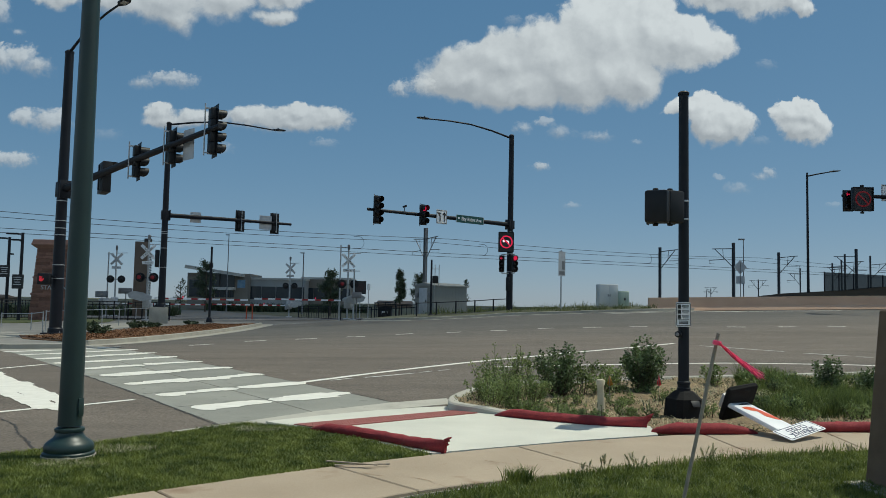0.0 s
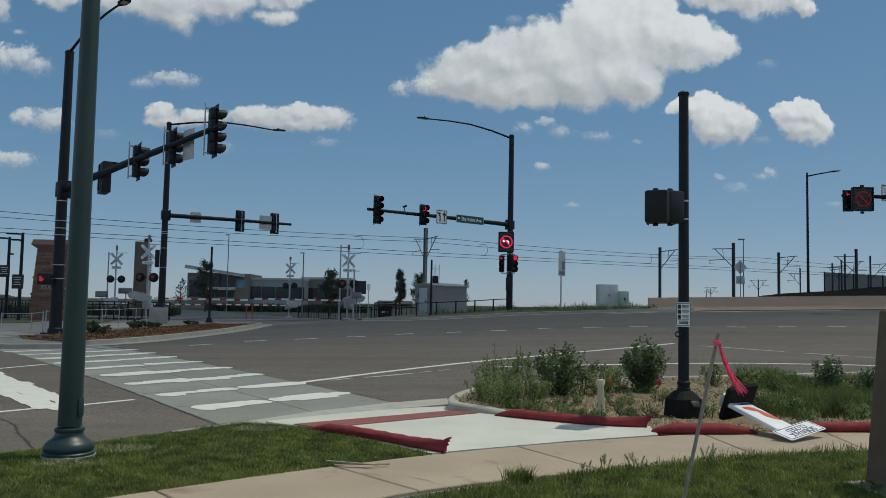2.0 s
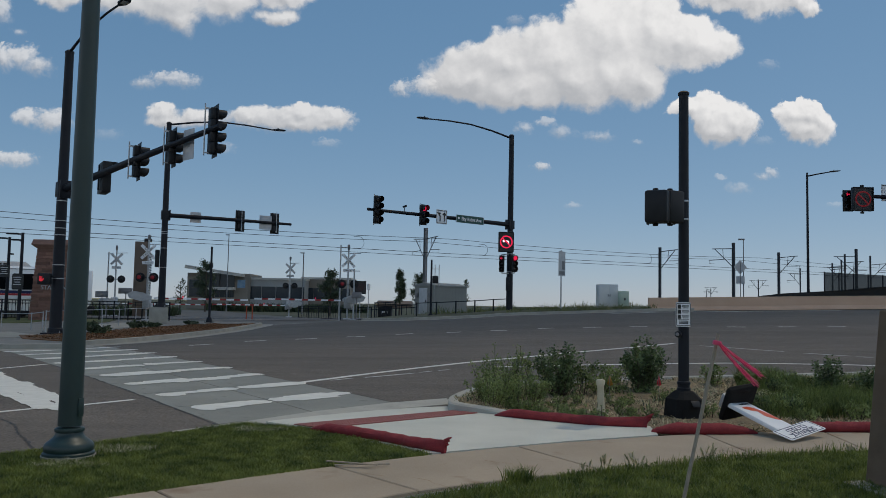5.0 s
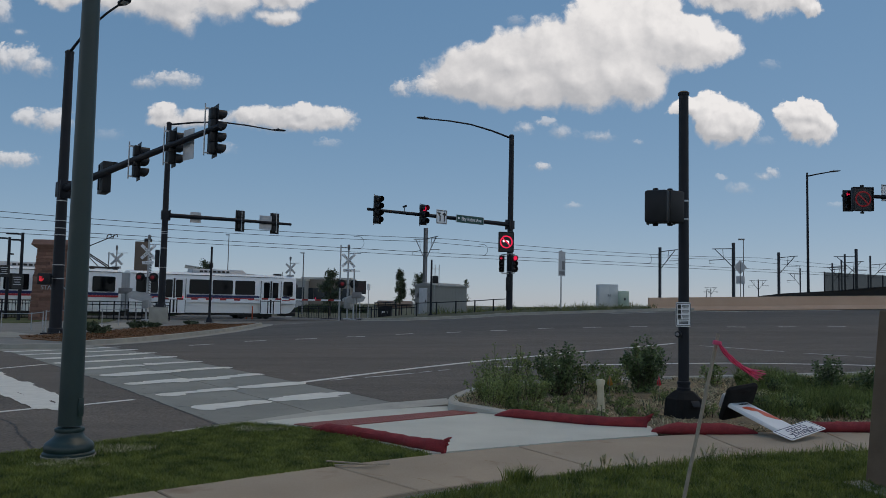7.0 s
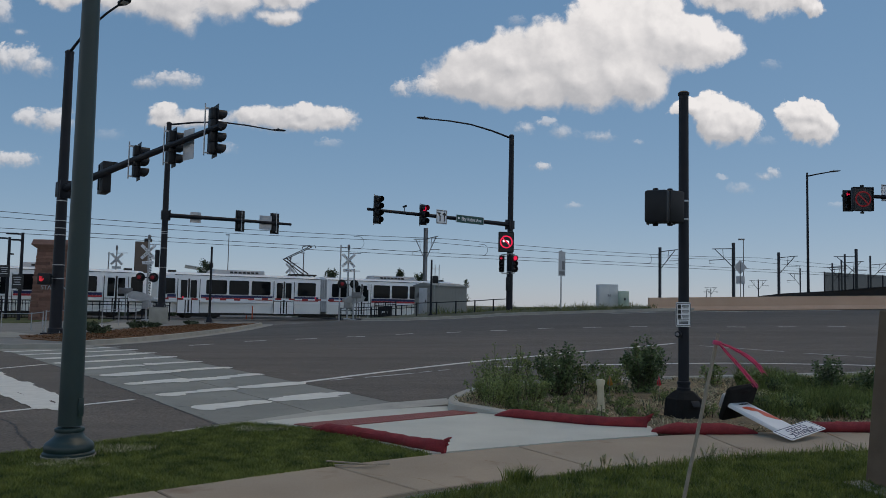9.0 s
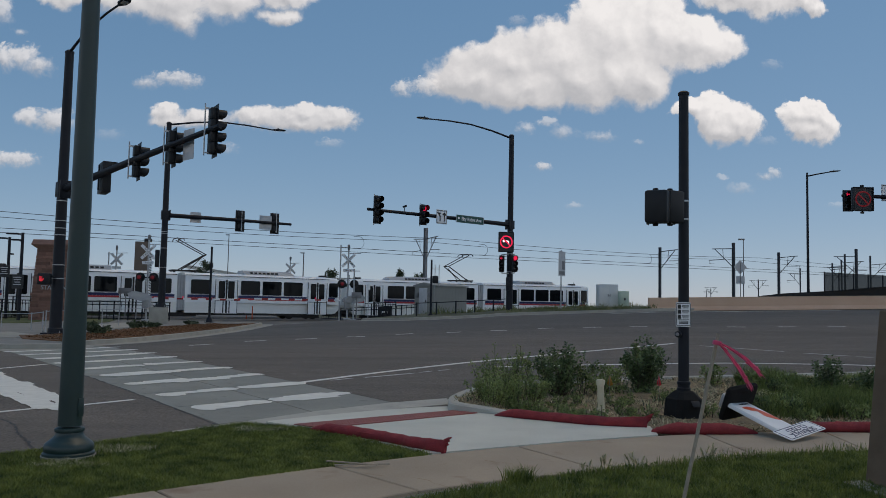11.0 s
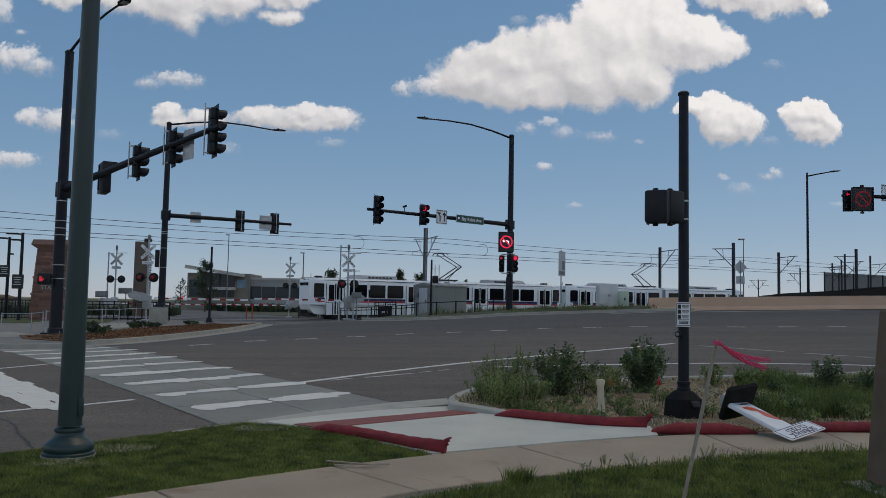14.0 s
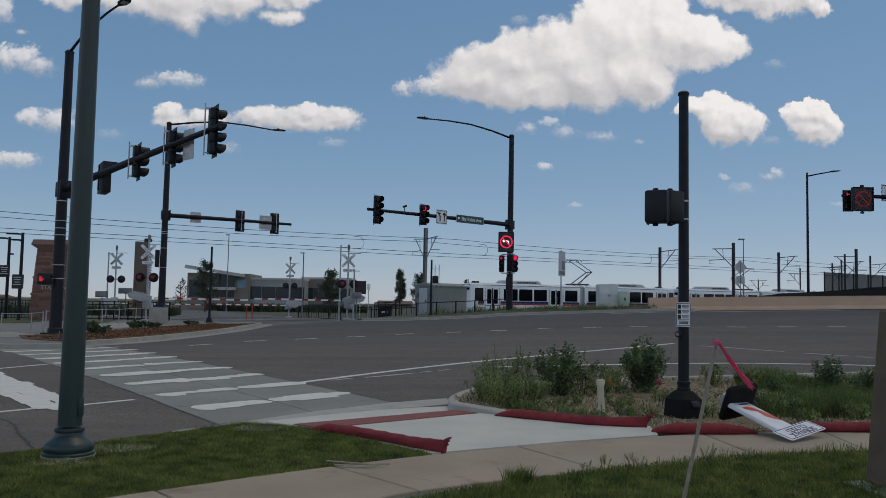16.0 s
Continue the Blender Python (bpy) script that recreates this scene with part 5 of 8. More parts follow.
    bm = bmesh.new()
    for k in range(7):
        box(bm, (0.22, 0.02, 0.14), (d * (5.2 + 0.32 * k), -0.83, 3.4), (-28, 0, 0))
    part("vent_grille", bm, UNDER, unit)
    bm = bmesh.new()
    box(bm, (0.5, 0.5, 0.16), (d * 11.2, 0, 3.36), None, 0.03)
    rod(bm, (d * 11.7, 0.3, 3.3), (d * 11.7, 0.3, 3.62), 0.02, 0.02, 6)
    part("roof_horn", bm, UNDER, parent)


def pantograph(car, d):
    """Half-scissor current collector; d tells to which end its knee points."""
    bm = bmesh.new()
    x0 = -0.1 * d + (-1.1 if d < 0 else 0.25)
    for y in (-0.5, 0.5):
        pipe(bm, [(x0, y, 3.5), (x0 + 1.75 * d, y * 0.8, 4.62)], 0.045, 6)
        pipe(bm, [(x0 + 1.75 * d, y * 0.8, 4.62), (x0 - 0.25 * d, y * 0.9, 5.62)], 0.035, 6)
    pipe(bm, [(x0 + 1.75 * d, -0.4, 4.62), (x0 + 1.75 * d, 0.4, 4.62)], 0.04, 6)
    pipe(bm, [(x0 + 0.6 * d, 0, 3.45), (x0 + 1.6 * d, 0, 4.5)], 0.03, 6)
    arm = part("pantograph", bm, UNDER, car, "raised black pantograph")
    bm = bmesh.new()
    for q in (-0.28, 0.12):
        pipe(bm, [(x0 + (q - 0.1) * d, -0.95, 5.55), (x0 + (q - 0.1) * d, -0.7, 5.72), (x0 + (q - 0.1) * d, 0.7, 5.72), (x0 + (q - 0.1) * d, 0.95, 5.55)], 0.035, 6)
    part("collector_head", bm, UNDER, arm)
    bm = bmesh.new()
    box(bm, (1.9, 1.2, 0.1), (x0 + 0.3 * d, 0, 3.42))
    for x in (-0.6, 0.9):
        for y in (-0.5, 0.5):
            lathe(bm, [(0.07, 3.25), (0.1, 3.3), (0.06, 3.34), (0.1, 3.38)], 8, (x0 + (x + 0.1) * d, y, 0))
    part("pantograph_base", bm, UNDER, car)


def tram(d, label):
    car = thing("light_rail_car", Matrix(), label, "train car", "train cars")
    half_car(car, 1)
    half_car(car, -1)
    bm = bmesh.new()
    for k in range(6):
        w = 1.25 if k % 2 else 1.18
        box(bm, (0.09, w * 2, 2.5), (-0.225 + 0.09 * k, 0, 1.85))
    part("gangway_bellows", bm, TRAIN_ROOF, car, "grey folding bellows between the halves", False)
    bm = bmesh.new()
    box(bm, (2.4, 2.0, 0.3), (0, 0, 0.3), None, 0.05)
    part("centre_bogie", bm, UNDER, car)
    pantograph(car, d)
    return car


lead_car = tram(-1, "white light rail car with red and blue stripe, leading")
tail_car = tram(1, "white light rail car with red and blue stripe, trailing")
TURN = math.degrees(math.atan2(TRACK_D.y, TRACK_D.x))


def lead_place(t):
    """Place of the leading car's middle along the track: it gathers a little speed."""
    return 40.36 + 7.352 * (t - 12.5) + 0.0107 * (t - 12.5) ** 2


def car_pose(s):
    q = on_track(s)
    grade = math.degrees(math.atan2(rail_z(s + 6) - rail_z(s - 6), 12))
    return Matrix.Translation((q.x, q.y, (rail_z(s + 6) + rail_z(s - 6)) / 2)) @ pose(0, 0, 0, 0, 0, TURN) @ pose(0, 0, 0, 0, -grade, 0)


# ---- near things on the corner ----
# pedestrian signal pole
PX0, PY0 = (3.153, 10.662)
pole = thing("pedestrian_pole", pose(PX0, PY0, TOP), "black pedestrian signal post with a flared cast base", "signal post")
H = 4.25
bm = bmesh.new()
rod(bm, (0, 0, 0.3), (0, 0, H), 0.07, 0.062, 24)
part("shaft", bm, BLACK_METAL, pole)
bm = bmesh.new()
lathe(bm, [(0.072, H - 0.03), (0.075, H), (0.05, H + 0.02)], 24)
part("cap", bm, BLACK_METAL, pole)
bm = bmesh.new()
rings = []
for w, z, c in ((0.206, 0.0, 0.06), (0.203, 0.03, 0.06), (0.188, 0.235, 0.06), (0.112, 0.32, 0.04), (0.085, 0.34, 0.03)):
    rings.append([bm.verts.new((x, y, z)) for x, y in ((w, -w + c), (w, w - c), (w - c, w), (-w + c, w), (-w, w - c), (-w, -w + c), (-w + c, -w), (w - c, -w))])
for a, b in zip(rings, rings[1:]):
    for k in range(8):
        bm.faces.new((a[k], a[(k + 1) % 8], b[(k + 1) % 8], b[k]))
bm.faces.new(rings[0])
bm.faces.new(rings[-1])
bmesh.ops.rotate(bm, cent=(0, 0, 0), matrix=Euler((0, 0, 0.3)).to_matrix(), verts=bm.verts[:])
base = part("base", bm, RUBBER, pole, "", False)
bm = bmesh.new()
box(bm, (0.12, 0.01, 0.1), (0.1, -0.19, 0.19), (-38, 0, 17), 0.003)
part("access_plate", bm, HOUSING, base)
bm = bmesh.new()
lathe(bm, [(0.075, 0.33), (0.088, 0.34), (0.088, 0.37), (0.076, 0.38), (0.076, 0.41), (0.086, 0.42), (0.086, 0.45), (0.072, 0.46)], 24)
part("collar", bm, BLACK_METAL, pole)
# two signal boxes seen from behind
for (x, y, z), turn in (((2.591, 9.85, 2.74), 155), ((2.804, 10, 2.759), 205)):
    s = thing("pedestrian_signal", pose(x, y, z, 0, 0, turn), "black pedestrian signal box seen from behind", "pedestrian signal", "pedestrian signals")
    bm = bmesh.new()
    box(bm, (0.275, 0.19, 0.40), (0, 0, 0), None, 0.03)
    part("housing", bm, HOUSING, s)
    bm = bmesh.new()
    for k in range(3):
        box(bm, (0.28, 0.14, 0.006), (0, -0.165, 0.18 - 0.17 * k))
    box(bm, (0.006, 0.14, 0.4), (-0.145, -0.165, 0))
    box(bm, (0.006, 0.14, 0.4), (0.145, -0.165, 0))
    part("visor", bm, HOUSING, s)
    for zz in (-0.225, 0.225):
        bm = bmesh.new()
        lathe(bm, [(0.03, -0.016), (0.036, 0.0), (0.03, 0.012)], 12, (0.02, 0, zz * 0.96))
        part("hub", bm, HOUSING, s)
for z in (2.922, 2.681):
    bm = bmesh.new()
    rod(bm, (-0.22, -0.1, 0), (-0.06, 0, 0), 0.02, 0.02, 8)
    lathe(bm, [(0.068, -0.012), (0.072, 0), (0.068, 0.012)], 20)
    part("signal_bracket", bm, GALV, pole, "steel clamp bracket").location = (0, 0, z - TOP)
# push button and its sign
s = flat_sign("push_button_sign", pose(PX0 - 0.03, PY0 - 0.085, 1.439, 0, 0, 4), 0.2, 0.32, "white push button sign with black symbols", "sign", SIGN_WHITE, SIGN_BACK, SIGN_BLACK, 0.02)
bm = bmesh.new()
for k, z in enumerate((0.1, 0.035, -0.03)):
    box(bm, (0.042, 0.002, 0.052), (-0.055, -0.0085, z))
    for q in (0.014, 0.0, -0.014):
        box(bm, (0.09 - 0.02 * (q < 0), 0.002, 0.008), (0.025, -0.0085, z + q))
box(bm, (0.14, 0.002, 0.004), (0, -0.0085, -0.065))
for q in (0.085, 0.1, 0.115):
    box(bm, (0.12, 0.002, 0.009), (0, -0.0085, -q))
part("symbol_block", bm, SIGN_BLACK, s)
s = thing("push_button", pose(PX0 - 0.075, PY0 - 0.05, 1.183, 0, 0, -40), "round push button unit on the post", "push button")
bm = bmesh.new()
lathe(bm, [(0.042, 0.0), (0.042, 0.04), (0.034, 0.05)], 20)
bmesh.ops.rotate(bm, cent=(0, 0, 0), matrix=Euler((radians(90), 0, 0)).to_matrix(), verts=bm.verts[:])
part("case", bm, HOUSING, s)
bm = bmesh.new()
lathe(bm, [(0.024, 0.045), (0.024, 0.058), (0.015, 0.062)], 16)
bmesh.ops.rotate(bm, cent=(0, 0, 0), matrix=Euler((radians(90), 0, 0)).to_matrix(), verts=bm.verts[:])
part("button", bm, DULL_STEEL, s, "steel button")


# sediment tubes
def sediment_tube(pts, r, label, seed, flap=None):
    rng = random.Random(seed)
    line = smooth_line(pts, 0.05)
    bm = bmesh.new()
    n = len(line)
    rings = []
    for i, p in enumerate(line):
        d = (line[min(i + 1, n - 1)] - line[max(i - 1, 0)]).normalized()
        u = Vector((d.y, -d.x))
        e0, e1 = min(1.0, (i + 0.4) / 6), min(1.0, (n - 1 - i + 0.4) / 8)
        sq0, sq1 = flap in (0, 2), flap in (1, 2)
        f = min(1.0 if sq0 else e0 ** (0.75 if flap else 0.5), 1.0 if sq1 else e1 ** 0.5)
        thin = min(0.3 + 0.7 * e0 if sq0 else 1.0, 0.3 + 0.7 * e1 if sq1 else 1.0)
        rr = r * f * (1 + 0.16 * noise.noise(Vector((i * 0.19, seed, 0))))
        zc = max(TOP, ramp_z(p.x, p.y)) if p.x < 2.4 and seed < 3 else TOP
        ring = []
        for k in range(16):
            a = k * math.tau / 16
            w = rr * (1 + 0.13 * noise.noise(Vector((i * 0.45, k * 0.6, seed * 3))) + 0.05 * noise.noise(Vector((i * 1.3, k * 0.5, seed))))
            ring.append(bm.verts.new((p.x + u.x * w * 1.12 * thin * math.cos(a), p.y + u.y * w * 1.12 * thin * math.cos(a), zc - 0.01 + r * 0.86 * f * (1.3 - 0.3 * thin) + w * (0.9 + 0.35 * (1 - thin) * (1 + 0.3 * math.sin(i * 1.9))) * math.sin(a))))
        rings.append(ring)
    for a, b in zip(rings, rings[1:]):
        for k in range(16):
            bm.faces.new((a[k], a[(k + 1) % 16], b[(k + 1) % 16], b[k]))
    bm.faces.new(rings[0])
    bm.faces.new(rings[-1])
    t = thing("sediment_tube", Matrix(), label, "sediment tube", "sediment tubes")
    part("tube", bm, RED_CLOTH, t)
    if flap:
        p, d = line[-1], (line[-1] - line[-4]).normalized()
        u = Vector((d.y, -d.x))
        bm = bmesh.new()
        rows = []
        for i in range(6):
            q = i / 5
            row = []
            for k in range(9):
                z = TOP + 0.01 + r * (1.25 * q + (1.95 - 0.85 * q) * (k / 8))
                c = p + d * (0.085 * q * (0.5 + 0.5 * k / 8) - 0.012) + u * (0.012 * math.sin(k * 1.7 + i * 0.9) * q)
                row.append(bm.verts.new((c.x, c.y, z)))
            rows.append(row)
        for a, b in zip(rows, rows[1:]):
            for k in range(8):
                bm.faces.new((a[k], a[k + 1], b[k + 1], b[k]))
        part("tied_end", bm, RED_CLOTH, t).modifiers.new("thickness", "SOLIDIFY").thickness = 0.012


sediment_tube([(-1.413, 9.003), (-0.929, 8.64), (-0.492, 8.27), (-0.201, 7.981), (0.059, 7.739)], 0.06, "dark red sediment tube lying along the lawn edge", 1, 1)
sediment_tube([(0.70, 10.47), (0.90, 10.31), (1.256, 10.082), (1.822, 9.782), (2.422, 9.639)], 0.064, "dark red sediment tube along the planting bed", 2, 1)
sediment_tube([(2.40, 9.32), (2.50, 9.262), (2.857, 9.235), (3.588, 9.328)], 0.075, "dark red sediment tube beside the fallen sign", 3)
sediment_tube([(4.052, 9.595), (4.556, 9.618), (5.192, 9.7), (6.6, 9.65)], 0.07, "dark red sediment tube behind the fallen sign", 4)


# fallen sidewalk sign: rubber foot, white panel, small sign plate
def frame_from(origin, along, across):
    x = Vector(along).normalized()
    z = x.cross(Vector(across)).normalized()
    y = z.cross(x)
    m = Matrix((x, y, z)).transposed().to_4x4()
    return Matrix.Translation(origin) @ m


SIGN_NAVY = mat("sign_navy", (0.012, 0.02, 0.075), (0.02, 0.032, 0.11), 4, 60, 0.5, 0, 0.0)
ARROW_RED = mat("arrow_red", (0.62, 0.07, 0.02), (0.78, 0.12, 0.03), 4, 60, 0.45, 0, 0.0)
BASE_A, BASE_B = Vector((3.525, 9.75, 0.423)), Vector((3.804, 9.05, 0.235))
fallen = thing("fallen_barricade", frame_from(BASE_A, BASE_B - BASE_A, (0.55, 0.85, 0.12)), "fallen white plastic barricade panel with an orange arrow", "barricade")
plen = (BASE_B - BASE_A).length
bm = bmesh.new()
box(bm, (plen + 0.08, 0.32, 0.06), (plen / 2 - 0.02, 0, -0.03), None, 0.022)
panel = part("panel", bm, SIGN_WHITE, fallen)
bm = bmesh.new()
shape = [(0.22, -0.088), (0.20, -0.002), (0.25, 0.056), (0.40, 0.104), (0.55, 0.125), (0.72, 0.13), (0.70, 0.086), (0.57, 0.004), (0.48, 0.014), (0.39, 0.024), (0.35, -0.045), (0.28, -0.092)]
low_ring = [bm.verts.new((plen * u, v, 0.001)) for u, v in shape]
top_ring = [bm.verts.new((plen * u, v, 0.004)) for u, v in shape]
for k in range(len(shape)):
    bm.faces.new((low_ring[k], low_ring[(k + 1) % len(shape)], top_ring[(k + 1) % len(shape)], top_ring[k]))
bm.faces.new(top_ring)
part("arrow", bm, ARROW_RED, panel, "orange-red arrow")
bm = bmesh.new()
for q in range(3):
    box(bm, (0.03, 0.045, 0.003), (0.06 + 0.012 * q, 0.08 - 0.055 * q, 0.003))
part("printed_mark", bm, SIGN_BLACK, panel, "small printed marks")
bm = bmesh.new()
box(bm, (0.09, 0.46, 0.46), (0, -0.02, 0), None, 0.05)
box(bm, (0.1, 0.14, 0.03), (0, 0.0, 0.17), None, 0.008)
foot = part("rubber_foot", bm, RUBBER, fallen, "black rubber foot standing on edge")
foot.matrix_basis = pose(-0.03, 0.05, 0.0, 8, 14, 6)
bm = bmesh.new()
box(bm, (0.06, 0.3, 0.2), (-0.09, -0.05, -0.02), None, 0.03)
part("socket", bm, SIGN_BACK, foot)

SD = Vector((3.754, 8.75, 0.154))
SC = Vector((4.327, 9.2, 0.223))
SA = Vector((3.544, 8.85, 0.202))
mid = (SC + SA) / 2
plate = thing("sidewalk_sign", frame_from(mid, SD - SC, SD - SA), "white SIDEWALK CLOSED sign lying upside down on the footway", "sign")
sw, sh = (SD - SC).length, (SD - SA).length
bm = bmesh.new()
box(bm, (sw, sh, 0.006))
es = [e for e in bm.edges if abs(e.verts[0].co.z - e.verts[1].co.z) > 0.003]
bmesh.ops.bevel(bm, geom=es, offset=0.03, segments=4, affect="EDGES", profile=0.5)
part("plate", bm, SIGN_WHITE, plate)
bm = bmesh.new()
for sx, sy, cx, cy in ((sw * 0.92, 0.008, 0, sh * 0.43), (sw * 0.92, 0.008, 0, -sh * 0.43), (0.008, sh * 0.86, sw * 0.46, 0), (0.008, sh * 0.86, -sw * 0.46, 0)):
    box(bm, (sx, sy, 0.002), (cx, cy, 0.0045))
part("border", bm, SIGN_NAVY, plate)
for txt, yy in (("SIDEWALK", sh * 0.18), ("CLOSED", -sh * 0.18)):
    t = lettering(txt, sh * 0.45, plate, (0, yy, 0.004), SIGN_NAVY, (0, 0, 0), 0.0015)
    t.data.space_character = 0.95

# marker post, flags, lath stakes on the grass
mx, my = (2.056, 10.501)
s = thing("marker_post", pose(mx, my, TOP, 0, -1.5, 0), "cream plastic pipe marker with a cap in the bed", "marker post")
bm = bmesh.new()
rod(bm, (0, 0, -0.05), (0, 0, 0.4), 0.045, 0.042, 18)
part("pipe", bm, PLASTIC, s)
bm = bmesh.new()
lathe(bm, [(0.046, 0.40), (0.053, 0.402), (0.053, 0.462), (0.05, 0.468), (0.012, 0.472)], 20)
part("cap", bm, PLASTIC, s)
for (fx0, fy0), col, zt, wide, lab in (((3.186, 12.0), "red", 0.543, 1.0, "small red marker flag on a wire"), ((2.469, 12.0), "orange", 0.529, 1.4, "small orange marker flag on a wire")):
    z0 = bed_z(fx0, fy0) - 0.02
    s = thing("marker_flag", pose(fx0, fy0, z0, 0, 0, 10), lab, "marker flag", "marker flags")
    zt = zt - z0
    bm = bmesh.new()
    rod(bm, (0, 0, -0.05), (0, 0, zt), 0.003, 0.003, 6)
    part("wire", bm, DULL_STEEL, s)
    bm = bmesh.new()
    vs = [bm.verts.new(c) for c in ((0, 0.002, zt), (-0.024 * wide, 0.02, zt - 0.13), (0.004, 0.01, zt - 0.16), (0.034 * wide, -0.015, zt - 0.14))]
    bm.faces.new((vs[0], vs[1], vs[2]))
    bm.faces.new((vs[0], vs[2], vs[3]))
    ob = part("flag", bm, FLAG_RED if col == "red" else FLAG_ORANGE, s)
    ob.modifiers.new("thickness", "SOLIDIFY").thickness = 0.003
for a, b in (((-0.873, 6.944, 0.15), (-0.415, 7.044, 0.14)), ((-0.955, 7.057, 0.16), (-0.512, 6.933, 0.15))):
    bm = bmesh.new()
    d = Vector(b) - Vector(a)
    box(bm, (d.length, 0.024, 0.01), (0, 0, 0), None, 0.002)
    solid("lath", bm, WOOD, Matrix.Translation((Vector(a) + Vector(b)) / 2) @ Euler((0, 0, math.atan2(d.y, d.x))).to_matrix().to_4x4(), "thin wooden lath lying on the grass edge", "lath", "loose laths")

# leaning survey stake and its ribbon
ST0, ST1 = Vector((1.59, 5.45, 0.157)), Vector((1.892, 5.6, 1.341))
bm = bmesh.new()
rod(bm, (0, 0, -(ST1 - ST0).length / 2 - 0.05), (0, 0, (ST1 - ST0).length / 2 + 0.05), 0.0125, 0.0125, 14)
sd = (ST1 - ST0).normalized()
solid("survey_stake", bm, WOOD, Matrix.Translation((ST0 + ST1) / 2 - sd * 0.05) @ sd.to_track_quat("Z", "Y").to_matrix().to_4x4(), "round weathered wooden survey stake leaning in the grass", "stake")
TIE = Vector((1.871, 5.56, 1.281))
ribbon = thing("flagging_ribbon", Matrix.Translation(TIE), "bright pink flagging ribbon fluttering from the stake", "ribbon")
bm = bmesh.new()
box(bm, (0.055, 0.032, 0.03), (0, 0, 0), (0, 12, 0), 0.006)
part("knot", bm, PINK, ribbon)
SEG = 0.072


def ribbon_piece(w0, w1, seed, torn=False):
    """One stretch of thin film; the last one ends in torn strips."""
    rng = random.Random(seed)
    bm = bmesh.new()
    rows = []
    for i in range(5):
        t = i / 4
        w = (w0 + (w1 - w0) * t) / 2
        rows.append([bm.verts.new((SEG * (1.12 + (rng.uniform(-0.3, 0.5) if torn and i == 4 else 0.0)) * t, 0.008 * math.sin(3 * t + 1.4 * k + seed), (k - 3) / 3 * w * (1 + rng.uniform(-0.14, 0.14)))) for k in range(7)])
    for i, (a, b) in enumerate(zip(rows, rows[1:])):
        for k in range(6):
            if not (torn and i > 1 and k in (1, 4)):
                bm.faces.new((a[k], a[k + 1], b[k + 1], b[k]))
    ob = part("ribbon_piece", bm, PINK, ribbon)
    ob.modifiers.new("thickness", "SOLIDIFY").thickness = 0.0006
    return ob


TAILS = [[ribbon_piece(0.012 + 0.005 * k, 0.017 + 0.005 * k, 5 * q + k, k == 4) for k in range(5)] for q in range(2)]
# per time: start and end slope below level, of the first tail and of the second
FLUTTER = [(0.0, 38, 32, 42, 36), (0.5, 55, 50, 60, 48), (1.0, 35, 15, 40, 25), (1.5, 62, 55, 58, 60), (2.0, 72, 50, 76, 58), (2.5, 60, 72, 55, 66), (3.0, 95, 60, 88, 80), (3.5, 42, 60, 15, 20), (4.0, 76, 74, 55, 62),
           (4.8, 50, 40, 40, 30), (5.6, 60, 65, 48, 50), (6.5, 36, 70, 40, 55), (7.0, 60, 10, 55, 25), (7.5, 65, 40, 60, 48), (8.0, 70, 75, 66, 62), (8.5, 26, 0, 30, 8), (9.0, 48, 50, 20, 45), (9.8, 60, 40, 40, 35), (10.6, 40, 60, 30, 40),
           (11.5, 55, 62, 25, 60), (12.0, 28, 70, 34, 66), (12.5, 40, 30, 14, -8), (13.0, 50, 20, 45, 25), (13.5, 45, -15, 50, 30), (14.0, 32, 4, 40, 14), (14.5, 52, 46, 6, 20), (15.0, 36, 14, 42, 22), (15.5, 60, 55, 40, 50), (16.0, 55, 50, 58, 46)]

# tall tan pedestal beside the grass
tx, ty = (3.362, 6.493)
s = thing("stone_pedestal", pose(tx + 0.48, ty + 0.1, TOP - 0.05, 0, 0, 8), "tall tan stucco pedestal tapering upward beside the grass", "pedestal")
bm = bmesh.new()
rings = []
for w, z in ((0.29, 0.0), (0.2, 1.46)):
    rings.append([bm.verts.new((x * w, y * w, z)) for x, y in ((1, -1), (1, 1), (-1, 1), (-1, -1))])
for k in range(4):
    bm.faces.new((rings[0][k], rings[0][(k + 1) % 4], rings[1][(k + 1) % 4], rings[1][k]))
bm.faces.new(rings[0])
bm.faces.new(rings[1])
bmesh.ops.bevel(bm, geom=bm.edges[:], offset=0.012, segments=2, affect="EDGES", profile=0.5)
part("shaft", bm, TAN_POST, s, "", False)
bm = bmesh.new()
prism(bm, [(-0.48, -0.36), (0.5, -0.42), (0.5, 0.42), (-0.48, 0.3)], -0.1, 0.05)
part("pad", bm, CURB, s, "pale concrete pad", False)


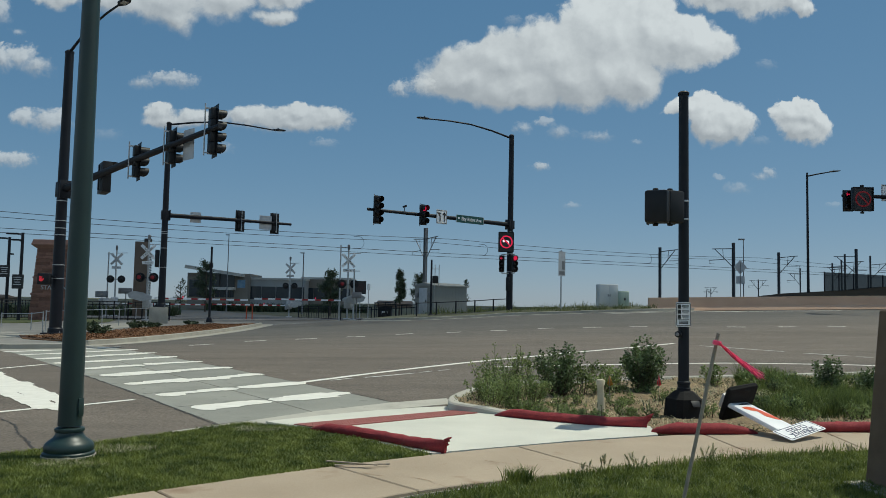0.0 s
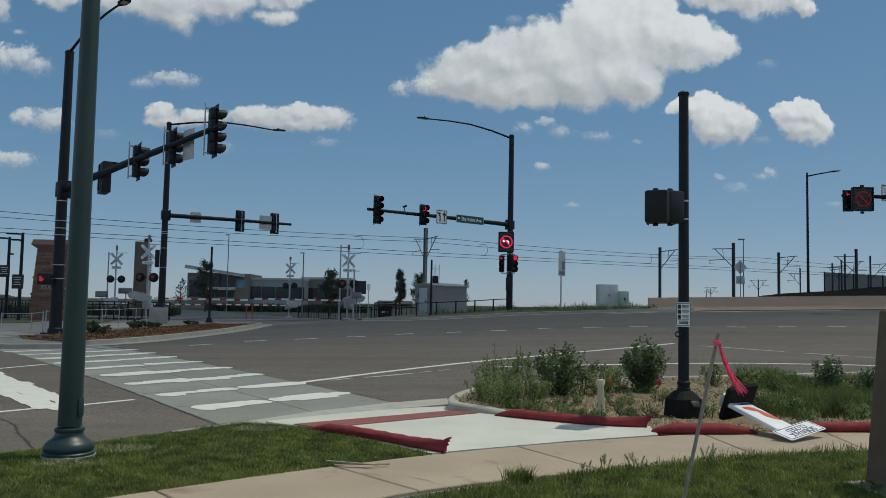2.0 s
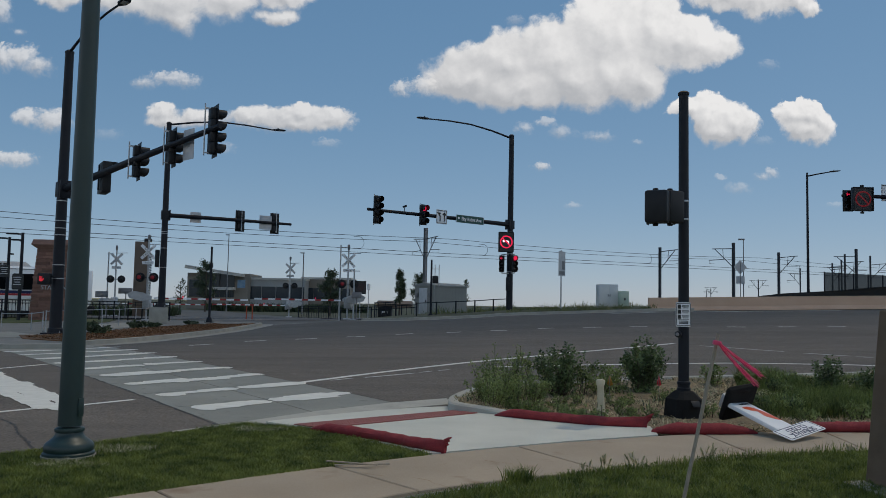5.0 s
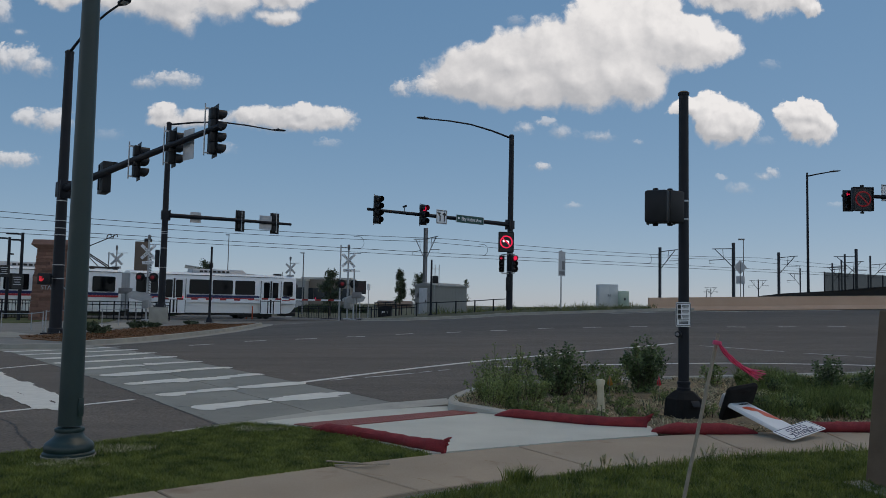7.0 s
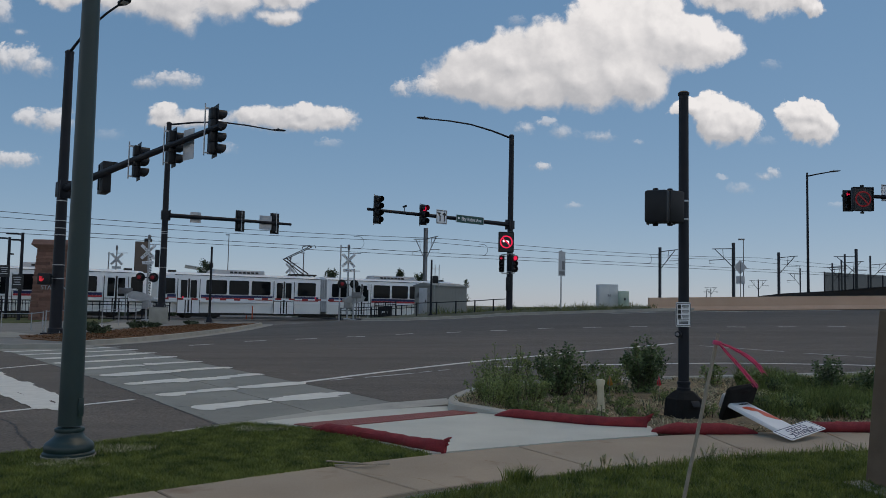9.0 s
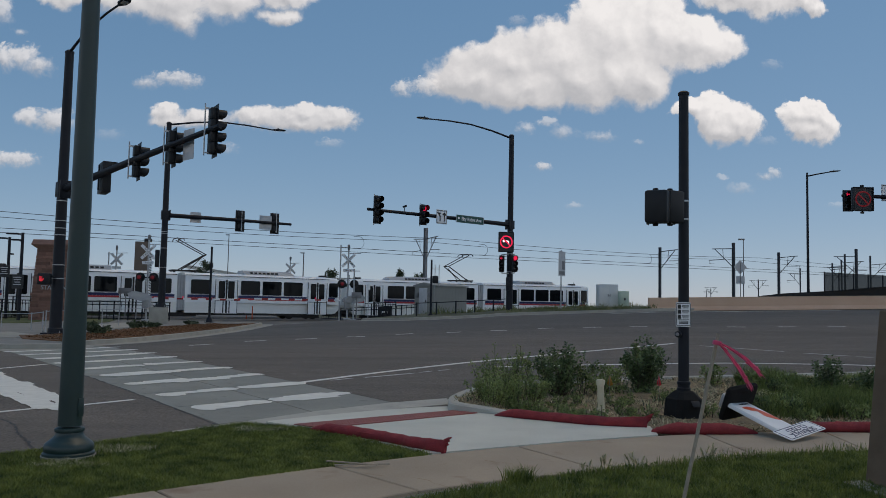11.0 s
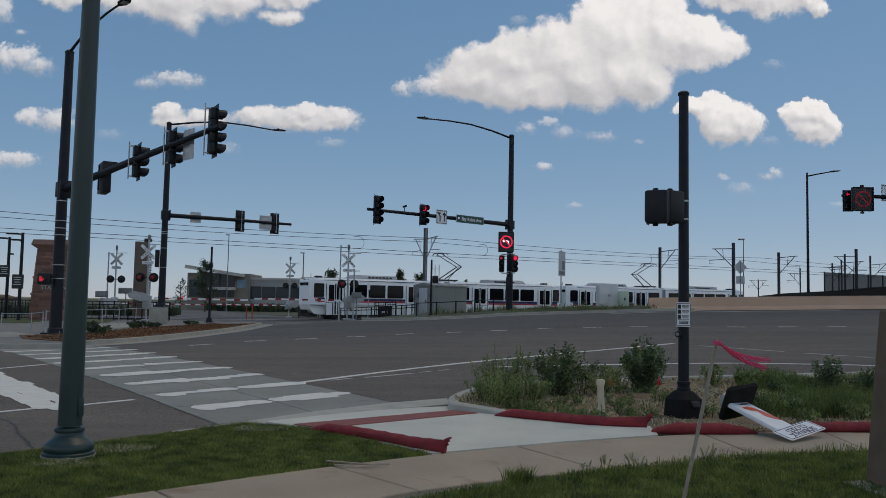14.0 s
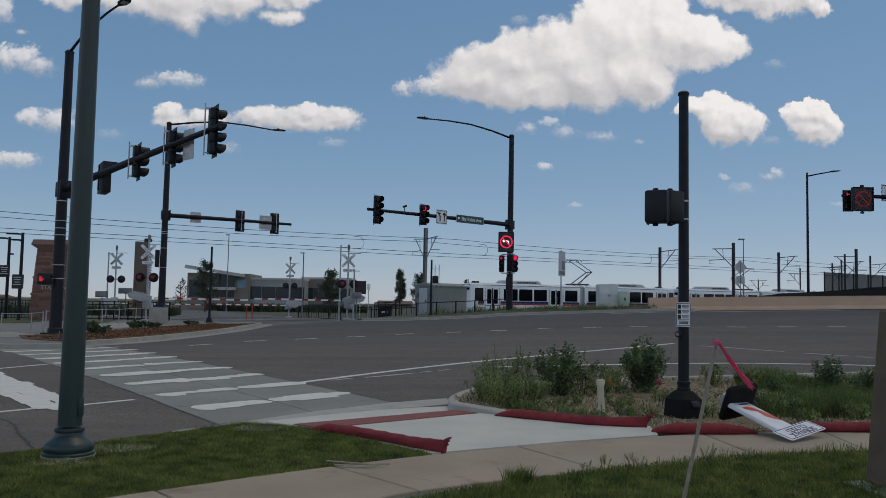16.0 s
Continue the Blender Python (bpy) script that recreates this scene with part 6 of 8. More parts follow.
# ---- level crossing ----
def crossing_signal(m, label, height, lit, lettered=True, gate=None, arm_z=1.22, strip=False):
    """Crossing mast with crossbuck, flashing lamps and gate drive; front towards -y. gate: (reach, turn about z)."""
    s = thing("crossing_signal", m, label, "crossing signal", "crossing signals")
    bm = bmesh.new()
    rod(bm, (0, 0, 0), (0, 0, height), 0.065, 0.055, 14)
    box(bm, (0.45, 0.45, 0.12), (0, 0, 0.06), None, 0.02)
    mast = part("mast", bm, GALV, s, "silver-grey mast")
    bm = bmesh.new()
    lathe(bm, [(0.07, height - 0.02), (0.09, height + 0.03), (0.075, height + 0.1), (0.1, height + 0.14), (0.085, height + 0.3), (0.04, height + 0.34)], 14)
    part("bell", bm, DULL_STEEL, mast)
    zc = height - 0.75
    for q, txt in ((45, "CROSSING"), (-45, "RAILROAD")):
        bm = bmesh.new()
        box(bm, (1.22, 0.012, 0.19), (0, -0.09 - (0.014 if q > 0 else 0), zc), (0, q, 0), 0.003)
        b = part("crossbuck_board", bm, SIGN_WHITE if lettered else SIGN_BACK, s, "white crossbuck board")
        if lettered:
            t = lettering(txt, 0.17, b, (0, 0, 0), SIGN_BLACK, (90, 0, 0))
            t.matrix_basis = Matrix.Translation((0, -0.1 - (0.014 if q > 0 else 0), zc)) @ Euler((0, radians(q), 0)).to_matrix().to_4x4() @ pose(0, 0, 0, 90, 0, 0)
    bm = bmesh.new()
    box(bm, (0.72, 0.01, 0.2), (0, -0.09, zc - 0.68))
    b = part("track_plate", bm, SIGN_WHITE if lettered else SIGN_BACK, s)
    if lettered:
        lettering("TRACKS", 0.14, b, (0, -0.097, zc - 0.68), SIGN_BLACK)
    bm = bmesh.new()
    rod(bm, (0, 0, height - 0.28), (0.85 if lettered else -0.85, 0, height - 0.24), 0.028, 0.022, 8)
    part("cable_arm", bm, GALV, mast)
    zl = height - 2.35
    if strip:
        bm = bmesh.new()
        box(bm, (0.13, 0.012, 2.3), (0.16, -0.03, zl + 0.05), None, 0.003)
        band = part("reflector_strip", bm, SIGN_WHITE, mast, "white strip with black diagonal bars")
        bm = bmesh.new()
        for k in range(14):
            box(bm, (0.13, 0.004, 0.055), (0.16, -0.039, zl - 0.98 + k * 0.16), (0, 28, 0))
        part("bars", bm, SIGN_BLACK, band)
    bm = bmesh.new()
    rod(bm, (-0.42, 0, zl), (0.42, 0, zl), 0.035, 0.035, 10)
    part("lamp_bar", bm, HOUSING, s)
    for k, x in enumerate((-0.42, 0.42)):
        bm = bmesh.new()
        lathe(bm, [(0.3, 0.0), (0.3, 0.01), (0.12, 0.03), (0.11, 0.16)], 24)
        rim = lathe(bm, [(0.17, -0.22), (0.175, -0.22), (0.175, 0.0), (0.17, 0.0)], 24)
        bmesh.ops.transform(bm, matrix=Matrix.Translation((x, -0.12, zl)) @ Euler((radians(-90), 0, 0)).to_matrix().to_4x4(), verts=bm.verts[:])
        lamp = part("flasher", bm, HOUSING, s)
        bm = bmesh.new()
        lathe(bm, [(0.125, 0.0), (0.125, 0.015), (0.09, 0.035)], 20)
        bmesh.ops.transform(bm, matrix=Matrix.Translation((x, -0.35, zl)) @ Euler((radians(90), 0, 0)).to_matrix().to_4x4(), verts=bm.verts[:])
        part("lens", bm, LENS_FLASH if lit in (k, 2) and k < 2 else LENS_DARK, lamp, "dimly lit red lens" if lit in (k, 2) else "")
    bm = bmesh.new()
    box(bm, (0.42, 0.5, 0.75), (0, 0.05, 1.15), None, 0.04)
    box(bm, (0.2, 0.3, 0.4), (0.25, 0.05, 0.9), None, 0.04)
    part("gate_drive", bm, GALV, s, "grey gate drive box")
    if gate:
        reach, turn = gate
        d = Vector((math.cos(radians(turn)), math.sin(radians(turn)), 0))
        bm = bmesh.new()
        n = max(4, int(reach / 0.42))
        for half, mt in ((0, "white"), (1, "red")):
            bm = bmesh.new()
            for k in range(half, n, 2):
                c = d * (0.5 + (k + 0.5) * reach / n)
                box(bm, (reach / n * (1.1 if half == 0 else 0.9), 0.03, 0.11), (c.x, c.y - 0.2, arm_z), (0, 0, turn))
            a = part("gate_arm", bm, SIGN_WHITE if half == 0 else GATE_RED, s, "%s bands of the lowered gate arm" % mt, False)
        for k in range(2):
            bm = bmesh.new()
            c = d * (0.5 + reach * (0.3 + 0.33 * k))
            lathe(bm, [(0.03, 0), (0.036, 0.02), (0.036, 0.08), (0.02, 0.1)], 10, (c.x, c.y - 0.2, arm_z + 0.06))
            part("gate_lamp", bm, LENS_RED if k != 1 else LENS_DIM, a, "small red gate lamp")
        bm = bmesh.new()
        u = Matrix.Rotation(radians(turn), 4, "Z")
        for y, reach_back in ((-0.3, 1.0), (0.34, 1.15)):
            side = [(0.3, 0.1), (-0.25, 0.34), (-reach_back * 0.75, 0.42), (-reach_back, 0.26), (-reach_back * 0.9, -0.02), (-0.35, -0.2), (0.25, -0.1)]
            lo = [bm.verts.new(u @ Vector((x, y - 0.05, arm_z + z))) for x, z in side]
            hi = [bm.verts.new(u @ Vector((x, y + 0.05, arm_z + z))) for x, z in side]
            for k in range(len(side)):
                bm.faces.new((lo[k], lo[(k + 1) % len(side)], hi[(k + 1) % len(side)], hi[k]))
            bm.faces.new(lo[::-1])
            bm.faces.new(hi)
        part("counterweight", bm, GALV, s, "grey counterweight arm")
    return s


GATE_RED = mat("gate_red", (0.28, 0.015, 0.015), (0.4, 0.03, 0.03), 4, 60, 0.5, 0, 0.0)


def stand(x, y, up=0.0):
    return land(x, y) + up


X1, Y1 = -18.409, 51.0
X2, Y2 = -6.419, 55.5
gx, gy = X2 - X1, Y2 - Y1
glen, gturn = math.hypot(gx, gy), math.degrees(math.atan2(gy, gx))
crossing_signal(pose(X1, Y1, 0.14), "crossbuck crossing signal with lowered gate arm by the path", 5.19 - 0.14, 2, True, (glen * 0.5 - 0.7, gturn), 1.42, True)
z2 = stand(X2, Y2, 0.1)
crossing_signal(pose(X2, Y2, z2, 0, 0, 14), "crossbuck crossing signal with lowered gate arm by the fence", 5.135 - z2, 0, True, (glen * 0.5 - 0.7, gturn + 180 - 14), 1.66 - z2)
X3, Y3 = -26.018, 65.0
X4, Y4 = -14.012, 75.0
gx2, gy2 = X4 - X3, Y4 - Y3
gl2, gt2 = math.hypot(gx2, gy2), math.degrees(math.atan2(gy2, gx2))
crossing_signal(pose(X3, Y3, stand(X3, Y3), 0, 0, 180 + 8), "crossing signal beyond the tracks seen from behind", 5.382 - stand(X3, Y3), 1, False, (gl2 * 0.45, gt2 - 188), 1.05)
crossing_signal(pose(X4, Y4, stand(X4, Y4), 0, 0, 180 - 8), "crossing signal on the far side of the street", 5.313 - stand(X4, Y4), 5, False, (gl2 * 0.45, gt2 + 8), 1.1)
# spare masts beside the crossing signals
for (x, y), top, lab in (((-7.143, 57.0), 5.538, "thin grey mast with a short bracket"), ((-27.045, 66.0), 5.245, "thin grey mast beside the far crossing signal"), ((-5.922, 54.8), 3.803, "short grey mast carrying the electronic sign")):
    bm = bmesh.new()
    h = top - stand(x, y)
    rod(bm, (0, 0, 0), (0, 0, h), 0.06, 0.05, 12)
    box(bm, (0.5, 0.05, 0.05), (0.15, 0, h - 0.15))
    box(bm, (0.35, 0.35, 0.1), (0, 0, 0.05), None, 0.02)
    solid("mast", bm, GALV, pose(x, y, stand(x, y)), lab, "mast", "masts")
mid_sign = blank_out(pose(-7.603, 76.0, 2.97, 0, 0, 10), 1.05, 1.2, "dark electronic sign with a faint red symbol by the crossing")
no_turn_message(mid_sign, 0.7, LENS_DIM, LENS_DIM)
bm = bmesh.new()
rod(bm, (0, 0.2, stand(-7.603, 76.0) - 2.97), (0, 0.2, 0.3), 0.05, 0.05, 10)
part("post", bm, GALV, mid_sign)
for (x, y, z), (w, h), lab in (((-5.702, 54.5, 2.022), (0.65, 0.4), "grey sign panel under the electronic sign"), ((-19.953, 51.5, 1.986), (0.85, 0.36), "grey metal panel beside the crossing signal"), ((-27.473, 66, 1.811), (1.0, 0.5), "grey cabinet panel beyond the tracks")):
    bm = bmesh.new()
    box(bm, (w, 0.15, h), (0, 0, 0), None, 0.02)
    rod(bm, (0, 0.1, -z + stand(x, y)), (0, 0.1, 0), 0.035, 0.035, 8)
    solid("relay_cabinet", bm, DULL_STEEL, pose(x, y, z), lab, "relay cabinet", "relay cabinets")
x, y, z = (-4.862, 54, 2.593)
s = flat_sign("small_sign", pose(x, y, z, 0, 0, 12), 0.2, 0.4, "small white sign on a thin post by the fence", "sign", SIGN_WHITE, SIGN_BACK)
bm = bmesh.new()
rod(bm, (0, 0.03, stand(x, y) - z), (0, 0.03, 0.15), 0.025, 0.025, 8)
part("post", bm, GALV, s)


def fence_run(pts, height, label, pickets=0.14, material=None, mid=True, name="fence", thick=1.0):
    """Metal railing through plan points: a post at each point, rails and pickets between."""
    material = material or BLACK_METAL
    f = thing(name, Matrix(), label, "fence" if material is BLACK_METAL else "handrail", "railings")
    base = [(x, y, stand(x, y) if z is None else z) for x, y, z in pts]
    for x, y, z in base:
        bm = bmesh.new()
        rod(bm, (x, y, z - 0.05), (x, y, z + height + 0.04), 0.042 * thick, 0.042 * thick, 8)
        part("post", bm, material, f)
    for (x0, y0, z0), (x1, y1, z1) in zip(base, base[1:]):
        for h in ((height, height - 0.18, 0.12) if pickets else (height, height * 0.5) if mid else (height,)):
            bm = bmesh.new()
            pipe(bm, [(x0, y0, z0 + h), (x1, y1, z1 + h)], 0.028 * thick, 6)
            part("rail", bm, material, f)
        if pickets:
            n = int(math.hypot(x1 - x0, y1 - y0) / pickets)
            bm = bmesh.new()
            for k in range(1, n):
                t = k / n
                x, y, z = x0 + (x1 - x0) * t, y0 + (y1 - y0) * t, z0 + (z1 - z0) * t
                box(bm, (0.024, 0.024, height - 0.1), (x, y, z + height * 0.5 + 0.03))
            tagged(part("picket_panel", bm, material, f, "", False), "", "", "", "stuff")
    return f


def line_points(a, b, n, z=None):
    return [(a[0] + (b[0] - a[0]) * k / n, a[1] + (b[1] - a[1]) * k / n, z) for k in range(n + 1)]


fence_run(line_points((-6.963, 56.5), (-1.755, 57.0), 5), 0.95, "black metal picket fence by the crossing", 0.3)
fence_run(line_points((-1.384, 45.0), (4.045, 47.5), 5), 0.9, "black wire fence along the verge", 0.0, None, False)
fence_run(line_points((-4.788, 58.5), (-3.3, 58.6), 2), 1.35, "taller black gate railing by the crossing", 0.12)
fence_run(line_points((-21.799, 50.0), (-17.421, 52.4), 6, 0.14), 1.15, "black metal railing along the station path", 0.3)
fence_run(line_points((-27.296, 47.0), (-24.631, 49.6), 4, 0.14), 1.15, "black metal railing beside the platform", 0.16)
fence_run(line_points((-12.249, 70.0), (-8.396, 67.0), 4), 1.1, "black railing beyond the street", 0.2)
fence_run([(-19.77, 36.82, -0.06), (-16.6, 33.17, 0.04), (-15.71, 32.3, 0.12)], 0.78, "galvanised steel handrail beside the path", 0.0, GALV, False, "handrail", 0.55)
fence_run([(-15.5, 32.1, 0.14), (-16.673, 40.235, 0.14), (-16.04, 40.73, 0.16), (-17.18, 46.03, 0.16), (-17.15, 49.118, 0.16)], 0.8, "galvanised steel handrail up the ramp", 0.0, GALV, False, "handrail", 0.55)
# black bin box, orange delineators
bm = bmesh.new()
box(bm, (1.0, 0.6, 1.08), (0, 0, 0.54), None, 0.05)
box(bm, (1.06, 0.66, 0.08), (0, 0, 1.08), None, 0.02)
solid("equipment_box", bm, HOUSING, pose(-4.136, 59.5, stand(-4.136, 59.5)), "low black equipment box by the fence", "equipment box")
bm = bmesh.new()
box(bm, (0.42, 0.012, 0.15), (0, 0, 0), None, 0.003)
solid("label_plate", bm, SIGN_WHITE, pose(-4.136, 59.19, stand(-4.136, 59.5) + 0.72), "white label plate on the black box", "label")
for x0 in (-14.43, -13.998):
    s = thing("delineator", pose(x0, 60.5, stand(x0, 60.5, 0.03)), "orange plastic delineator post on the street", "delineator", "delineators")
    bm = bmesh.new()
    rod(bm, (0, 0, 0.05), (0, 0, 1.05), 0.045, 0.04, 12)
    part("tube", bm, DELINEATOR, s)
    bm = bmesh.new()
    lathe(bm, [(0.2, 0), (0.2, 0.03), (0.07, 0.07)], 14)
    part("base", bm, RUBBER, s)

# slim dark post on the island
ix, iy = (-13.834, 48.77)
s = thing("island_post", pose(ix, iy, 0.18), "slim black post with a square base on the island", "post")
bm = bmesh.new()
rod(bm, (0, 0, 0.1), (0, 0, 4.519), 0.075, 0.06, 14)
part("shaft", bm, BLACK_METAL, s)
bm = bmesh.new()
prism(bm, [(-0.22, -0.22), (0.22, -0.22), (0.22, 0.22), (-0.22, 0.22)], 0, 0.05)
lathe(bm, [(0.2, 0.05), (0.15, 0.25), (0.08, 0.33)], 10)
part("base", bm, BLACK_METAL, s)
bm = bmesh.new()
box(bm, (0.2, 0.16, 0.3), (0, 0, 3.4), None, 0.02)
part("button_box", bm, HOUSING, s)

# ---- station entrance ----
SX0, SX1, SY = -23.969, -21.3, 48.0
sx, sw2 = (SX0 + SX1) / 2, (SX1 - SX0) / 2
pylon = thing("station_pylon", pose(sx, SY, 0.14), "tapered red sandstone station pylon with raised letters", "sign pylon")
PH = 4.338
bm = bmesh.new()
prism_rings = []
for w, dpt, z in ((sw2 - 0.05, 0.5, 0.0), (sw2 - 0.33, 0.42, PH)):
    prism_rings.append([bm.verts.new((x * w, y * dpt, z)) for x, y in ((1, -1), (1, 1), (-1, 1), (-1, -1))])
for k in range(4):
    bm.faces.new((prism_rings[0][k], prism_rings[0][(k + 1) % 4], prism_rings[1][(k + 1) % 4], prism_rings[1][k]))
bm.faces.new(prism_rings[0])
bm.faces.new(prism_rings[1])
part("core", bm, STONE_CAP, pylon, "", False)
rngp = random.Random(8)
rows_n = 23
for j in range(rows_n):
    z0, z1 = PH * j / rows_n, PH * (j + 1) / rows_n
    w = sw2 - 0.3 * (j + 0.5) / rows_n
    x = -w
    while x < w - 0.05:
        ln = min(rngp.uniform(0.35, 1.15), w - x)
        bm = bmesh.new()
        box(bm, (ln - 0.015, 0.1 + rngp.uniform(-0.012, 0.012), z1 - z0 - 0.015), (x + ln / 2, -0.5 + 0.08 * j / rows_n, (z0 + z1) / 2), None, 0.012)
        part("stone", bm, STONE, pylon, "", False)
        x += ln
for z, e, h in ((PH * 0.34, 0.06, 0.1), (2.45, 0.05, 0.09)):
    bm = bmesh.new()
    w = sw2 - 0.33 * z / PH + 0.02
    box(bm, ((w + e) * 2, (0.46 + e) * 2, h), (0, 0, z + h / 2), None, 0.02)
    part("band", bm, STONE_CAP, pylon, "smooth sandstone band")
# flaring cap, widest below its top edge
bm = bmesh.new()
prism_rings = []
for e, z in ((-0.28, PH - 0.16), (-0.03, PH + 0.06), (-0.12, PH + 0.36)):
    w, dpt = sw2 + e, 0.75 + e
    prism_rings.append([bm.verts.new((x * w, y * dpt, z)) for x, y in ((1, -1), (1, 1), (-1, 1), (-1, -1))])
for a, b in zip(prism_rings, prism_rings[1:]):
    for k in range(4):
        bm.faces.new((a[k], a[(k + 1) % 4], b[(k + 1) % 4], b[k]))
bm.faces.new(prism_rings[0])
bm.faces.new(prism_rings[-1])
bmesh.ops.bevel(bm, geom=bm.edges[:], offset=0.015, segments=1, affect="EDGES", profile=0.5)
part("cap", bm, STONE_CAP, pylon, "flared sandstone cap", False)
lettering("STATION", 0.36, pylon, (0.1, -0.6, 1.9), SIGN_BACK, (90, 0, 0), 0.02)
for (x, y), top, lab, arms in (((-23.763, 46.0), 5.099, "black station lamp post with two short arms", ((-0.75, 0.0), (-0.5, -0.35))), ((-26.089, 49.0), 5.045, "black station lamp post with short arms", ((-0.55, 0.0), (0.2, -0.95)))):
    s = thing("station_lamp", pose(x, y, 0.14), lab, "lamp post", "station lamps")
    h = top - 0.14
    bm = bmesh.new()
    rod(bm, (0, 0, 0), (0, 0, h), 0.1, 0.08, 14)
    part("pole", bm, BLACK_METAL, s)
    for a, dz in arms:
        bm = bmesh.new()
        rod(bm, (0, 0, h - 0.15 + dz), (a * 0.4, 0, h - 0.08 + dz), 0.03, 0.03, 8)
        box(bm, (abs(a) * 0.9, 0.3, 0.09), (a * 0.75, 0, h - 0.06 + dz), None, 0.03)
        part("lamp_head", bm, BLACK_METAL, s)
for (x, y, z), w, h, lab in (((-23.848, 45.8, 2.332), 0.66, 0.8, "black information board with white lines on a lamp post"), ((-26.222, 48.8, 2.995), 0.62, 0.72, "black information board with white lines on a post")):
    s = flat_sign("info_board", pose(x, y + 0.08, z), w, h, lab, "information board", SIGN_BLACK, SIGN_BLACK)
    bm = bmesh.new()
    for k in range(4):
        box(bm, (w * (0.7 - 0.12 * (k % 3)), 0.002, 0.045), (-0.03, -0.009, h * 0.3 - k * h * 0.17))
    part("text_block", bm, SIGN_BACK, s)
# brown pylon beyond the tracks, with a dark lattice edge
s = thing("platform_pylon", pose(-24.264, 66.0, stand(-24, 66)), "tall brown panel pylon on the far platform", "pylon")
ph = 6.127 - stand(-24, 66)
bm = bmesh.new()
box(bm, (1.05, 0.35, ph), (-0.12, 0, ph / 2), None, 0.02)
part("panel", bm, BROWN_PANEL, s)
bm = bmesh.new()
for k in range(16):
    box(bm, (0.16, 0.25, 0.14), (0.5, 0, 0.3 + k * (ph - 0.5) / 16), (0, 25, 0))
part("lattice", bm, HOUSING, s)
bm = bmesh.new()
box(bm, (0.55, 0.3, 0.28), (0.35, 0, ph + 0.12), None, 0.03)
part("cap", bm, HOUSING, s)
# platform wall far left
bm = bmesh.new()
box(bm, (26.0, 0.4, 1.1), (0, 0, 0.55), None, 0.03)
solid("platform_wall", bm, BARK, pose(-52.0, 41.0, 0.1, 0, 0, 30), "low brown platform wall beside the path", "wall", "", "structure")

# ---- beyond the tracks ----
BX0, BY0 = -37.01, 135.0
K = 135.0 / 1444.0
bz = stand(BX0, BY0)
hall = thing("glazed_building", pose(BX0, BY0, bz, 0, 0, 0), "low grey building with a glazed entrance under a sloping roof", "building")


def bpx(x):
    return (x - 385) * K


def bpz(y, x=385):
    return 1.5 - (y - (534 + (x - 385) * 0.02)) * K - bz


bm = bmesh.new()
box(bm, (bpx(440) - bpx(330), 9.0, bpz(486)), ((bpx(440) + bpx(330)) / 2, 4.5, bpz(486) / 2))
part("hall_wall", bm, STUCCO, hall, "", False)
bm = bmesh.new()
r = [bm.verts.new(c) for c in ((bpx(332), -2.4, bpz(479)), (bpx(431), -2.4, bpz(492)), (bpx(431), 10, bpz(492)), (bpx(332), 10, bpz(479)), (bpx(333), -2.4, bpz(473)), (bpx(432), -2.4, bpz(487)), (bpx(432), 10, bpz(487)), (bpx(333), 10, bpz(473)))]
for q in ((0, 1, 2, 3), (4, 5, 6, 7), (0, 1, 5, 4), (1, 2, 6, 5), (2, 3, 7, 6), (3, 0, 4, 7)):
    bm.faces.new([r[k] for k in q])
part("roof", bm, ROOF_METAL, hall, "", False)
for x0, x1, y0, y1 in ((375, 387.6, 486, 511), (388, 400.6, 487.5, 511), (401, 414, 489, 511), (380, 388, 516, 528), (389, 397, 516, 528), (398, 405, 516, 528), (406, 413, 516, 528), (354, 374, 484, 511), (352, 378, 514, 529), (334, 352, 498, 528)):
    bm = bmesh.new()
    box(bm, (bpx(x1) - bpx(x0), 0.12, (y1 - y0) * K), ((bpx(x0) + bpx(x1)) / 2, -0.05, (bpz(y0) + bpz(y1)) / 2))
    part("window", bm, GLASS_FACADE, hall)
bm = bmesh.new()
box(bm, (bpx(416) - bpx(372), 1.6, 0.45), ((bpx(416) + bpx(372)) / 2, -0.8, bpz(513)))
part("canopy", bm, ROOF_METAL, hall)
bm = bmesh.new()
box(bm, (1.25, 0.15, 1.3), (bpx(426), -0.1, bpz(504)))
part("blue_banner", bm, BLUE_SIGN, hall, "blue banner sign")
bm = bmesh.new()
box(bm, (bpx(436) - bpx(415), 1.0, bpz(490)), ((bpx(436) + bpx(415)) / 2, 0.46, bpz(490) / 2), None, 0.03)
part("stone_pier", bm, STUCCO, hall, "tan stone pier")
for x in (364.0, 387.8, 400.8):
    bm = bmesh.new()
    box(bm, (0.14, 0.2, (511 - 486) * K), (bpx(x), -0.1, bpz(499)))
    part("mullion", bm, HOUSING, hall)
for x0, x1, yt, dep, m in ((434, 536, 494, 1.0, FACADE), (524, 612, 490, 5.0, STUCCO), (326, 333, 494, 2.0, STUCCO)):
    bm = bmesh.new()
    box(bm, (bpx(x1) - bpx(x0), 8.0, bpz(yt)), ((bpx(x0) + bpx(x1)) / 2, 4 + dep, bpz(yt) / 2))
    w = part("wing", bm, m, hall, "", False)
    bm = bmesh.new()
    box(bm, (bpx(x1) - bpx(x0) + 0.4, 8.4, 0.35), ((bpx(x0) + bpx(x1)) / 2, 4 + dep, bpz(yt)))
    part("fascia", bm, ROOF_METAL, w)
    n = max(2, int((x1 - x0) / 22))
    for k in range(n):
        bm = bmesh.new()
        cx = bpx(x0 + (x1 - x0) * (k + 0.5) / n)
        box(bm, ((bpx(x1) - bpx(x0)) / n * 0.95, 0.1, 2.1), (cx, dep - 0.04, bpz(519)))
        part("window", bm, GLASS_FACADE, w)
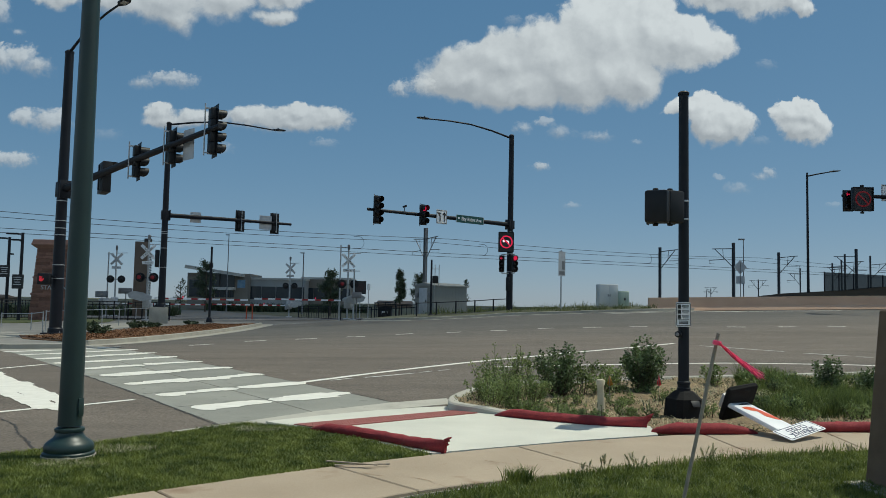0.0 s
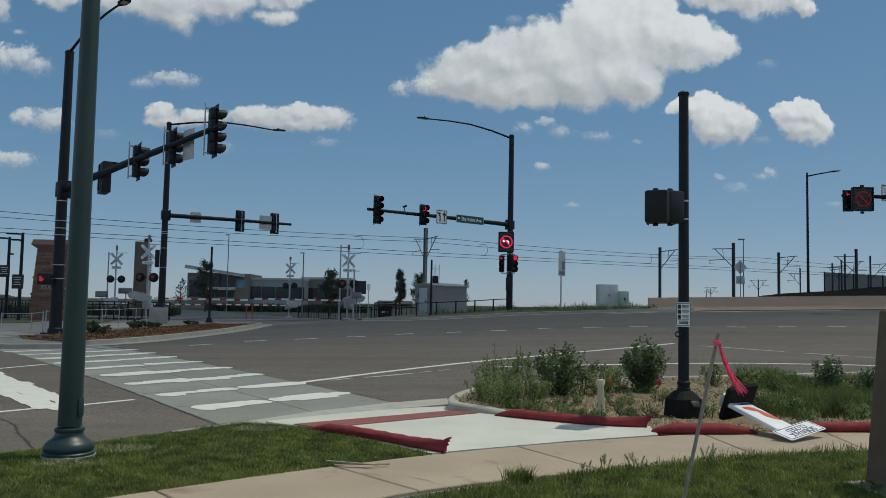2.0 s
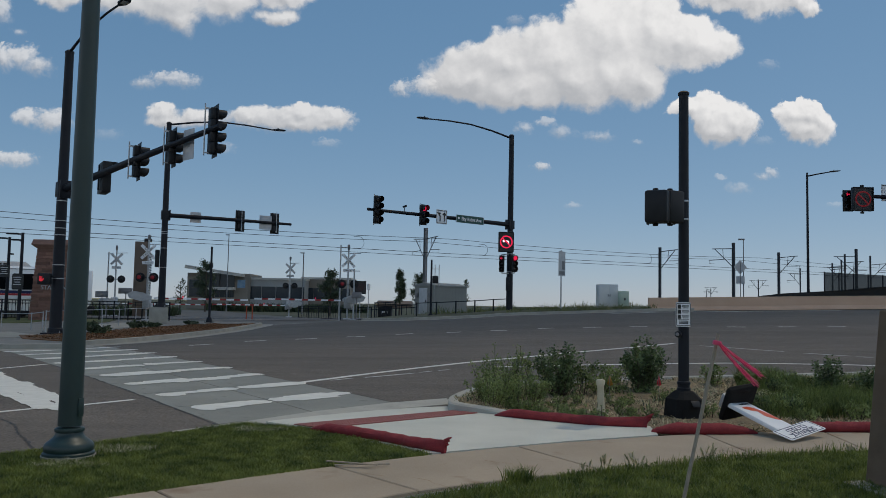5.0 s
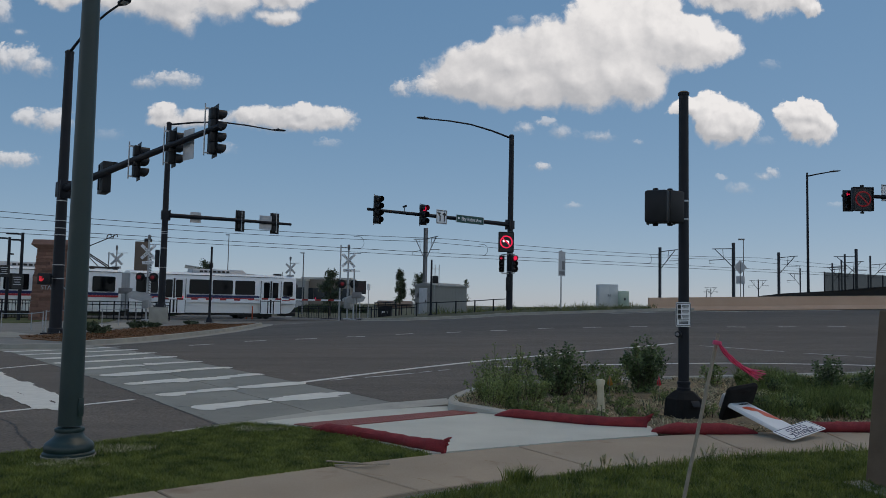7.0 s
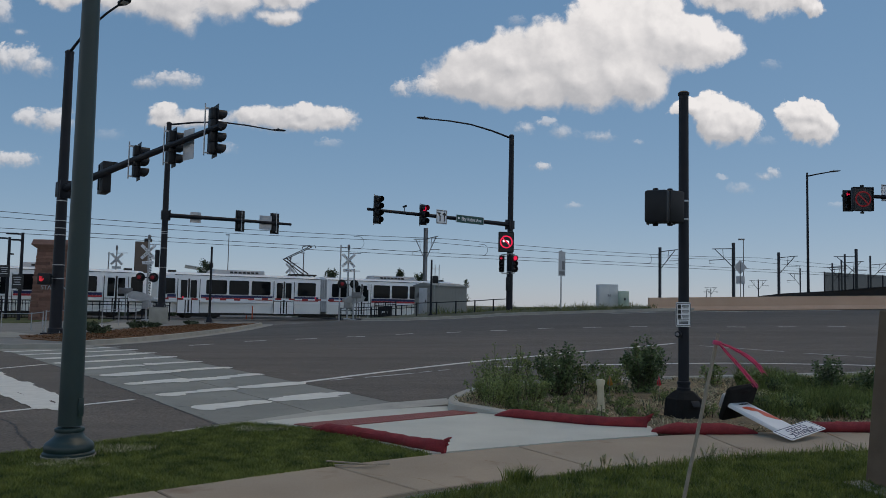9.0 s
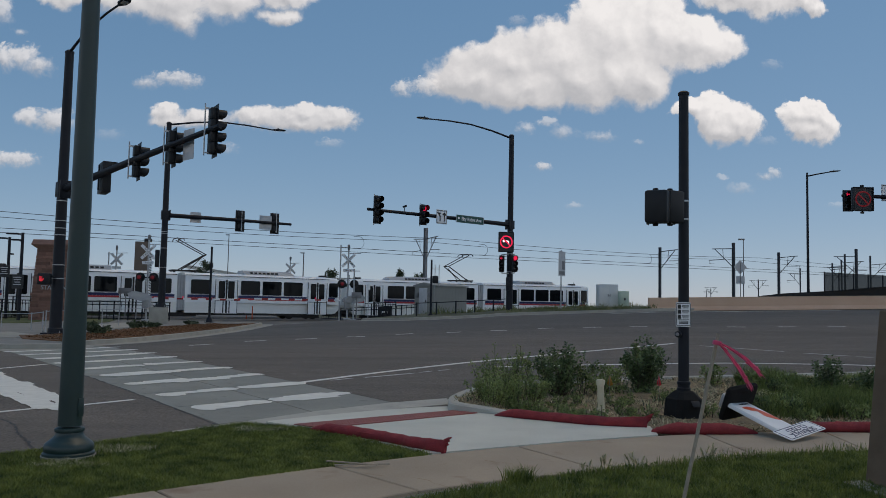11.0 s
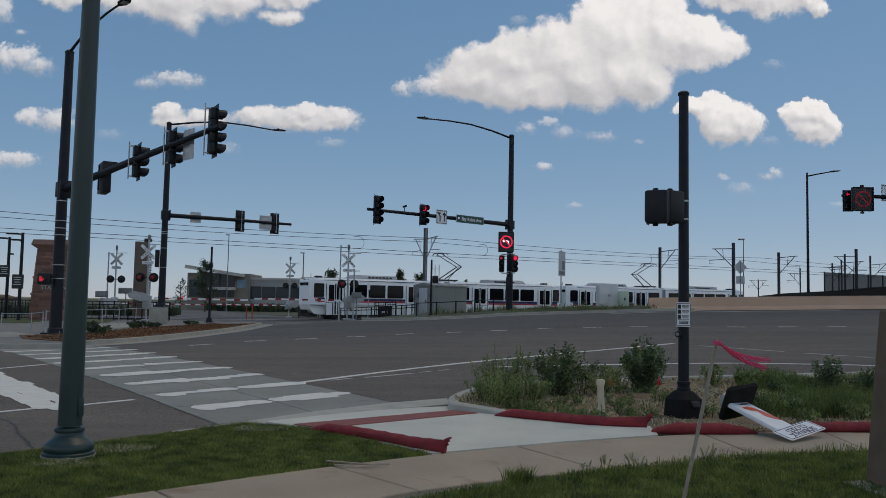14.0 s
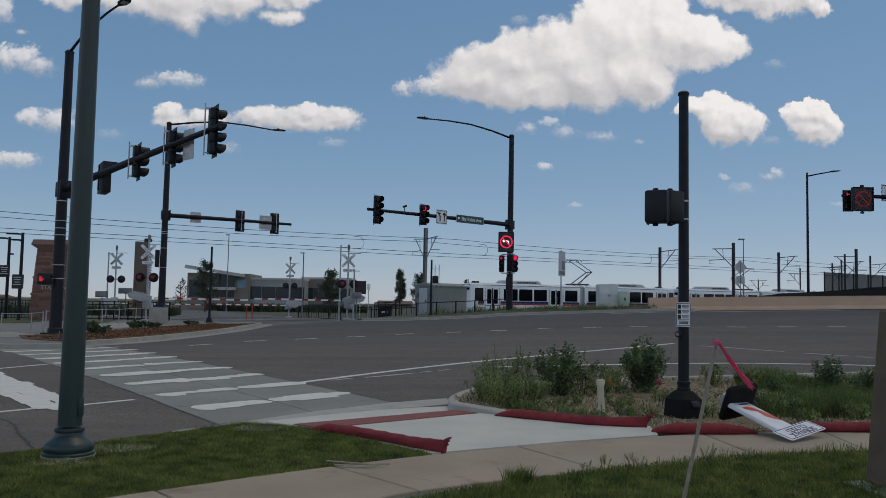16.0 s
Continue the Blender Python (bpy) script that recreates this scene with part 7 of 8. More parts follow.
for x0, x1, d0 in ((672, 731, 230), (-40, 16, 240)):
    xx = (x0 + x1) / 2
    Xc = (xx - 784) / 1444 * d0
    bm = bmesh.new()
    wdt = (x1 - x0) * d0 / 1444
    box(bm, (wdt, 12, 3.4), (0, 0, 1.7))
    rr = [bm.verts.new(c) for c in ((-wdt / 2 - 0.5, -6.5, 3.4), (wdt / 2 + 0.5, -6.5, 3.4), (wdt / 2 + 0.5, 6.5, 3.4), (-wdt / 2 - 0.5, 6.5, 3.4), (-wdt / 2, 0, 4.3), (wdt / 2, 0, 4.3))]
    for q in ((0, 1, 5, 4), (2, 3, 4, 5), (0, 4, 3), (1, 2, 5), (3, 2, 1, 0)):
        bm.faces.new([rr[k] for k in q])
    solid("far_shed", bm, BROWN_PANEL, pose(Xc, d0, stand(Xc, d0) - 2.4), "low tan building far beyond the tracks", "building", "far buildings", "", False)
for (x, y), top, r0, lab in (((-27.653, 105.0), 9.962, 0.07, "thin grey light pole near the building"), ((-17.081, 100.0), 7.52, 0.09, "dark light pole with a short head"), ((25.101, 68.0), 7.469, 0.05, "thin grey pole with a small head")):
    bm = bmesh.new()
    h = top - stand(x, y)
    rod(bm, (0, 0, 0), (0, 0, h), r0, r0 * 0.7, 10)
    box(bm, (0.5, 0.2, 0.12), (-0.15, 0, h), None, 0.02)
    solid("light_pole", bm, DULL_STEEL, pose(x, y, stand(x, y)), lab, "light pole", "light poles")

# grey equipment house with side door
hx, hy = -0.578, 57.5
hz = stand(hx, hy)
house = thing("equipment_house", pose(hx, hy, hz, 0, 0, 40), "grey steel railway equipment house with a low roof", "equipment house")
HH = 2.873 - hz
bm = bmesh.new()
box(bm, (3.1, 2.2, HH), (1.55, 1.1, HH / 2), None, 0.02)
part("wall", bm, GREY_BOX, house, "", False)
bm = bmesh.new()
rr = [bm.verts.new(c) for c in ((-0.1, -0.1, HH), (3.2, -0.1, HH), (3.2, 2.3, HH), (-0.1, 2.3, HH), (-0.1, 1.1, HH + 0.2), (3.2, 1.1, HH + 0.2), (-0.1, -0.1, HH - 0.08), (3.2, -0.1, HH - 0.08), (3.2, 2.3, HH - 0.08), (-0.1, 2.3, HH - 0.08))]
for q in ((0, 1, 5, 4), (2, 3, 4, 5), (0, 4, 3), (1, 2, 5), (0, 1, 7, 6), (1, 2, 8, 7), (2, 3, 9, 8), (3, 0, 6, 9), (6, 7, 8, 9)):
    bm.faces.new([rr[k] for k in q])
part("roof", bm, GREY_BOX, house, "", False)
bm = bmesh.new()
box(bm, (0.03, 0.9, 1.95), (-0.012, 1.2, 1.1), None, 0.004)
door = part("door", bm, SIGN_BACK, house)
bm = bmesh.new()
box(bm, (0.05, 0.04, 0.16), (-0.04, 0.85, 1.15))
part("handle", bm, HOUSING, door)
for yy in (0.35, 1.85):
    bm = bmesh.new()
    box(bm, (0.12, 0.3, 0.35), (-0.06, yy, HH - 0.7), None, 0.02)
    part("vent_box", bm, DULL_STEEL, house)
bm = bmesh.new()
for k in range(10):
    box(bm, (0.012, 0.004, HH - 0.1), (0.15 + k * 0.31, -0.006, HH / 2))
part("seam_ribs", bm, GREY_BOX, house)
# slim mast with antennas before the house
s = thing("antenna_mast", pose(-0.609, 45.0, rise(-0.7, 45.0) + 0.1), "slim black mast with two thin antennas", "mast")
ah = 3.976 - rise(-0.7, 45.0) - 0.1
bm = bmesh.new()
rod(bm, (0, 0, 0), (0, 0, ah), 0.065, 0.05, 12)
lathe(bm, [(0.2, 0.0), (0.18, 0.1), (0.08, 0.2)], 12)
part("pole", bm, BLACK_METAL, s)
bm = bmesh.new()
box(bm, (0.32, 0.25, 0.42), (0.22, 0, 2.887 - rise(-0.7, 45.0) - 0.1), None, 0.03)
part("box", bm, HOUSING, s)
for k, q in enumerate((0.2, 0.42)):
    bm = bmesh.new()
    rod(bm, (q, 0, ah - 1.6 + 0.1 * k), (q, 0, ah - 0.28), 0.022, 0.02, 8)
    rod(bm, (0, 0, ah - 0.5), (q, 0, ah - 0.5), 0.015, 0.015, 6)
    part("antenna", bm, GALV, s)
# verge sign on a post, two cabinets
x, y, z = (7.023, 48, 4.063)
s = flat_sign("narrow_sign", pose(x, y, z, 0, 0, 50), 0.75, 1.45, "narrow grey sign seen almost edge-on", "sign", SIGN_BACK, SIGN_BACK)
bm = bmesh.new()
rod(bm, (0, 0.05, rise(x, y) - z), (0, 0.05, 0.8), 0.04, 0.035, 10)
part("post", bm, GALV, s)
bm = bmesh.new()
box(bm, (0.34, 0.003, 0.5), (0.14, -0.0085, -0.1))
box(bm, (0.6, 0.003, 0.2), (0, -0.0085, -0.55))
part("dark_panel", bm, DULL_STEEL, s)
for (x, y, z), w, d, h, m, lab in (((9.495, 46.5, 1.592), 1.12, 0.7, 1.32, CABINET, "pale grey steel utility cabinet with double doors"), ((10.283, 46, 1.577), 0.52, 0.45, 0.956, GREEN_BOX, "small pale green utility cabinet")):
    s = thing("utility_cabinet", pose(x, y, z - 0.05, 0, 0, 6), lab, "utility cabinet", "utility cabinets")
    bm = bmesh.new()
    box(bm, (w, d, h), (0, d / 2, h / 2), None, 0.04)
    part("body", bm, m, s)
    for q in (-0.24, 0.24):
        bm = bmesh.new()
        box(bm, (w * 0.45, 0.02, h * 0.84), (q * w, -0.008, h * 0.5), None, 0.006)
        dd = part("door", bm, m, s)
        bm = bmesh.new()
        box(bm, (0.03, 0.03, 0.14), (q * w * 0.2, -0.03, h * 0.52))
        part("handle", bm, HOUSING, dd)
    bm = bmesh.new()
    box(bm, (w + 0.1, d + 0.1, 0.12), (0, d / 2, 0.0))
    part("plinth", bm, CURB, s)

# bridge end: tan barrier, dark bank, screened fence, street lamp
bm = bmesh.new()
WALL = [Vector(c) for c in ((10.95, 43.0), (16.0, 43.1), (23.0, 42.6), (32.0, 41.0), (48.0, 36.0), (66.0, 29.0))][::-1]
wl_pts = smooth_line([(p.x, p.y) for p in WALL], 1.5)
sweep(bm, wl_pts, [(0.0, 0.0), (0.05, 0.1), (0.14, 0.22), (0.17, 0.62), (0.17, 0.70), (0.42, 0.70), (0.42, -1.5)], lambda x, y: rise(x, y) + 0.02)
e0 = [v for v in bm.verts if (v.co.xy - Vector((10.95, 43.0))).length < 0.6]
bmesh.ops.contextual_create(bm, geom=e0)
solid("barrier_wall", bm, BARRIER, Matrix(), "tan concrete road barrier at the bridge end", "barrier", "", "structure", False)
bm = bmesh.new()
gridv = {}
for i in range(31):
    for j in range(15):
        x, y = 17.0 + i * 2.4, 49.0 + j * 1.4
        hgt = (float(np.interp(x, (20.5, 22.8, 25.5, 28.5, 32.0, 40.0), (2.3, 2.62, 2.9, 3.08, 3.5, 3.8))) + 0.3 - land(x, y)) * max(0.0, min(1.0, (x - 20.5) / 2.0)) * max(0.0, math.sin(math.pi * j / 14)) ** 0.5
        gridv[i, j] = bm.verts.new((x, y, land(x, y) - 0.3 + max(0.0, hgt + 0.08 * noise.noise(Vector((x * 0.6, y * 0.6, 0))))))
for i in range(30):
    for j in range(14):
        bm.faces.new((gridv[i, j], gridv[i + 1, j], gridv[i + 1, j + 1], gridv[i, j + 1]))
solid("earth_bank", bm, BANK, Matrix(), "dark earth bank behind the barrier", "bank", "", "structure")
f = thing("screen_fence", Matrix(), "dark screened fence panels on the bank", "fence")
sx0, sx1, sy0 = 27.16, 34.437, 58.0
ztop0, ztop1, zb = 4.368, 4.112, 2.875
n = 7
for k in range(n + 1):
    x = sx0 + (sx1 - sx0) * k / n
    bm = bmesh.new()
    rod(bm, (x, sy0, zb - 1.2), (x, sy0, ztop0 + (ztop1 - ztop0) * k / n + 0.03), 0.045, 0.045, 8)
    part("post", bm, BLACK_METAL, f)
    if k < n:
        x2 = sx0 + (sx1 - sx0) * (k + 1) / n
        bm = bmesh.new()
        za, zc = ztop0 + (ztop1 - ztop0) * k / n, ztop0 + (ztop1 - ztop0) * (k + 1) / n
        vs = [bm.verts.new(c) for c in ((x, sy0 + 0.02, zb - 1.0), (x2, sy0 + 0.02, zb - 1.0), (x2, sy0 + 0.02, zc), (x, sy0 + 0.02, za), (x, sy0 + 0.04, zb - 1.0), (x2, sy0 + 0.04, zb - 1.0), (x2, sy0 + 0.04, zc), (x, sy0 + 0.04, za))]
        for q in ((0, 1, 2, 3), (4, 5, 6, 7), (0, 1, 5, 4), (1, 2, 6, 5), (2, 3, 7, 6), (3, 0, 4, 7)):
            bm.faces.new([vs[i] for i in q])
        part("panel", bm, SHED_DARK, f, "", False)
lx, ly = 25.56, 57.0
s = thing("street_lamp", pose(lx, ly, rise(lx, ly)), "tall dark street lamp with one arm beyond the barrier", "street lamp")
lh = 11.314 - rise(lx, ly)
bm = bmesh.new()
rod(bm, (0, 0, 0), (0, 0, lh), 0.1, 0.07, 14)
part("pole", bm, BLACK_METAL, s)
bm = bmesh.new()
pipe(bm, [(0, 0, lh - 0.25), (0.9, 0, lh - 0.05), (1.7, 0, lh + 0.1)], [0.05, 0.045, 0.04], 8)
part("arm", bm, BLACK_METAL, s)
luminaire_head(s, (1.6, 0, lh + 0.09), (1, 0, 0.12), 1.0)
# back of a diamond warning sign
x, y, z = (23.003, 63, 4.878)
s = thing("warning_sign", pose(x, y, z, 0, 0, 180 + 8), "grey back of a diamond warning sign with plate below", "sign")
bm = bmesh.new()
box(bm, (0.78, 0.008, 0.78), (0, 0, 0), (0, 45, 0))
part("diamond", bm, SIGN_BACK, s)
bm = bmesh.new()
box(bm, (0.72, 0.008, 0.58), (0, 0, -1.0))
part("plate", bm, SIGN_BACK, s)
bm = bmesh.new()
rod(bm, (0, 0.03, rise(x, y) - z), (0, 0.03, 0.35), 0.03, 0.03, 8)
part("post", bm, DULL_STEEL, s)


# ---- plants ----
def blades(name, outline, count, h0, h1, width, lean, material, label, base_z, seed, clump=0.0):
    """Grass over a plan outline, as one object of loose blades."""
    rng = np.random.default_rng(seed)
    poly = np.array(outline)
    lo, hi = poly.min(0), poly.max(0)
    pts = np.zeros((0, 2))
    while len(pts) < count:
        q = rng.uniform(lo, hi, (count * 2, 2))
        inside = np.zeros(len(q), bool)
        j = len(poly) - 1
        for i in range(len(poly)):
            a, b = poly[i], poly[j]
            cross = ((a[1] > q[:, 1]) != (b[1] > q[:, 1])) & (q[:, 0] < (b[0] - a[0]) * (q[:, 1] - a[1]) / (b[1] - a[1] + 1e-12) + a[0])
            inside ^= cross
            j = i
        pts = np.vstack([pts, q[inside]])
    pts = pts[:count]
    patch = np.array([noise.noise(Vector((x * 1.1, y * 1.1, seed))) for x, y in pts])
    fine = np.array([noise.noise(Vector((x * 5.0, y * 5.0, seed + 7))) for x, y in pts])
    h = rng.uniform(h0, h1, count) * (1 + 0.35 * patch + 0.25 * fine)
    if clump:
        h *= np.clip(0.55 + clump * np.array([noise.noise(Vector((x * 0.8, y * 0.5, seed + 3))) for x, y in pts]), 0.12, 1.7)
    a = rng.uniform(0, math.tau, count)
    tip = rng.normal(0, lean, (count, 2)) * h[:, None]
    w = width * rng.uniform(0.6, 1.3, count)
    z = np.array([base_z(x, y) if callable(base_z) else base_z for x, y in pts])
    ux, uy = np.cos(a) * w / 2, np.sin(a) * w / 2
    v = np.empty((count, 5, 3))
    v[:, 0] = np.stack([pts[:, 0] - ux, pts[:, 1] - uy, z - 0.01], 1)
    v[:, 1] = np.stack([pts[:, 0] + ux, pts[:, 1] + uy, z - 0.01], 1)
    v[:, 2] = np.stack([pts[:, 0] + ux * 0.8 + tip[:, 0] * 0.4, pts[:, 1] + uy * 0.8 + tip[:, 1] * 0.4, z + h * 0.6], 1)
    v[:, 3] = np.stack([pts[:, 0] - ux * 0.8 + tip[:, 0] * 0.4, pts[:, 1] - uy * 0.8 + tip[:, 1] * 0.4, z + h * 0.6], 1)
    v[:, 4] = np.stack([pts[:, 0] + tip[:, 0], pts[:, 1] + tip[:, 1], z + h], 1)
    k = np.arange(count) * 5
    faces = [(i, i + 1, i + 2, i + 3) for i in k.tolist()] + [(i + 3, i + 2, i + 4) for i in k.tolist()]
    return tagged(new(name, raw(name, v.reshape(-1, 3).tolist(), faces, material)), label, "grass", "", "stuff")


blades("lawn_grass", LAWN, 95000, 0.02, 0.048, 0.0065, 0.6, GRASS, "short mown green lawn grass with dry patches", TOP - 0.02, 1)
NEAR_LAWN = [(-0.655, 5.525), (-0.143, 5.968), (0.104, 6.242), (0.796, 6.71), (1.601, 7.254), (2.831, 7.926), (4.322, 8.401), (5.6, 8.5), (5.2, 6.0), (3.2, 4.8), (-0.6, 4.8)]
blades("front_grass", NEAR_LAWN, 80000, 0.022, 0.058, 0.0065, 0.55, GRASS, "longer bright green grass before the footway", TOP - 0.02, 2)
EDGE_TUFTS = [(0.947, 6.812), (1.601, 7.254), (2.842, 7.957), (4.388, 8.474), (4.23, 8.17), (2.726, 7.632), (1.536, 6.959)]
blades("grass_tufts", EDGE_TUFTS, 600, 0.05, 0.11, 0.006, 0.3, GRASS, "taller grass tufts along the footway edge", TOP - 0.02, 3)


def seed_stalks(x, y, n, height, label, seed):
    """A few arching grass stems, each ending in a fuzzy pale seed head."""
    rng = random.Random(seed)
    clump = thing("seed_grass", pose(x, y, TOP - 0.02), label, "grass", "seed grasses")
    for k in range(n):
        a, h = rng.uniform(0, math.tau), height * rng.uniform(0.7, 1.1)
        out = h * rng.uniform(0.12, 0.4)
        r0 = Vector((rng.uniform(-0.05, 0.05), rng.uniform(-0.04, 0.04), 0))
        way = Vector((math.cos(a), math.sin(a), 0))
        pts = [r0 + way * out * t * t + Vector((0, 0, h * (t - 0.12 * t * t))) for t in (0, 0.3, 0.6, 0.85, 1.0)]
        bm = bmesh.new()
        pipe(bm, pts, [0.0018, 0.0016, 0.0014, 0.0012, 0.001], 4)
        stem = part("stem", bm, GRASS, clump)
        bm = bmesh.new()
        d = (pts[-1] - pts[-3]).normalized()
        for q in range(60):
            p = pts[-3].lerp(pts[-1], rng.uniform(0.1, 1.15))
            o = Vector((rng.gauss(0, 1), rng.gauss(0, 1), rng.gauss(0, 1))).normalized()
            tip = p + d * 0.02 + o * 0.018
            side = d.cross(o).normalized() * 0.0036
            bm.faces.new([bm.verts.new(c) for c in (p - side, p + side, tip)])
        tagged(part("seed_head", bm, STRAW, stem, "fuzzy pale seed head", False), "", "", "", "stuff")


for k, (x0, y0, n0, h0) in enumerate(((1.40, 7.0, 6, 0.16), (1.66, 7.02, 7, 0.18), (2.42, 7.42, 8, 0.2), (1.2, 6.9, 3, 0.11), (3.6, 7.95, 3, 0.13), (4.05, 8.1, 3, 0.12), (2.9, 7.72, 3, 0.1))):
    seed_stalks(x0, y0, n0, h0, "straw-coloured seed heads on thin stems above the grass edge", 300 + k)
blades("grass_tufts", [(0.5, 6.6), (0.72, 6.72), (0.78, 6.6), (0.56, 6.48)], 260, 0.09, 0.16, 0.006, 0.35, GRASS, "taller tuft of coarse grass at the footway edge", TOP - 0.02, 5)


DRY_SPOTS = ((-3.02, 7.6, 0.24), (-1.97, 8.95, 0.2), (-3.1, 6.9, 0.2))
for k, (x0, y0, r0) in enumerate(DRY_SPOTS):
    ring = [(x0 + r0 * 1.5 * math.cos(a) * (1 + 0.3 * math.sin(3 * a + k)), y0 + r0 * 0.8 * math.sin(a)) for a in np.linspace(0, 6.0, 12)]
    blades("dry_grass", ring, int(2600 * r0), 0.025, 0.05, 0.006, 0.5, STRAW, "dry straw-coloured patch in the lawn", TOP - 0.02, 30 + k)
hedge = blades("hedge", [(-34.0, 118.0), (-11.0, 118.0), (-11.0, 121.0), (-34.0, 121.0)], 6000, 0.5, 1.25, 0.22, 0.35, PINE, "dark green hedge before the glazed building", lambda x, y: land(x, y) - 0.1, 40)
# added foliage: its dark mass stands in for the shade of the fences
shade_hedge = blades("hedge", [(-46.0, 64.0), (-24.0, 74.0), (-24.5, 77.0), (-47.0, 66.5)], 5000, 0.5, 1.0, 0.16, 0.35, PINE, "added dark shrubs in place of fence shade", lambda x, y: land(x, y) - 0.1, 41)
tagged(shade_hedge, "added dark shrubs standing in for fence shade beyond the platform", "hedge", "", "stuff")
tagged(hedge, "dark green hedge before the glazed building", "hedge", "", "stuff")


def leafy(name, m, radius, height, leaves, leaf, material, label, stems=14, seed=0, spread=1.0, base=0.0, category="shrub", upright=0.6, group=""):
    """Shrub or weed: thin branching stems and many small leaves, uneven in outline."""
    rng = np.random.default_rng(seed)
    s = thing(name, m, label, category, group)
    bm = bmesh.new()
    tips = []
    for k in range(stems):
        a = rng.uniform(0, math.tau)
        r = radius * math.sqrt(rng.uniform(0, 1)) * 0.95
        h = height * rng.uniform(0.55, 1.0) * (1 - 0.35 * (r / radius) ** 2)
        e = Vector((math.cos(a) * r * spread, math.sin(a) * r * spread, h))
        b = Vector((math.cos(a) * r * 0.25, math.sin(a) * r * 0.25, -0.03))
        mid = b.lerp(e, 0.5) + Vector((rng.normal(0, 0.05), rng.normal(0, 0.05), 0.08)) * radius
        pipe(bm, [b, mid, e], [0.006, 0.004, 0.0015], 4)
        tips.append((b, mid, e))
    tagged(part("branching_stem", bm, BARK, s), "", "", "", "stuff")
    pick = rng.integers(0, stems, leaves)
    t = rng.beta(1.6, 1.0, leaves) * (1 - base) + base
    B = np.array([[*q] for b in tips for q in b]).reshape(-1, 3, 3)[pick]
    P = (1 - t)[:, None] ** 2 * B[:, 0] + (2 * t * (1 - t))[:, None] * B[:, 1] + (t ** 2)[:, None] * B[:, 2]
    P += rng.normal(0, 1, (leaves, 3)) * np.array([radius, radius, height * 0.6]) * (0.15 * (1.15 - 0.75 * t))[:, None]
    P[:, 2] = np.maximum(P[:, 2], 0.0)
    d = rng.normal(0, 1, (leaves, 3))
    d[:, 2] = np.abs(d[:, 2]) * upright + 0.1
    d /= np.linalg.norm(d, axis=1)[:, None]
    n = rng.normal(0, 1, (leaves, 3))
    u = np.cross(d, n)
    u /= np.linalg.norm(u, axis=1)[:, None] + 1e-9
    ln = leaf * rng.uniform(0.6, 1.4, leaves)[:, None]
    w = ln * 0.26
    v = np.stack([P, P + d * ln * 0.5 + u * w, P + d * ln, P + d * ln * 0.5 - u * w], 1)
    k = (np.arange(leaves) * 4).tolist()
    me = raw("foliage", v.reshape(-1, 3).tolist(), [(i, i + 1, i + 2, i + 3) for i in k], material)
    ob = new("foliage", me)
    ob.parent = s
    tagged(ob, "", "", "", "stuff")
    return s


def in_bed(x, y):
    return pose(x, y, bed_z(x, y) - 0.02)


WEEDY = "pale green leafy weed growing in the bed"
leafy("weed_bush", in_bed((0.99, 11.894)[0], (0.99, 11.894)[1]), 0.36, 0.5, 2600, 0.027, WEED, "tall pale green weed clump at the bed's end", 34, 11, 1.0, 0.1, "weed")
for k, (x0, y0, h0) in enumerate(((*(0.705, 12.344), 0.62), (*(0.903, 12.763), 0.7), (*(1.121, 12.963), 0.66), (*(1.338, 13.085), 0.72), (*(1.493, 12.87), 0.62), (*(0.597, 11.693), 0.4), (*(0.719, 11.202), 0.42), (*(1.065, 11.137), 0.4), (*(2.212, 12.841), 0.5), (*(2.75, 13.098), 0.45))):
    leafy("weed_stalk", in_bed(x0, y0), 0.28, h0 * 1.2, 620, 0.034, WEED, "tall thin weed stalk with small pale leaves", 9, 60 + k, 1.0, 0.05, "weed", 1.4, "weed stalks")
leafy("weed_bush", in_bed((0.686, 11.576)[0], (0.686, 11.576)[1]), 0.24, 0.36, 1700, 0.027, WEED, WEEDY, 18, 12, 1.0, 0.05, "weed")
leafy("weed_bush", in_bed((1.278, 11.543)[0], (1.278, 11.543)[1]), 0.3, 0.52, 2300, 0.028, WEED, WEEDY, 18, 13, 1.0, 0.05, "weed")
leafy("shrub", in_bed((1.868, 12.779)[0], (1.868, 12.779)[1]), 0.46, 0.88, 3300, 0.052, SHRUB, "dark green shrub with upright twigs", 44, 14, 1.0, 0.08)
leafy("shrub", in_bed((3.308, 13.281)[0], (3.308, 13.281)[1]), 0.42, 0.9, 4200, 0.052, SHRUB, "dense dark green shrub by the signal post", 50, 15, 1.0, 0.05)
leafy("weed_bush", in_bed((2.455, 12.728)[0], (2.455, 12.728)[1]), 0.32, 0.6, 900, 0.05, WEED, "sparse weed between the shrubs", 12, 16, 1.0, 0.1, "weed")
leafy("weed_bush", in_bed((4.757, 14.353)[0], (4.757, 14.353)[1]), 0.28, 0.5, 620, 0.05, WEED, "sparse leafy weed beside the post", 12, 17, 1.0, 0.1, "weed")
leafy("weed_bush", in_bed((5.365, 14.189)[0], (5.365, 14.189)[1]), 0.3, 0.4, 720, 0.05, WEED, "sparse leafy weed behind the fallen sign", 12, 18, 1.0, 0.1, "weed")
leafy("shrub", in_bed((6.16, 13.068)[0], (6.16, 13.068)[1]), 0.34, 0.66, 2300, 0.045, SHRUB, "green shrub rising from tall weeds", 30, 19, 1.0, 0.05)
leafy("weed_bush", in_bed((6.763, 12.868)[0], (6.763, 12.868)[1]), 0.34, 0.52, 1800, 0.045, SHRUB, "tall weed clump in the bed", 26, 20, 1.0, 0.05, "weed")
rng0 = random.Random(5)
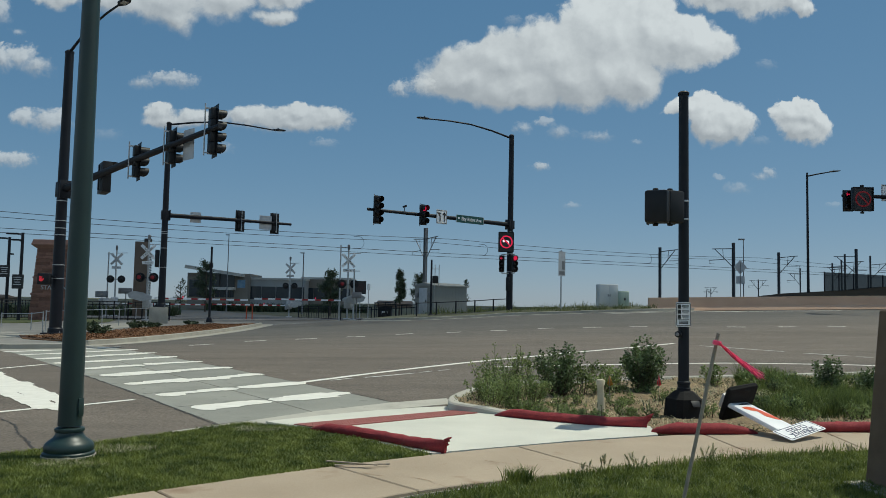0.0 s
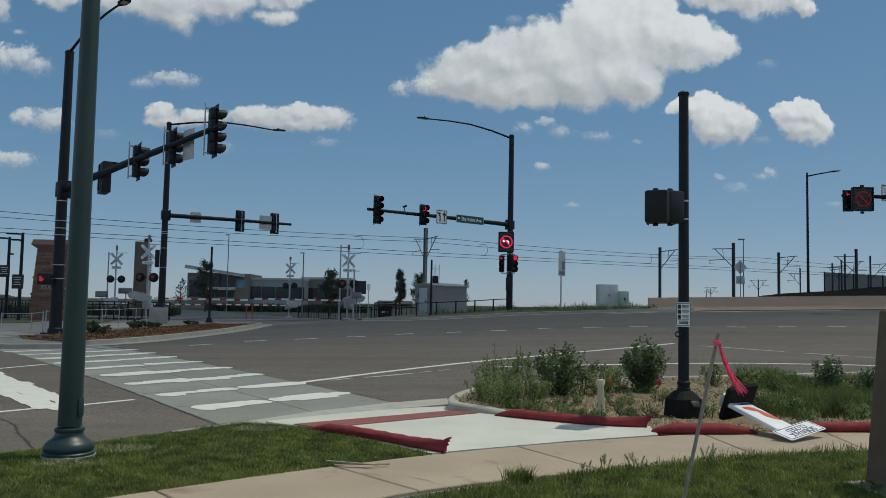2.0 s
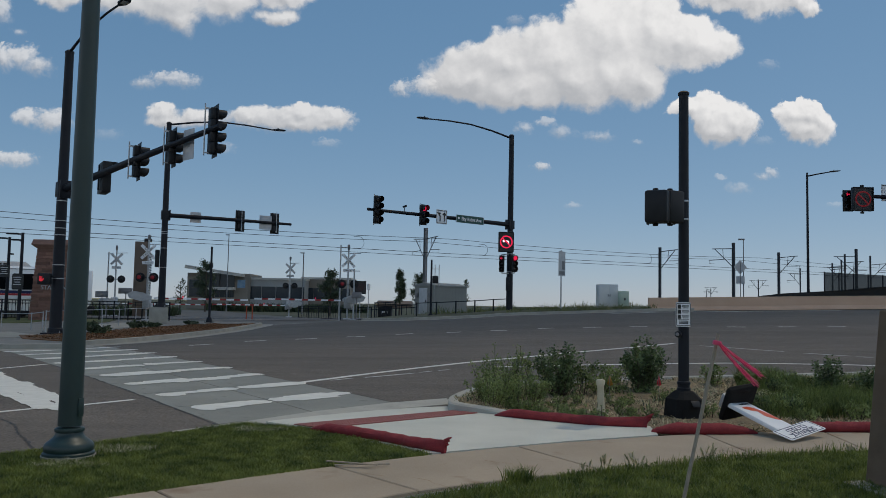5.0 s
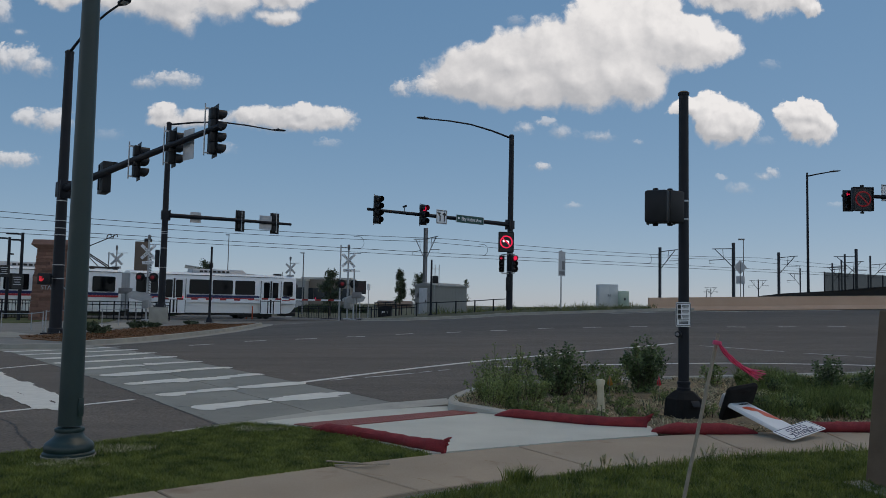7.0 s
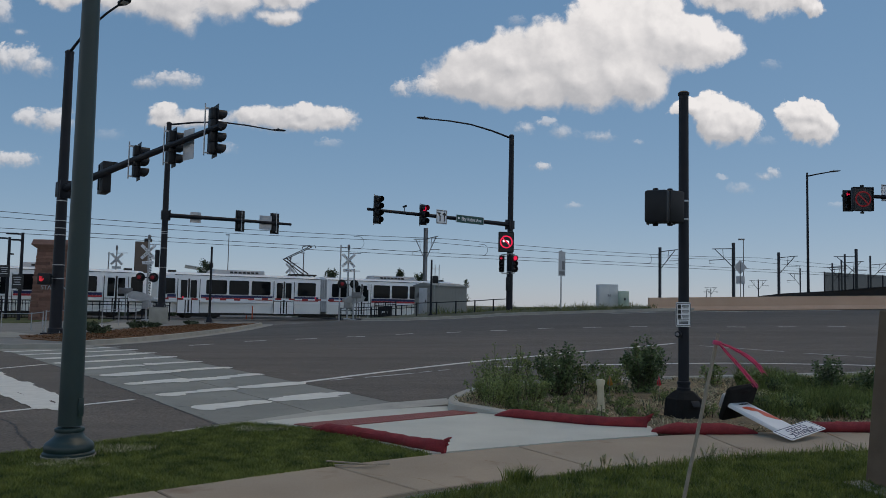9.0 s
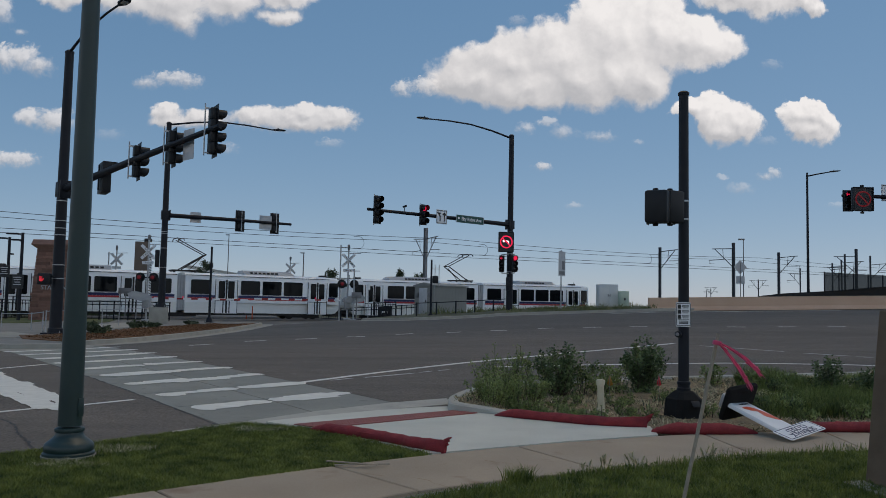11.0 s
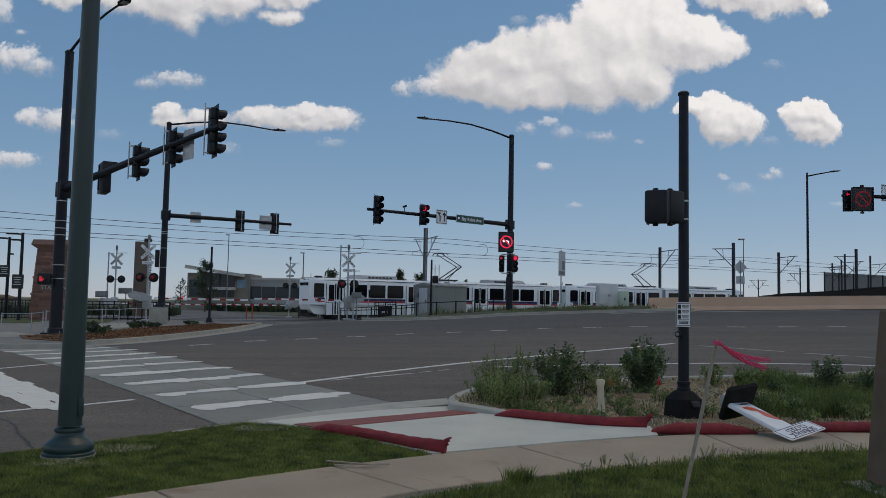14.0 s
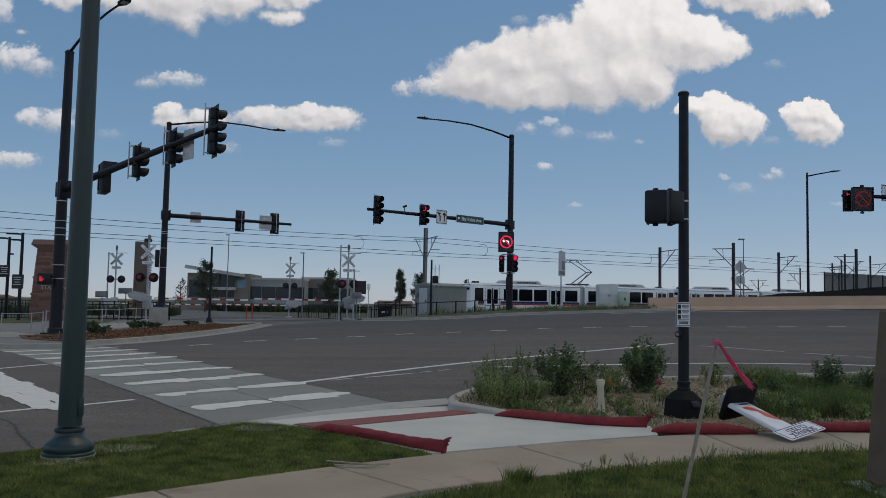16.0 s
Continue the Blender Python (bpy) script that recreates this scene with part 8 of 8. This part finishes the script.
for k in range(30):
    x0, y0 = ((4.267, 10.991), (4.588, 11.038), (4.873, 10.914), (5.219, 10.857), (5.682, 11.033), (5.616, 13.618), (6.125, 13.71), (6.622, 13.385), (7.374, 13.937), (5.696, 14.534))[k % 10]
    x0, y0 = x0 + rng0.uniform(-0.18, 0.18), y0 + rng0.uniform(-0.35, 0.35)
    leafy("weed", in_bed(x0, y0), 0.2, rng0.uniform(0.16, 0.34), 420, 0.036, SHRUB if k % 3 == 0 else WEED, "low green weed in the planting bed", 14, 100 + k, 1.0, 0.0, "weed", 1.3, "bed weeds")
for k in range(77):
    x0, y0 = ((1.24, 10.54), (1.476, 10.416), (1.705, 10.295), (1.849, 10.117), (2.492, 11.485), (2.548, 10.573), (1.765, 11.369), (2.985, 13.14), (3.367, 12.086), (3.594, 10.89), (1.037, 11.072))[k % 11]
    x0, y0 = x0 + rng0.uniform(-0.2, 0.2), y0 + rng0.uniform(-0.35, 0.3)
    leafy("weed", in_bed(x0, y0), 0.16, rng0.uniform(0.08, 0.24), 130, 0.03, WEED, "small sparse weed on dry soil", 6, 200 + k, 1.0, 0.0, "weed", 0.8, "bed weeds")
blades("dry_litter", [(p[0], p[1]) for p in BED_OUT if p[0] < 11], 9000, 0.012, 0.05, 0.012, 1.6, STRAW, "dry leaf litter and straw on the soil", bed_z, 12)
blades("dark_litter", [(p[0], p[1]) for p in BED_OUT if p[0] < 11], 7000, 0.012, 0.05, 0.012, 1.6, PINE, "dark leaf litter scattered on the soil", bed_z, 13)
BED_GRASS = [(4.15, 10.596), (5.802, 10.834), (9.0, 10.0), (9.0, 15.0), (8.613, 16.06), (5.335, 14.92)]
blades("bed_grass", BED_GRASS, 34000, 0.10, 0.40, 0.007, 0.32, WILD, "tall wild grass and weeds in the bed", bed_z, 9, 0.9)
blades("verge_grass", [(p.x + 0.2, p.y + 0.4) for p in FAR_KERB if 1.9 < p.x < 11.5] + [(p.x + 0.8, p.y + 4.0) for p in FAR_KERB if 1.9 < p.x < 11.5][::-1], 3000, 0.04, 0.3, 0.03, 0.45, VERGE, "tall weeds along the far verge", lambda x, y: min(rise(x, y), land(x, y) + 0.25) + 0.15, 10, 1.6)
blades("mulch_chips", [(-11.591, 25.106), (-10.126, 28.235), (-9.667, 36.336), (-10.16, 43.189), (-13.065, 47.214), (-13.848, 37.828), (-13.568, 31.717), (-14.01, 27.464)], 7000, 0.02, 0.06, 0.04, 1.4, MULCH, "loose bark chips over the mulch bed", lambda x, y: rise(x, y) + 0.17, 14)
blades("verge_weeds", [(-2.5, 50.0), (-1.0, 46.0), (4.0, 46.5), (11.0, 47.0), (14.0, 56.0), (4.0, 60.0)], 5200, 0.15, 0.5, 0.035, 0.35, VERGE, "dark weeds on the slope behind the kerb", lambda x, y: min(rise(x, y), land(x, y) + 0.25) + 0.1, 16, 1.3)
for (x0, y0), r, h in (((-14.094, 37.65), 0.55, 0.5), ((-13.663, 38.931), 0.5, 0.35), ((-12.998, 30.785), 0.6, 0.5), ((-13.596, 44.687), 0.5, 0.25), ((-15.637, 36.531), 0.5, 0.4)):
    leafy("juniper", pose(x0, y0, 0.16), r, h * 0.72, 700, 0.11, PINE, "low spreading juniper in the mulch", 12, int(r * 100 + y0), 1.0, 0.0, "shrub", 0.5, "junipers")


def tree(m, height, radius, label, leaves, leaf, material, seed, narrow=False):
    """Tapered trunk, limbs, crown of many leaves."""
    rng = np.random.default_rng(seed)
    s = thing("tree", m, label, "tree", "trees")
    bm = bmesh.new()
    pipe(bm, [(0, 0, -0.1), (0.04, 0.02, height * 0.4), (0, 0, height * 0.75), (0.03, 0, height * 0.97)], [height * 0.022, height * 0.016, height * 0.009, 0.01], 8)
    ends = []
    for k in range(26):
        z = height * rng.uniform(0.22, 0.92)
        a = rng.uniform(0, math.tau)
        reach = radius * (1 - ((z / height - 0.45) / 0.62) ** 2) * rng.uniform(0.65, 1.1)
        if narrow:
            reach = radius * (1.05 - z / height) * rng.uniform(0.7, 1.2)
        e = Vector((math.cos(a) * reach, math.sin(a) * reach, z + height * 0.09))
        pipe(bm, [(0, 0, z), e * 0.5 + Vector((0, 0, z * 0.5)), e], [height * 0.007, height * 0.005, 0.008], 5)
        ends.append((Vector((0, 0, z)), e))
    part("trunk", bm, BARK, s)
    pick = rng.integers(0, len(ends), leaves)
    t = rng.beta(2.2, 1.0, leaves)
    A = np.array([[*q[0]] for q in ends])[pick]
    E = np.array([[*q[1]] for q in ends])[pick]
    P = A + (E - A) * t[:, None] + rng.normal(0, radius * 0.13, (leaves, 3))
    d = rng.normal(0, 1, (leaves, 3))
    d /= np.linalg.norm(d, axis=1)[:, None]
    u = np.cross(d, rng.normal(0, 1, (leaves, 3)))
    u /= np.linalg.norm(u, axis=1)[:, None] + 1e-9
    ln = leaf * rng.uniform(0.6, 1.4, leaves)[:, None]
    v = np.stack([P, P + d * ln * 0.5 + u * ln * 0.3, P + d * ln, P + d * ln * 0.5 - u * ln * 0.3], 1)
    k = (np.arange(leaves) * 4).tolist()
    ob = new("crown", raw("crown", v.reshape(-1, 3).tolist(), [(i, i + 1, i + 2, i + 3) for i in k], material))
    ob.parent = s
    tagged(ob, "", "", "", "stuff")
    return s


for (X, Y, Z), h, r, nar, lab, n in (((-4.77, 92, 1.527), 3.886, 0.85, True, "slender young dark green tree beyond the fence", 1500), ((-12.035, 88, 1.254), 3.535, 1.2, False, "dark green tree beside the far building", 1500), ((-2.691, 95, 1.441), 3.355, 1.0, False, "young tree behind the grey cabinet", 800),
                                      ((-28.939, 100, 1.053), 5.125, 1.35, False, "dark green tree before the glazed building", 1700), ((-30.423, 95, 0.559), 3.158, 0.8, False, "thin young tree with few leaves", 160), ((3.219, 110, 4.218), 0.9, 0.5, False, "small dark tree top beyond the cabinet", 200)):
    tree(pose(X, Y, min(Z, land(X, Y) + 0.1) if h > 1 else land(X, Y)), h + (Z - min(Z, land(X, Y))) if h > 1 else Z + 0.8 - land(X, Y), r, lab, int(n * 1.7), 0.2, PINE, int(X * 10 + 900), nar)


# ---- clouds ----
def cloud_material(name, lumps, size, seed, soft=0.22, dim=1.0, tone=1.0):
    """Cumulus: soft lumps bulged by heaped puffs, firm above and torn below. Lumps: centre and half sizes in metres."""
    m = bpy.data.materials.new(name)
    m.use_nodes = True
    n, l = m.node_tree.nodes, m.node_tree.links
    n.remove(n["Principled BSDF"])
    pos = n.new("ShaderNodeTexCoord").outputs["Object"]
    rag = 1.0 if dim > 0.9 else 1.7
    grain = max(16.0, min(75.0, size * 0.34))

    def mth(op, a, b=None, c=None):
        q = n.new("ShaderNodeMath")
        q.operation = op
        for i, v in enumerate((a, b, c)):
            if v is None:
                continue
            if isinstance(v, (int, float)):
                q.inputs[i].default_value = v
            else:
                l.new(v, q.inputs[i])
        return q.outputs[0]

    def vec(op, a, b):
        q = n.new("ShaderNodeVectorMath")
        q.operation = op
        for i, v in enumerate((a, b)):
            if isinstance(v, tuple):
                q.inputs[i].default_value = v
            else:
                l.new(v, q.inputs[i])
        return q.outputs["Value"] if op == "LENGTH" else q.outputs[0]

    def fbm(at, scale, detail, rough=0.55):
        t = n.new("ShaderNodeTexNoise")
        t.inputs["Scale"].default_value, t.inputs["Detail"].default_value, t.inputs["Roughness"].default_value = scale, detail, rough
        l.new(at, t.inputs["Vector"])
        return t

    def puffs(at, scale):
        t = n.new("ShaderNodeTexVoronoi")
        t.inputs["Scale"].default_value = scale
        l.new(at, t.inputs["Vector"])
        return t.outputs["Distance"]

    def heap(at):
        """Thickness of the cloud at a place."""
        own = vec("ADD", at, (seed * 311.0, 0.0, seed * 173.0))
        warp = vec("SUBTRACT", fbm(own, 0.8 / grain, 4.0).outputs[1], (0.5, 0.5, 0.5))
        own = vec("ADD", own, vec("MULTIPLY", warp, (grain * 0.7,) * 3))
        at = vec("ADD", at, vec("MULTIPLY", warp, (grain * 1.7, 0.0, grain * 1.2)))
        body = None
        for cx, cz, rx, rz in lumps:
            d = mth("SUBTRACT", 1.0, vec("LENGTH", vec("MULTIPLY", vec("SUBTRACT", at, (cx, 0, cz)), (1 / rx, 0, 1 / rz)), (0, 0, 0)))
            body = d if body is None else mth("SMOOTH_MAX", body, d, 0.5)
        bulge = mth("MULTIPLY_ADD", puffs(own, 0.9 / grain), -0.7, 0.30)
        bulge = mth("ADD", bulge, mth("MULTIPLY_ADD", puffs(own, 2.3 / grain), -0.26, 0.12))
        bulge = mth("ADD", bulge, mth("MULTIPLY_ADD", fbm(own, 2.6 / grain, 7.0, 0.62).outputs[0], rag, -0.5 * rag - 0.06))
        return body, mth("MULTIPLY_ADD", body, 3.0 if dim > 0.9 else 2.1, bulge), bulge

    body, d, bulge = heap(pos)
    body_s, _, bulge_s = heap(vec("ADD", pos, (grain * 0.22, 0.0, grain * 0.3)))
    sep = n.new("ShaderNodeSeparateXYZ")
    l.new(pos, sep.inputs[0])
    lo, hi = min(c[1] - c[3] for c in lumps), max(c[1] + c[3] for c in lumps)
    level = n.new("ShaderNodeMapRange")
    l.new(sep.outputs[2], level.inputs[0])
    level.inputs[1].default_value, level.inputs[2].default_value = lo, hi
    rim = n.new("ShaderNodeMapRange")
    rim.interpolation_type = "SMOOTHSTEP"
    l.new(d, rim.inputs[0])
    rim.inputs[1].default_value = -0.12
    l.new(mth("MULTIPLY_ADD", level.outputs[0], -4.8 * soft, 6.2 * soft - 0.05), rim.inputs[2])
    rim.inputs[4].default_value = min(1.0, dim)
    # sunlit tops and shaded undersides, painted into the glow by height and relief
    up = mth("MULTIPLY_ADD", level.outputs[0], 0.7, 0.16)
    up = mth("ADD", up, mth("MULTIPLY", mth("SUBTRACT", bulge, bulge_s), 0.24))
    up = mth("ADD", up, mth("MULTIPLY", mth("SUBTRACT", body, body_s), 0.9))
    up = mth("ADD", up, mth("MULTIPLY_ADD", fbm(vec("ADD", pos, (seed * 91.0, 0.0, 0.0)), 0.5 / grain, 3.0).outputs[0], 0.6, -0.3))
    ramp = n.new("ShaderNodeValToRGB")
    e = ramp.color_ramp.elements
    e[0].position, e[0].color = 0.0, (0.53, 0.55, 0.575, 1)
    e[1].position, e[1].color = 0.9, (0.96, 0.96, 0.95, 1)
    e.new(0.42).color = (0.72, 0.73, 0.74, 1)
    l.new(up, ramp.inputs[0])
    em, tr, mx = n.new("ShaderNodeEmission"), n.new("ShaderNodeBsdfTransparent"), n.new("ShaderNodeMixShader")
    l.new(ramp.outputs[0], em.inputs[0])
    em.inputs[1].default_value = (0.88 if dim > 0.95 else 0.82) * tone
    l.new(rim.outputs[0], mx.inputs[0])
    l.new(tr.outputs[0], mx.inputs[1])
    l.new(em.outputs[0], mx.inputs[2])
    l.new(mx.outputs[0], n["Material Output"].inputs[0])
    return m


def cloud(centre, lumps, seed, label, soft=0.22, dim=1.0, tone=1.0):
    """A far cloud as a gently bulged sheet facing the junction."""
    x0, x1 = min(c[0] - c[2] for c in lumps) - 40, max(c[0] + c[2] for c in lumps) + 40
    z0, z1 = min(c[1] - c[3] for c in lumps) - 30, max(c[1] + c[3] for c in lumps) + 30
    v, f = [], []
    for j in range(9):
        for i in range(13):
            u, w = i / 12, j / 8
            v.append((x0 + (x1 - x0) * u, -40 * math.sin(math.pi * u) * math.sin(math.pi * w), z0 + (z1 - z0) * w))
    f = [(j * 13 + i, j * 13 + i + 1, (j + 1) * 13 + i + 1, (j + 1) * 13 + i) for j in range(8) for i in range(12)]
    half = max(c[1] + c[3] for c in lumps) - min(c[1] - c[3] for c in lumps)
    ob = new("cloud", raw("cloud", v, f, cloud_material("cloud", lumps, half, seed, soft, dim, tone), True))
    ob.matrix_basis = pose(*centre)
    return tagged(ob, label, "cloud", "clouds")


CLOUDS = []


def veil():
    """Thin cloud that drifts before the sun, soft at its front edge."""
    m = bpy.data.materials.new("veil_cloud")
    m.use_nodes = True
    n, l = m.node_tree.nodes, m.node_tree.links
    n.remove(n["Principled BSDF"])
    tc, sep, mr = n.new("ShaderNodeTexCoord"), n.new("ShaderNodeSeparateXYZ"), n.new("ShaderNodeMapRange")
    l.new(tc.outputs["Object"], sep.inputs[0])
    l.new(sep.outputs[0], mr.inputs[0])
    mr.inputs[1].default_value, mr.inputs[2].default_value = 0.0, -104.0
    thick = n.new("ShaderNodeValToRGB")
    stops = thick.color_ramp.elements
    stops[0].color, stops[1].color = (0, 0, 0, 1), (0.935, 0.935, 0.935, 1)
    for at_, a_ in ((0.035, 0.12), (0.115, 0.35), (0.29, 0.6), (0.47, 0.72), (0.88, 0.93)):
        stops.new(at_).color = (a_, a_, a_, 1)
    l.new(mr.outputs[0], thick.inputs[0])
    tl, tr, mx = n.new("ShaderNodeBsdfTranslucent"), n.new("ShaderNodeBsdfTransparent"), n.new("ShaderNodeMixShader")
    tl.inputs[0].default_value = (0.52, 0.435, 0.345, 1)
    across, denser = n.new("ShaderNodeMapRange"), n.new("ShaderNodeMath")
    l.new(sep.outputs[1], across.inputs[0])
    across.inputs[1].default_value, across.inputs[2].default_value = -20.0, 14.0
    across.inputs[3].default_value, across.inputs[4].default_value = 0.965, 1.06
    denser.operation = "MULTIPLY"
    l.new(thick.outputs[0], denser.inputs[0])
    l.new(across.outputs[0], denser.inputs[1])
    l.new(denser.outputs[0], mx.inputs[0])
    l.new(tr.outputs[0], mx.inputs[1])
    l.new(tl.outputs[0], mx.inputs[2])
    l.new(mx.outputs[0], n["Material Output"].inputs[0])
    v = [(-1250 + 1250 * i / 10, -650 + 1300 * j / 4, 18 * math.sin(i * 1.3 + j)) for j in range(5) for i in range(11)]
    f = [(j * 11 + i, j * 11 + i + 1, (j + 1) * 11 + i + 1, (j + 1) * 11 + i) for j in range(4) for i in range(10)]
    return tagged(new("cloud", raw("cloud", v, f, m, True)), "thin cloud veil drifting in front of the sun", "cloud", "clouds")


VEIL = veil()
OVER = Vector((2.0, 26.0, 0.0)) + to_sun * (1000.0 / to_sun.z)     # where the sun stands in the cloud's height
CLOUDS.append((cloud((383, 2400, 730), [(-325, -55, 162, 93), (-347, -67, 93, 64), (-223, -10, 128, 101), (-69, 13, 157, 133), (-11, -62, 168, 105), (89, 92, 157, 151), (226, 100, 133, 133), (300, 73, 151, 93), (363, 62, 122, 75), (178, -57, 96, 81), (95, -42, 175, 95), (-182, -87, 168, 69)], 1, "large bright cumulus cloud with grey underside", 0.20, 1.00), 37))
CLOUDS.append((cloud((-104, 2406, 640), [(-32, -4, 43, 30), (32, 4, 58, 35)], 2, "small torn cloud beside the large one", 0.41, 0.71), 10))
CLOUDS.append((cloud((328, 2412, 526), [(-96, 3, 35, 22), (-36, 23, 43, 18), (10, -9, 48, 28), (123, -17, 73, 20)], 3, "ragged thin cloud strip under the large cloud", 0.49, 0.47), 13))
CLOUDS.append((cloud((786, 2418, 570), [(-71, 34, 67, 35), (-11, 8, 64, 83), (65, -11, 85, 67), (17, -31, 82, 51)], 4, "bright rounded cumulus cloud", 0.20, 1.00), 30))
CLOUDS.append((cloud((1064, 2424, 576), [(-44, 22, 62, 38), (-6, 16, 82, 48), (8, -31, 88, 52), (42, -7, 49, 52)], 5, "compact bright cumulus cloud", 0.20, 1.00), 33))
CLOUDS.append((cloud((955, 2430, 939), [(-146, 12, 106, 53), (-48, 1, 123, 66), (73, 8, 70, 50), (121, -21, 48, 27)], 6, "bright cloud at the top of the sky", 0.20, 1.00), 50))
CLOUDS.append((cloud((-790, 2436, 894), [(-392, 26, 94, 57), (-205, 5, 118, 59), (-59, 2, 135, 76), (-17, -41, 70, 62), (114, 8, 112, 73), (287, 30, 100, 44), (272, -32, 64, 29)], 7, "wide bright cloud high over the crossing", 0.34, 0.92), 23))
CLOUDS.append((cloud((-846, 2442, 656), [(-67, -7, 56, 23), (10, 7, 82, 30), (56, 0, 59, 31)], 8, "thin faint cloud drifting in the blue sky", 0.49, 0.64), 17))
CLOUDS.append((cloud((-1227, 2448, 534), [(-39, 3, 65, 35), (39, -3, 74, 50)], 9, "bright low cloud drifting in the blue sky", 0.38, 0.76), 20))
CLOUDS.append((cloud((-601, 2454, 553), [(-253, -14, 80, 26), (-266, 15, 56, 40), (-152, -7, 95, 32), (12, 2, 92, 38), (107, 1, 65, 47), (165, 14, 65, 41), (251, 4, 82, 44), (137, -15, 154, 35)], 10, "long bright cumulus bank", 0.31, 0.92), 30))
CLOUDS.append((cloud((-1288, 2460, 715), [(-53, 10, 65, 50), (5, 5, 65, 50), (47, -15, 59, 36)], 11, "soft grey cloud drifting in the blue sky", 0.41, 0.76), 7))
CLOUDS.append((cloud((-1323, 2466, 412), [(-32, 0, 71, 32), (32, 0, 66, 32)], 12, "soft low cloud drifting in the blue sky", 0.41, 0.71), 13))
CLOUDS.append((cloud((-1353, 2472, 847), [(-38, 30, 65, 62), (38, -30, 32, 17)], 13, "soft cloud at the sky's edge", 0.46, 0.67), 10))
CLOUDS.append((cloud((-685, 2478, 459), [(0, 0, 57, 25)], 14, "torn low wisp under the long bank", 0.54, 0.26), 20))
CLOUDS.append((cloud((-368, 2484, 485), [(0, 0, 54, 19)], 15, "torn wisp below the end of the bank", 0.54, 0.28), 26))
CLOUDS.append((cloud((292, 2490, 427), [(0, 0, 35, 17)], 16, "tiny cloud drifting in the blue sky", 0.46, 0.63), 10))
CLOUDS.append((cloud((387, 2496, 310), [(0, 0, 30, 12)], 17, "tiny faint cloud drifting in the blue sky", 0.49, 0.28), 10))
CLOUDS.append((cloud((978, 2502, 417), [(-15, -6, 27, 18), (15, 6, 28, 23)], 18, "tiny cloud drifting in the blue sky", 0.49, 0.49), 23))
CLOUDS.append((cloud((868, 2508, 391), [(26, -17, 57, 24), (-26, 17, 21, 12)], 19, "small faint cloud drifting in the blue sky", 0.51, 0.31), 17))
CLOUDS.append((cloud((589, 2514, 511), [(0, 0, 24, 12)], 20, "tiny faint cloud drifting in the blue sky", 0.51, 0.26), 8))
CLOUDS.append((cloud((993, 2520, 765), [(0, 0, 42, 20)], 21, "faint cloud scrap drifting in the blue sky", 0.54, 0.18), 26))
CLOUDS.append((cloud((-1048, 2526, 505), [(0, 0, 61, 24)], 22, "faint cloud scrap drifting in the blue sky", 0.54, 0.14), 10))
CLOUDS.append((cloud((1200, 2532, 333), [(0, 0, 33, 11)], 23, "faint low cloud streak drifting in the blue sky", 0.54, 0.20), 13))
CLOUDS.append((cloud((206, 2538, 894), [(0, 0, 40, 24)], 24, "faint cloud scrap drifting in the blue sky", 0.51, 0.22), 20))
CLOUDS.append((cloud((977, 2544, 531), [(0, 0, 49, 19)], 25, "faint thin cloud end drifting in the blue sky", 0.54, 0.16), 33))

# added clouds out of view, beside and behind: extra glow to brighten upright sides
rng_c = random.Random(21)
for k in range(18):
    a = radians(75 + 210 * (k + 0.5) / 18)
    r, zc = 2450.0 + 30 * k, (560, 900, 700, 1150)[k % 4]
    big_w = rng_c.uniform(360, 520)
    lumps_c = [(rng_c.uniform(-0.7, 0.7) * big_w, rng_c.uniform(-40, 60), big_w * rng_c.uniform(0.5, 0.8), rng_c.uniform(140, 210)) for _ in range(4)]
    c = cloud((0, 0, 0), lumps_c, 30 + k, "added glowing cloud out of view, brightens the sides facing it", 0.22, 1.0, 1.7)
    c.matrix_basis = pose(math.sin(a) * r, math.cos(a) * r, zc, 0, 0, -math.degrees(a))
    CLOUDS.append((c, 25))


# ---- what moves ----
def motions():
    for car, back in ((lead_car, 0.0), (tail_car, 25.4)):
        walk(car, [(float(t), car_pose(lead_place(float(t)) - back)) for t in np.arange(0, 16.01, 1.0)])
    for ob, drift in CLOUDS:
        at0 = ob.matrix_basis.copy()
        walk(ob, [(0.0, at0), (16.0, Matrix.Translation((drift, 0, 0)) @ at0)])
    turn = radians(-70)
    ahead = Vector((math.cos(turn), math.sin(turn), 0))
    walk(VEIL, [(t, Matrix.Translation(OVER + ahead * (-7.9 + 18.0 * t)) @ Matrix.Rotation(turn, 4, "Z")) for t in (0.0, 8.0, 16.0)])
    for tail, pieces in enumerate(TAILS):
        rows = [[] for _ in pieces]
        for t, a0, a1, b0, b1 in FLUTTER:
            s0, s1 = ((a0, a1), (b0, b1))[tail]
            p = Vector((0.01, -0.02 * tail, 0))
            for k in range(len(pieces)):
                slope = radians(s0 + (s1 - s0) * k / (len(pieces) - 1))
                swing = 0.25 * math.sin(3.1 * t + k * 0.9 + tail * 1.7)
                d = Vector((math.cos(slope) * math.cos(swing), math.cos(slope) * math.sin(swing), -math.sin(slope)))
                rows[k].append((t, Matrix.Translation(p) @ Euler((0.16 * math.sin(2.3 * t + k + tail), slope, swing), "XYZ").to_matrix().to_4x4()))
                p = p + (rows[k][-1][1].to_3x3() @ Vector((SEG, 0, 0)))
        for piece, row in zip(pieces, rows):
            walk(piece, row)


motions()
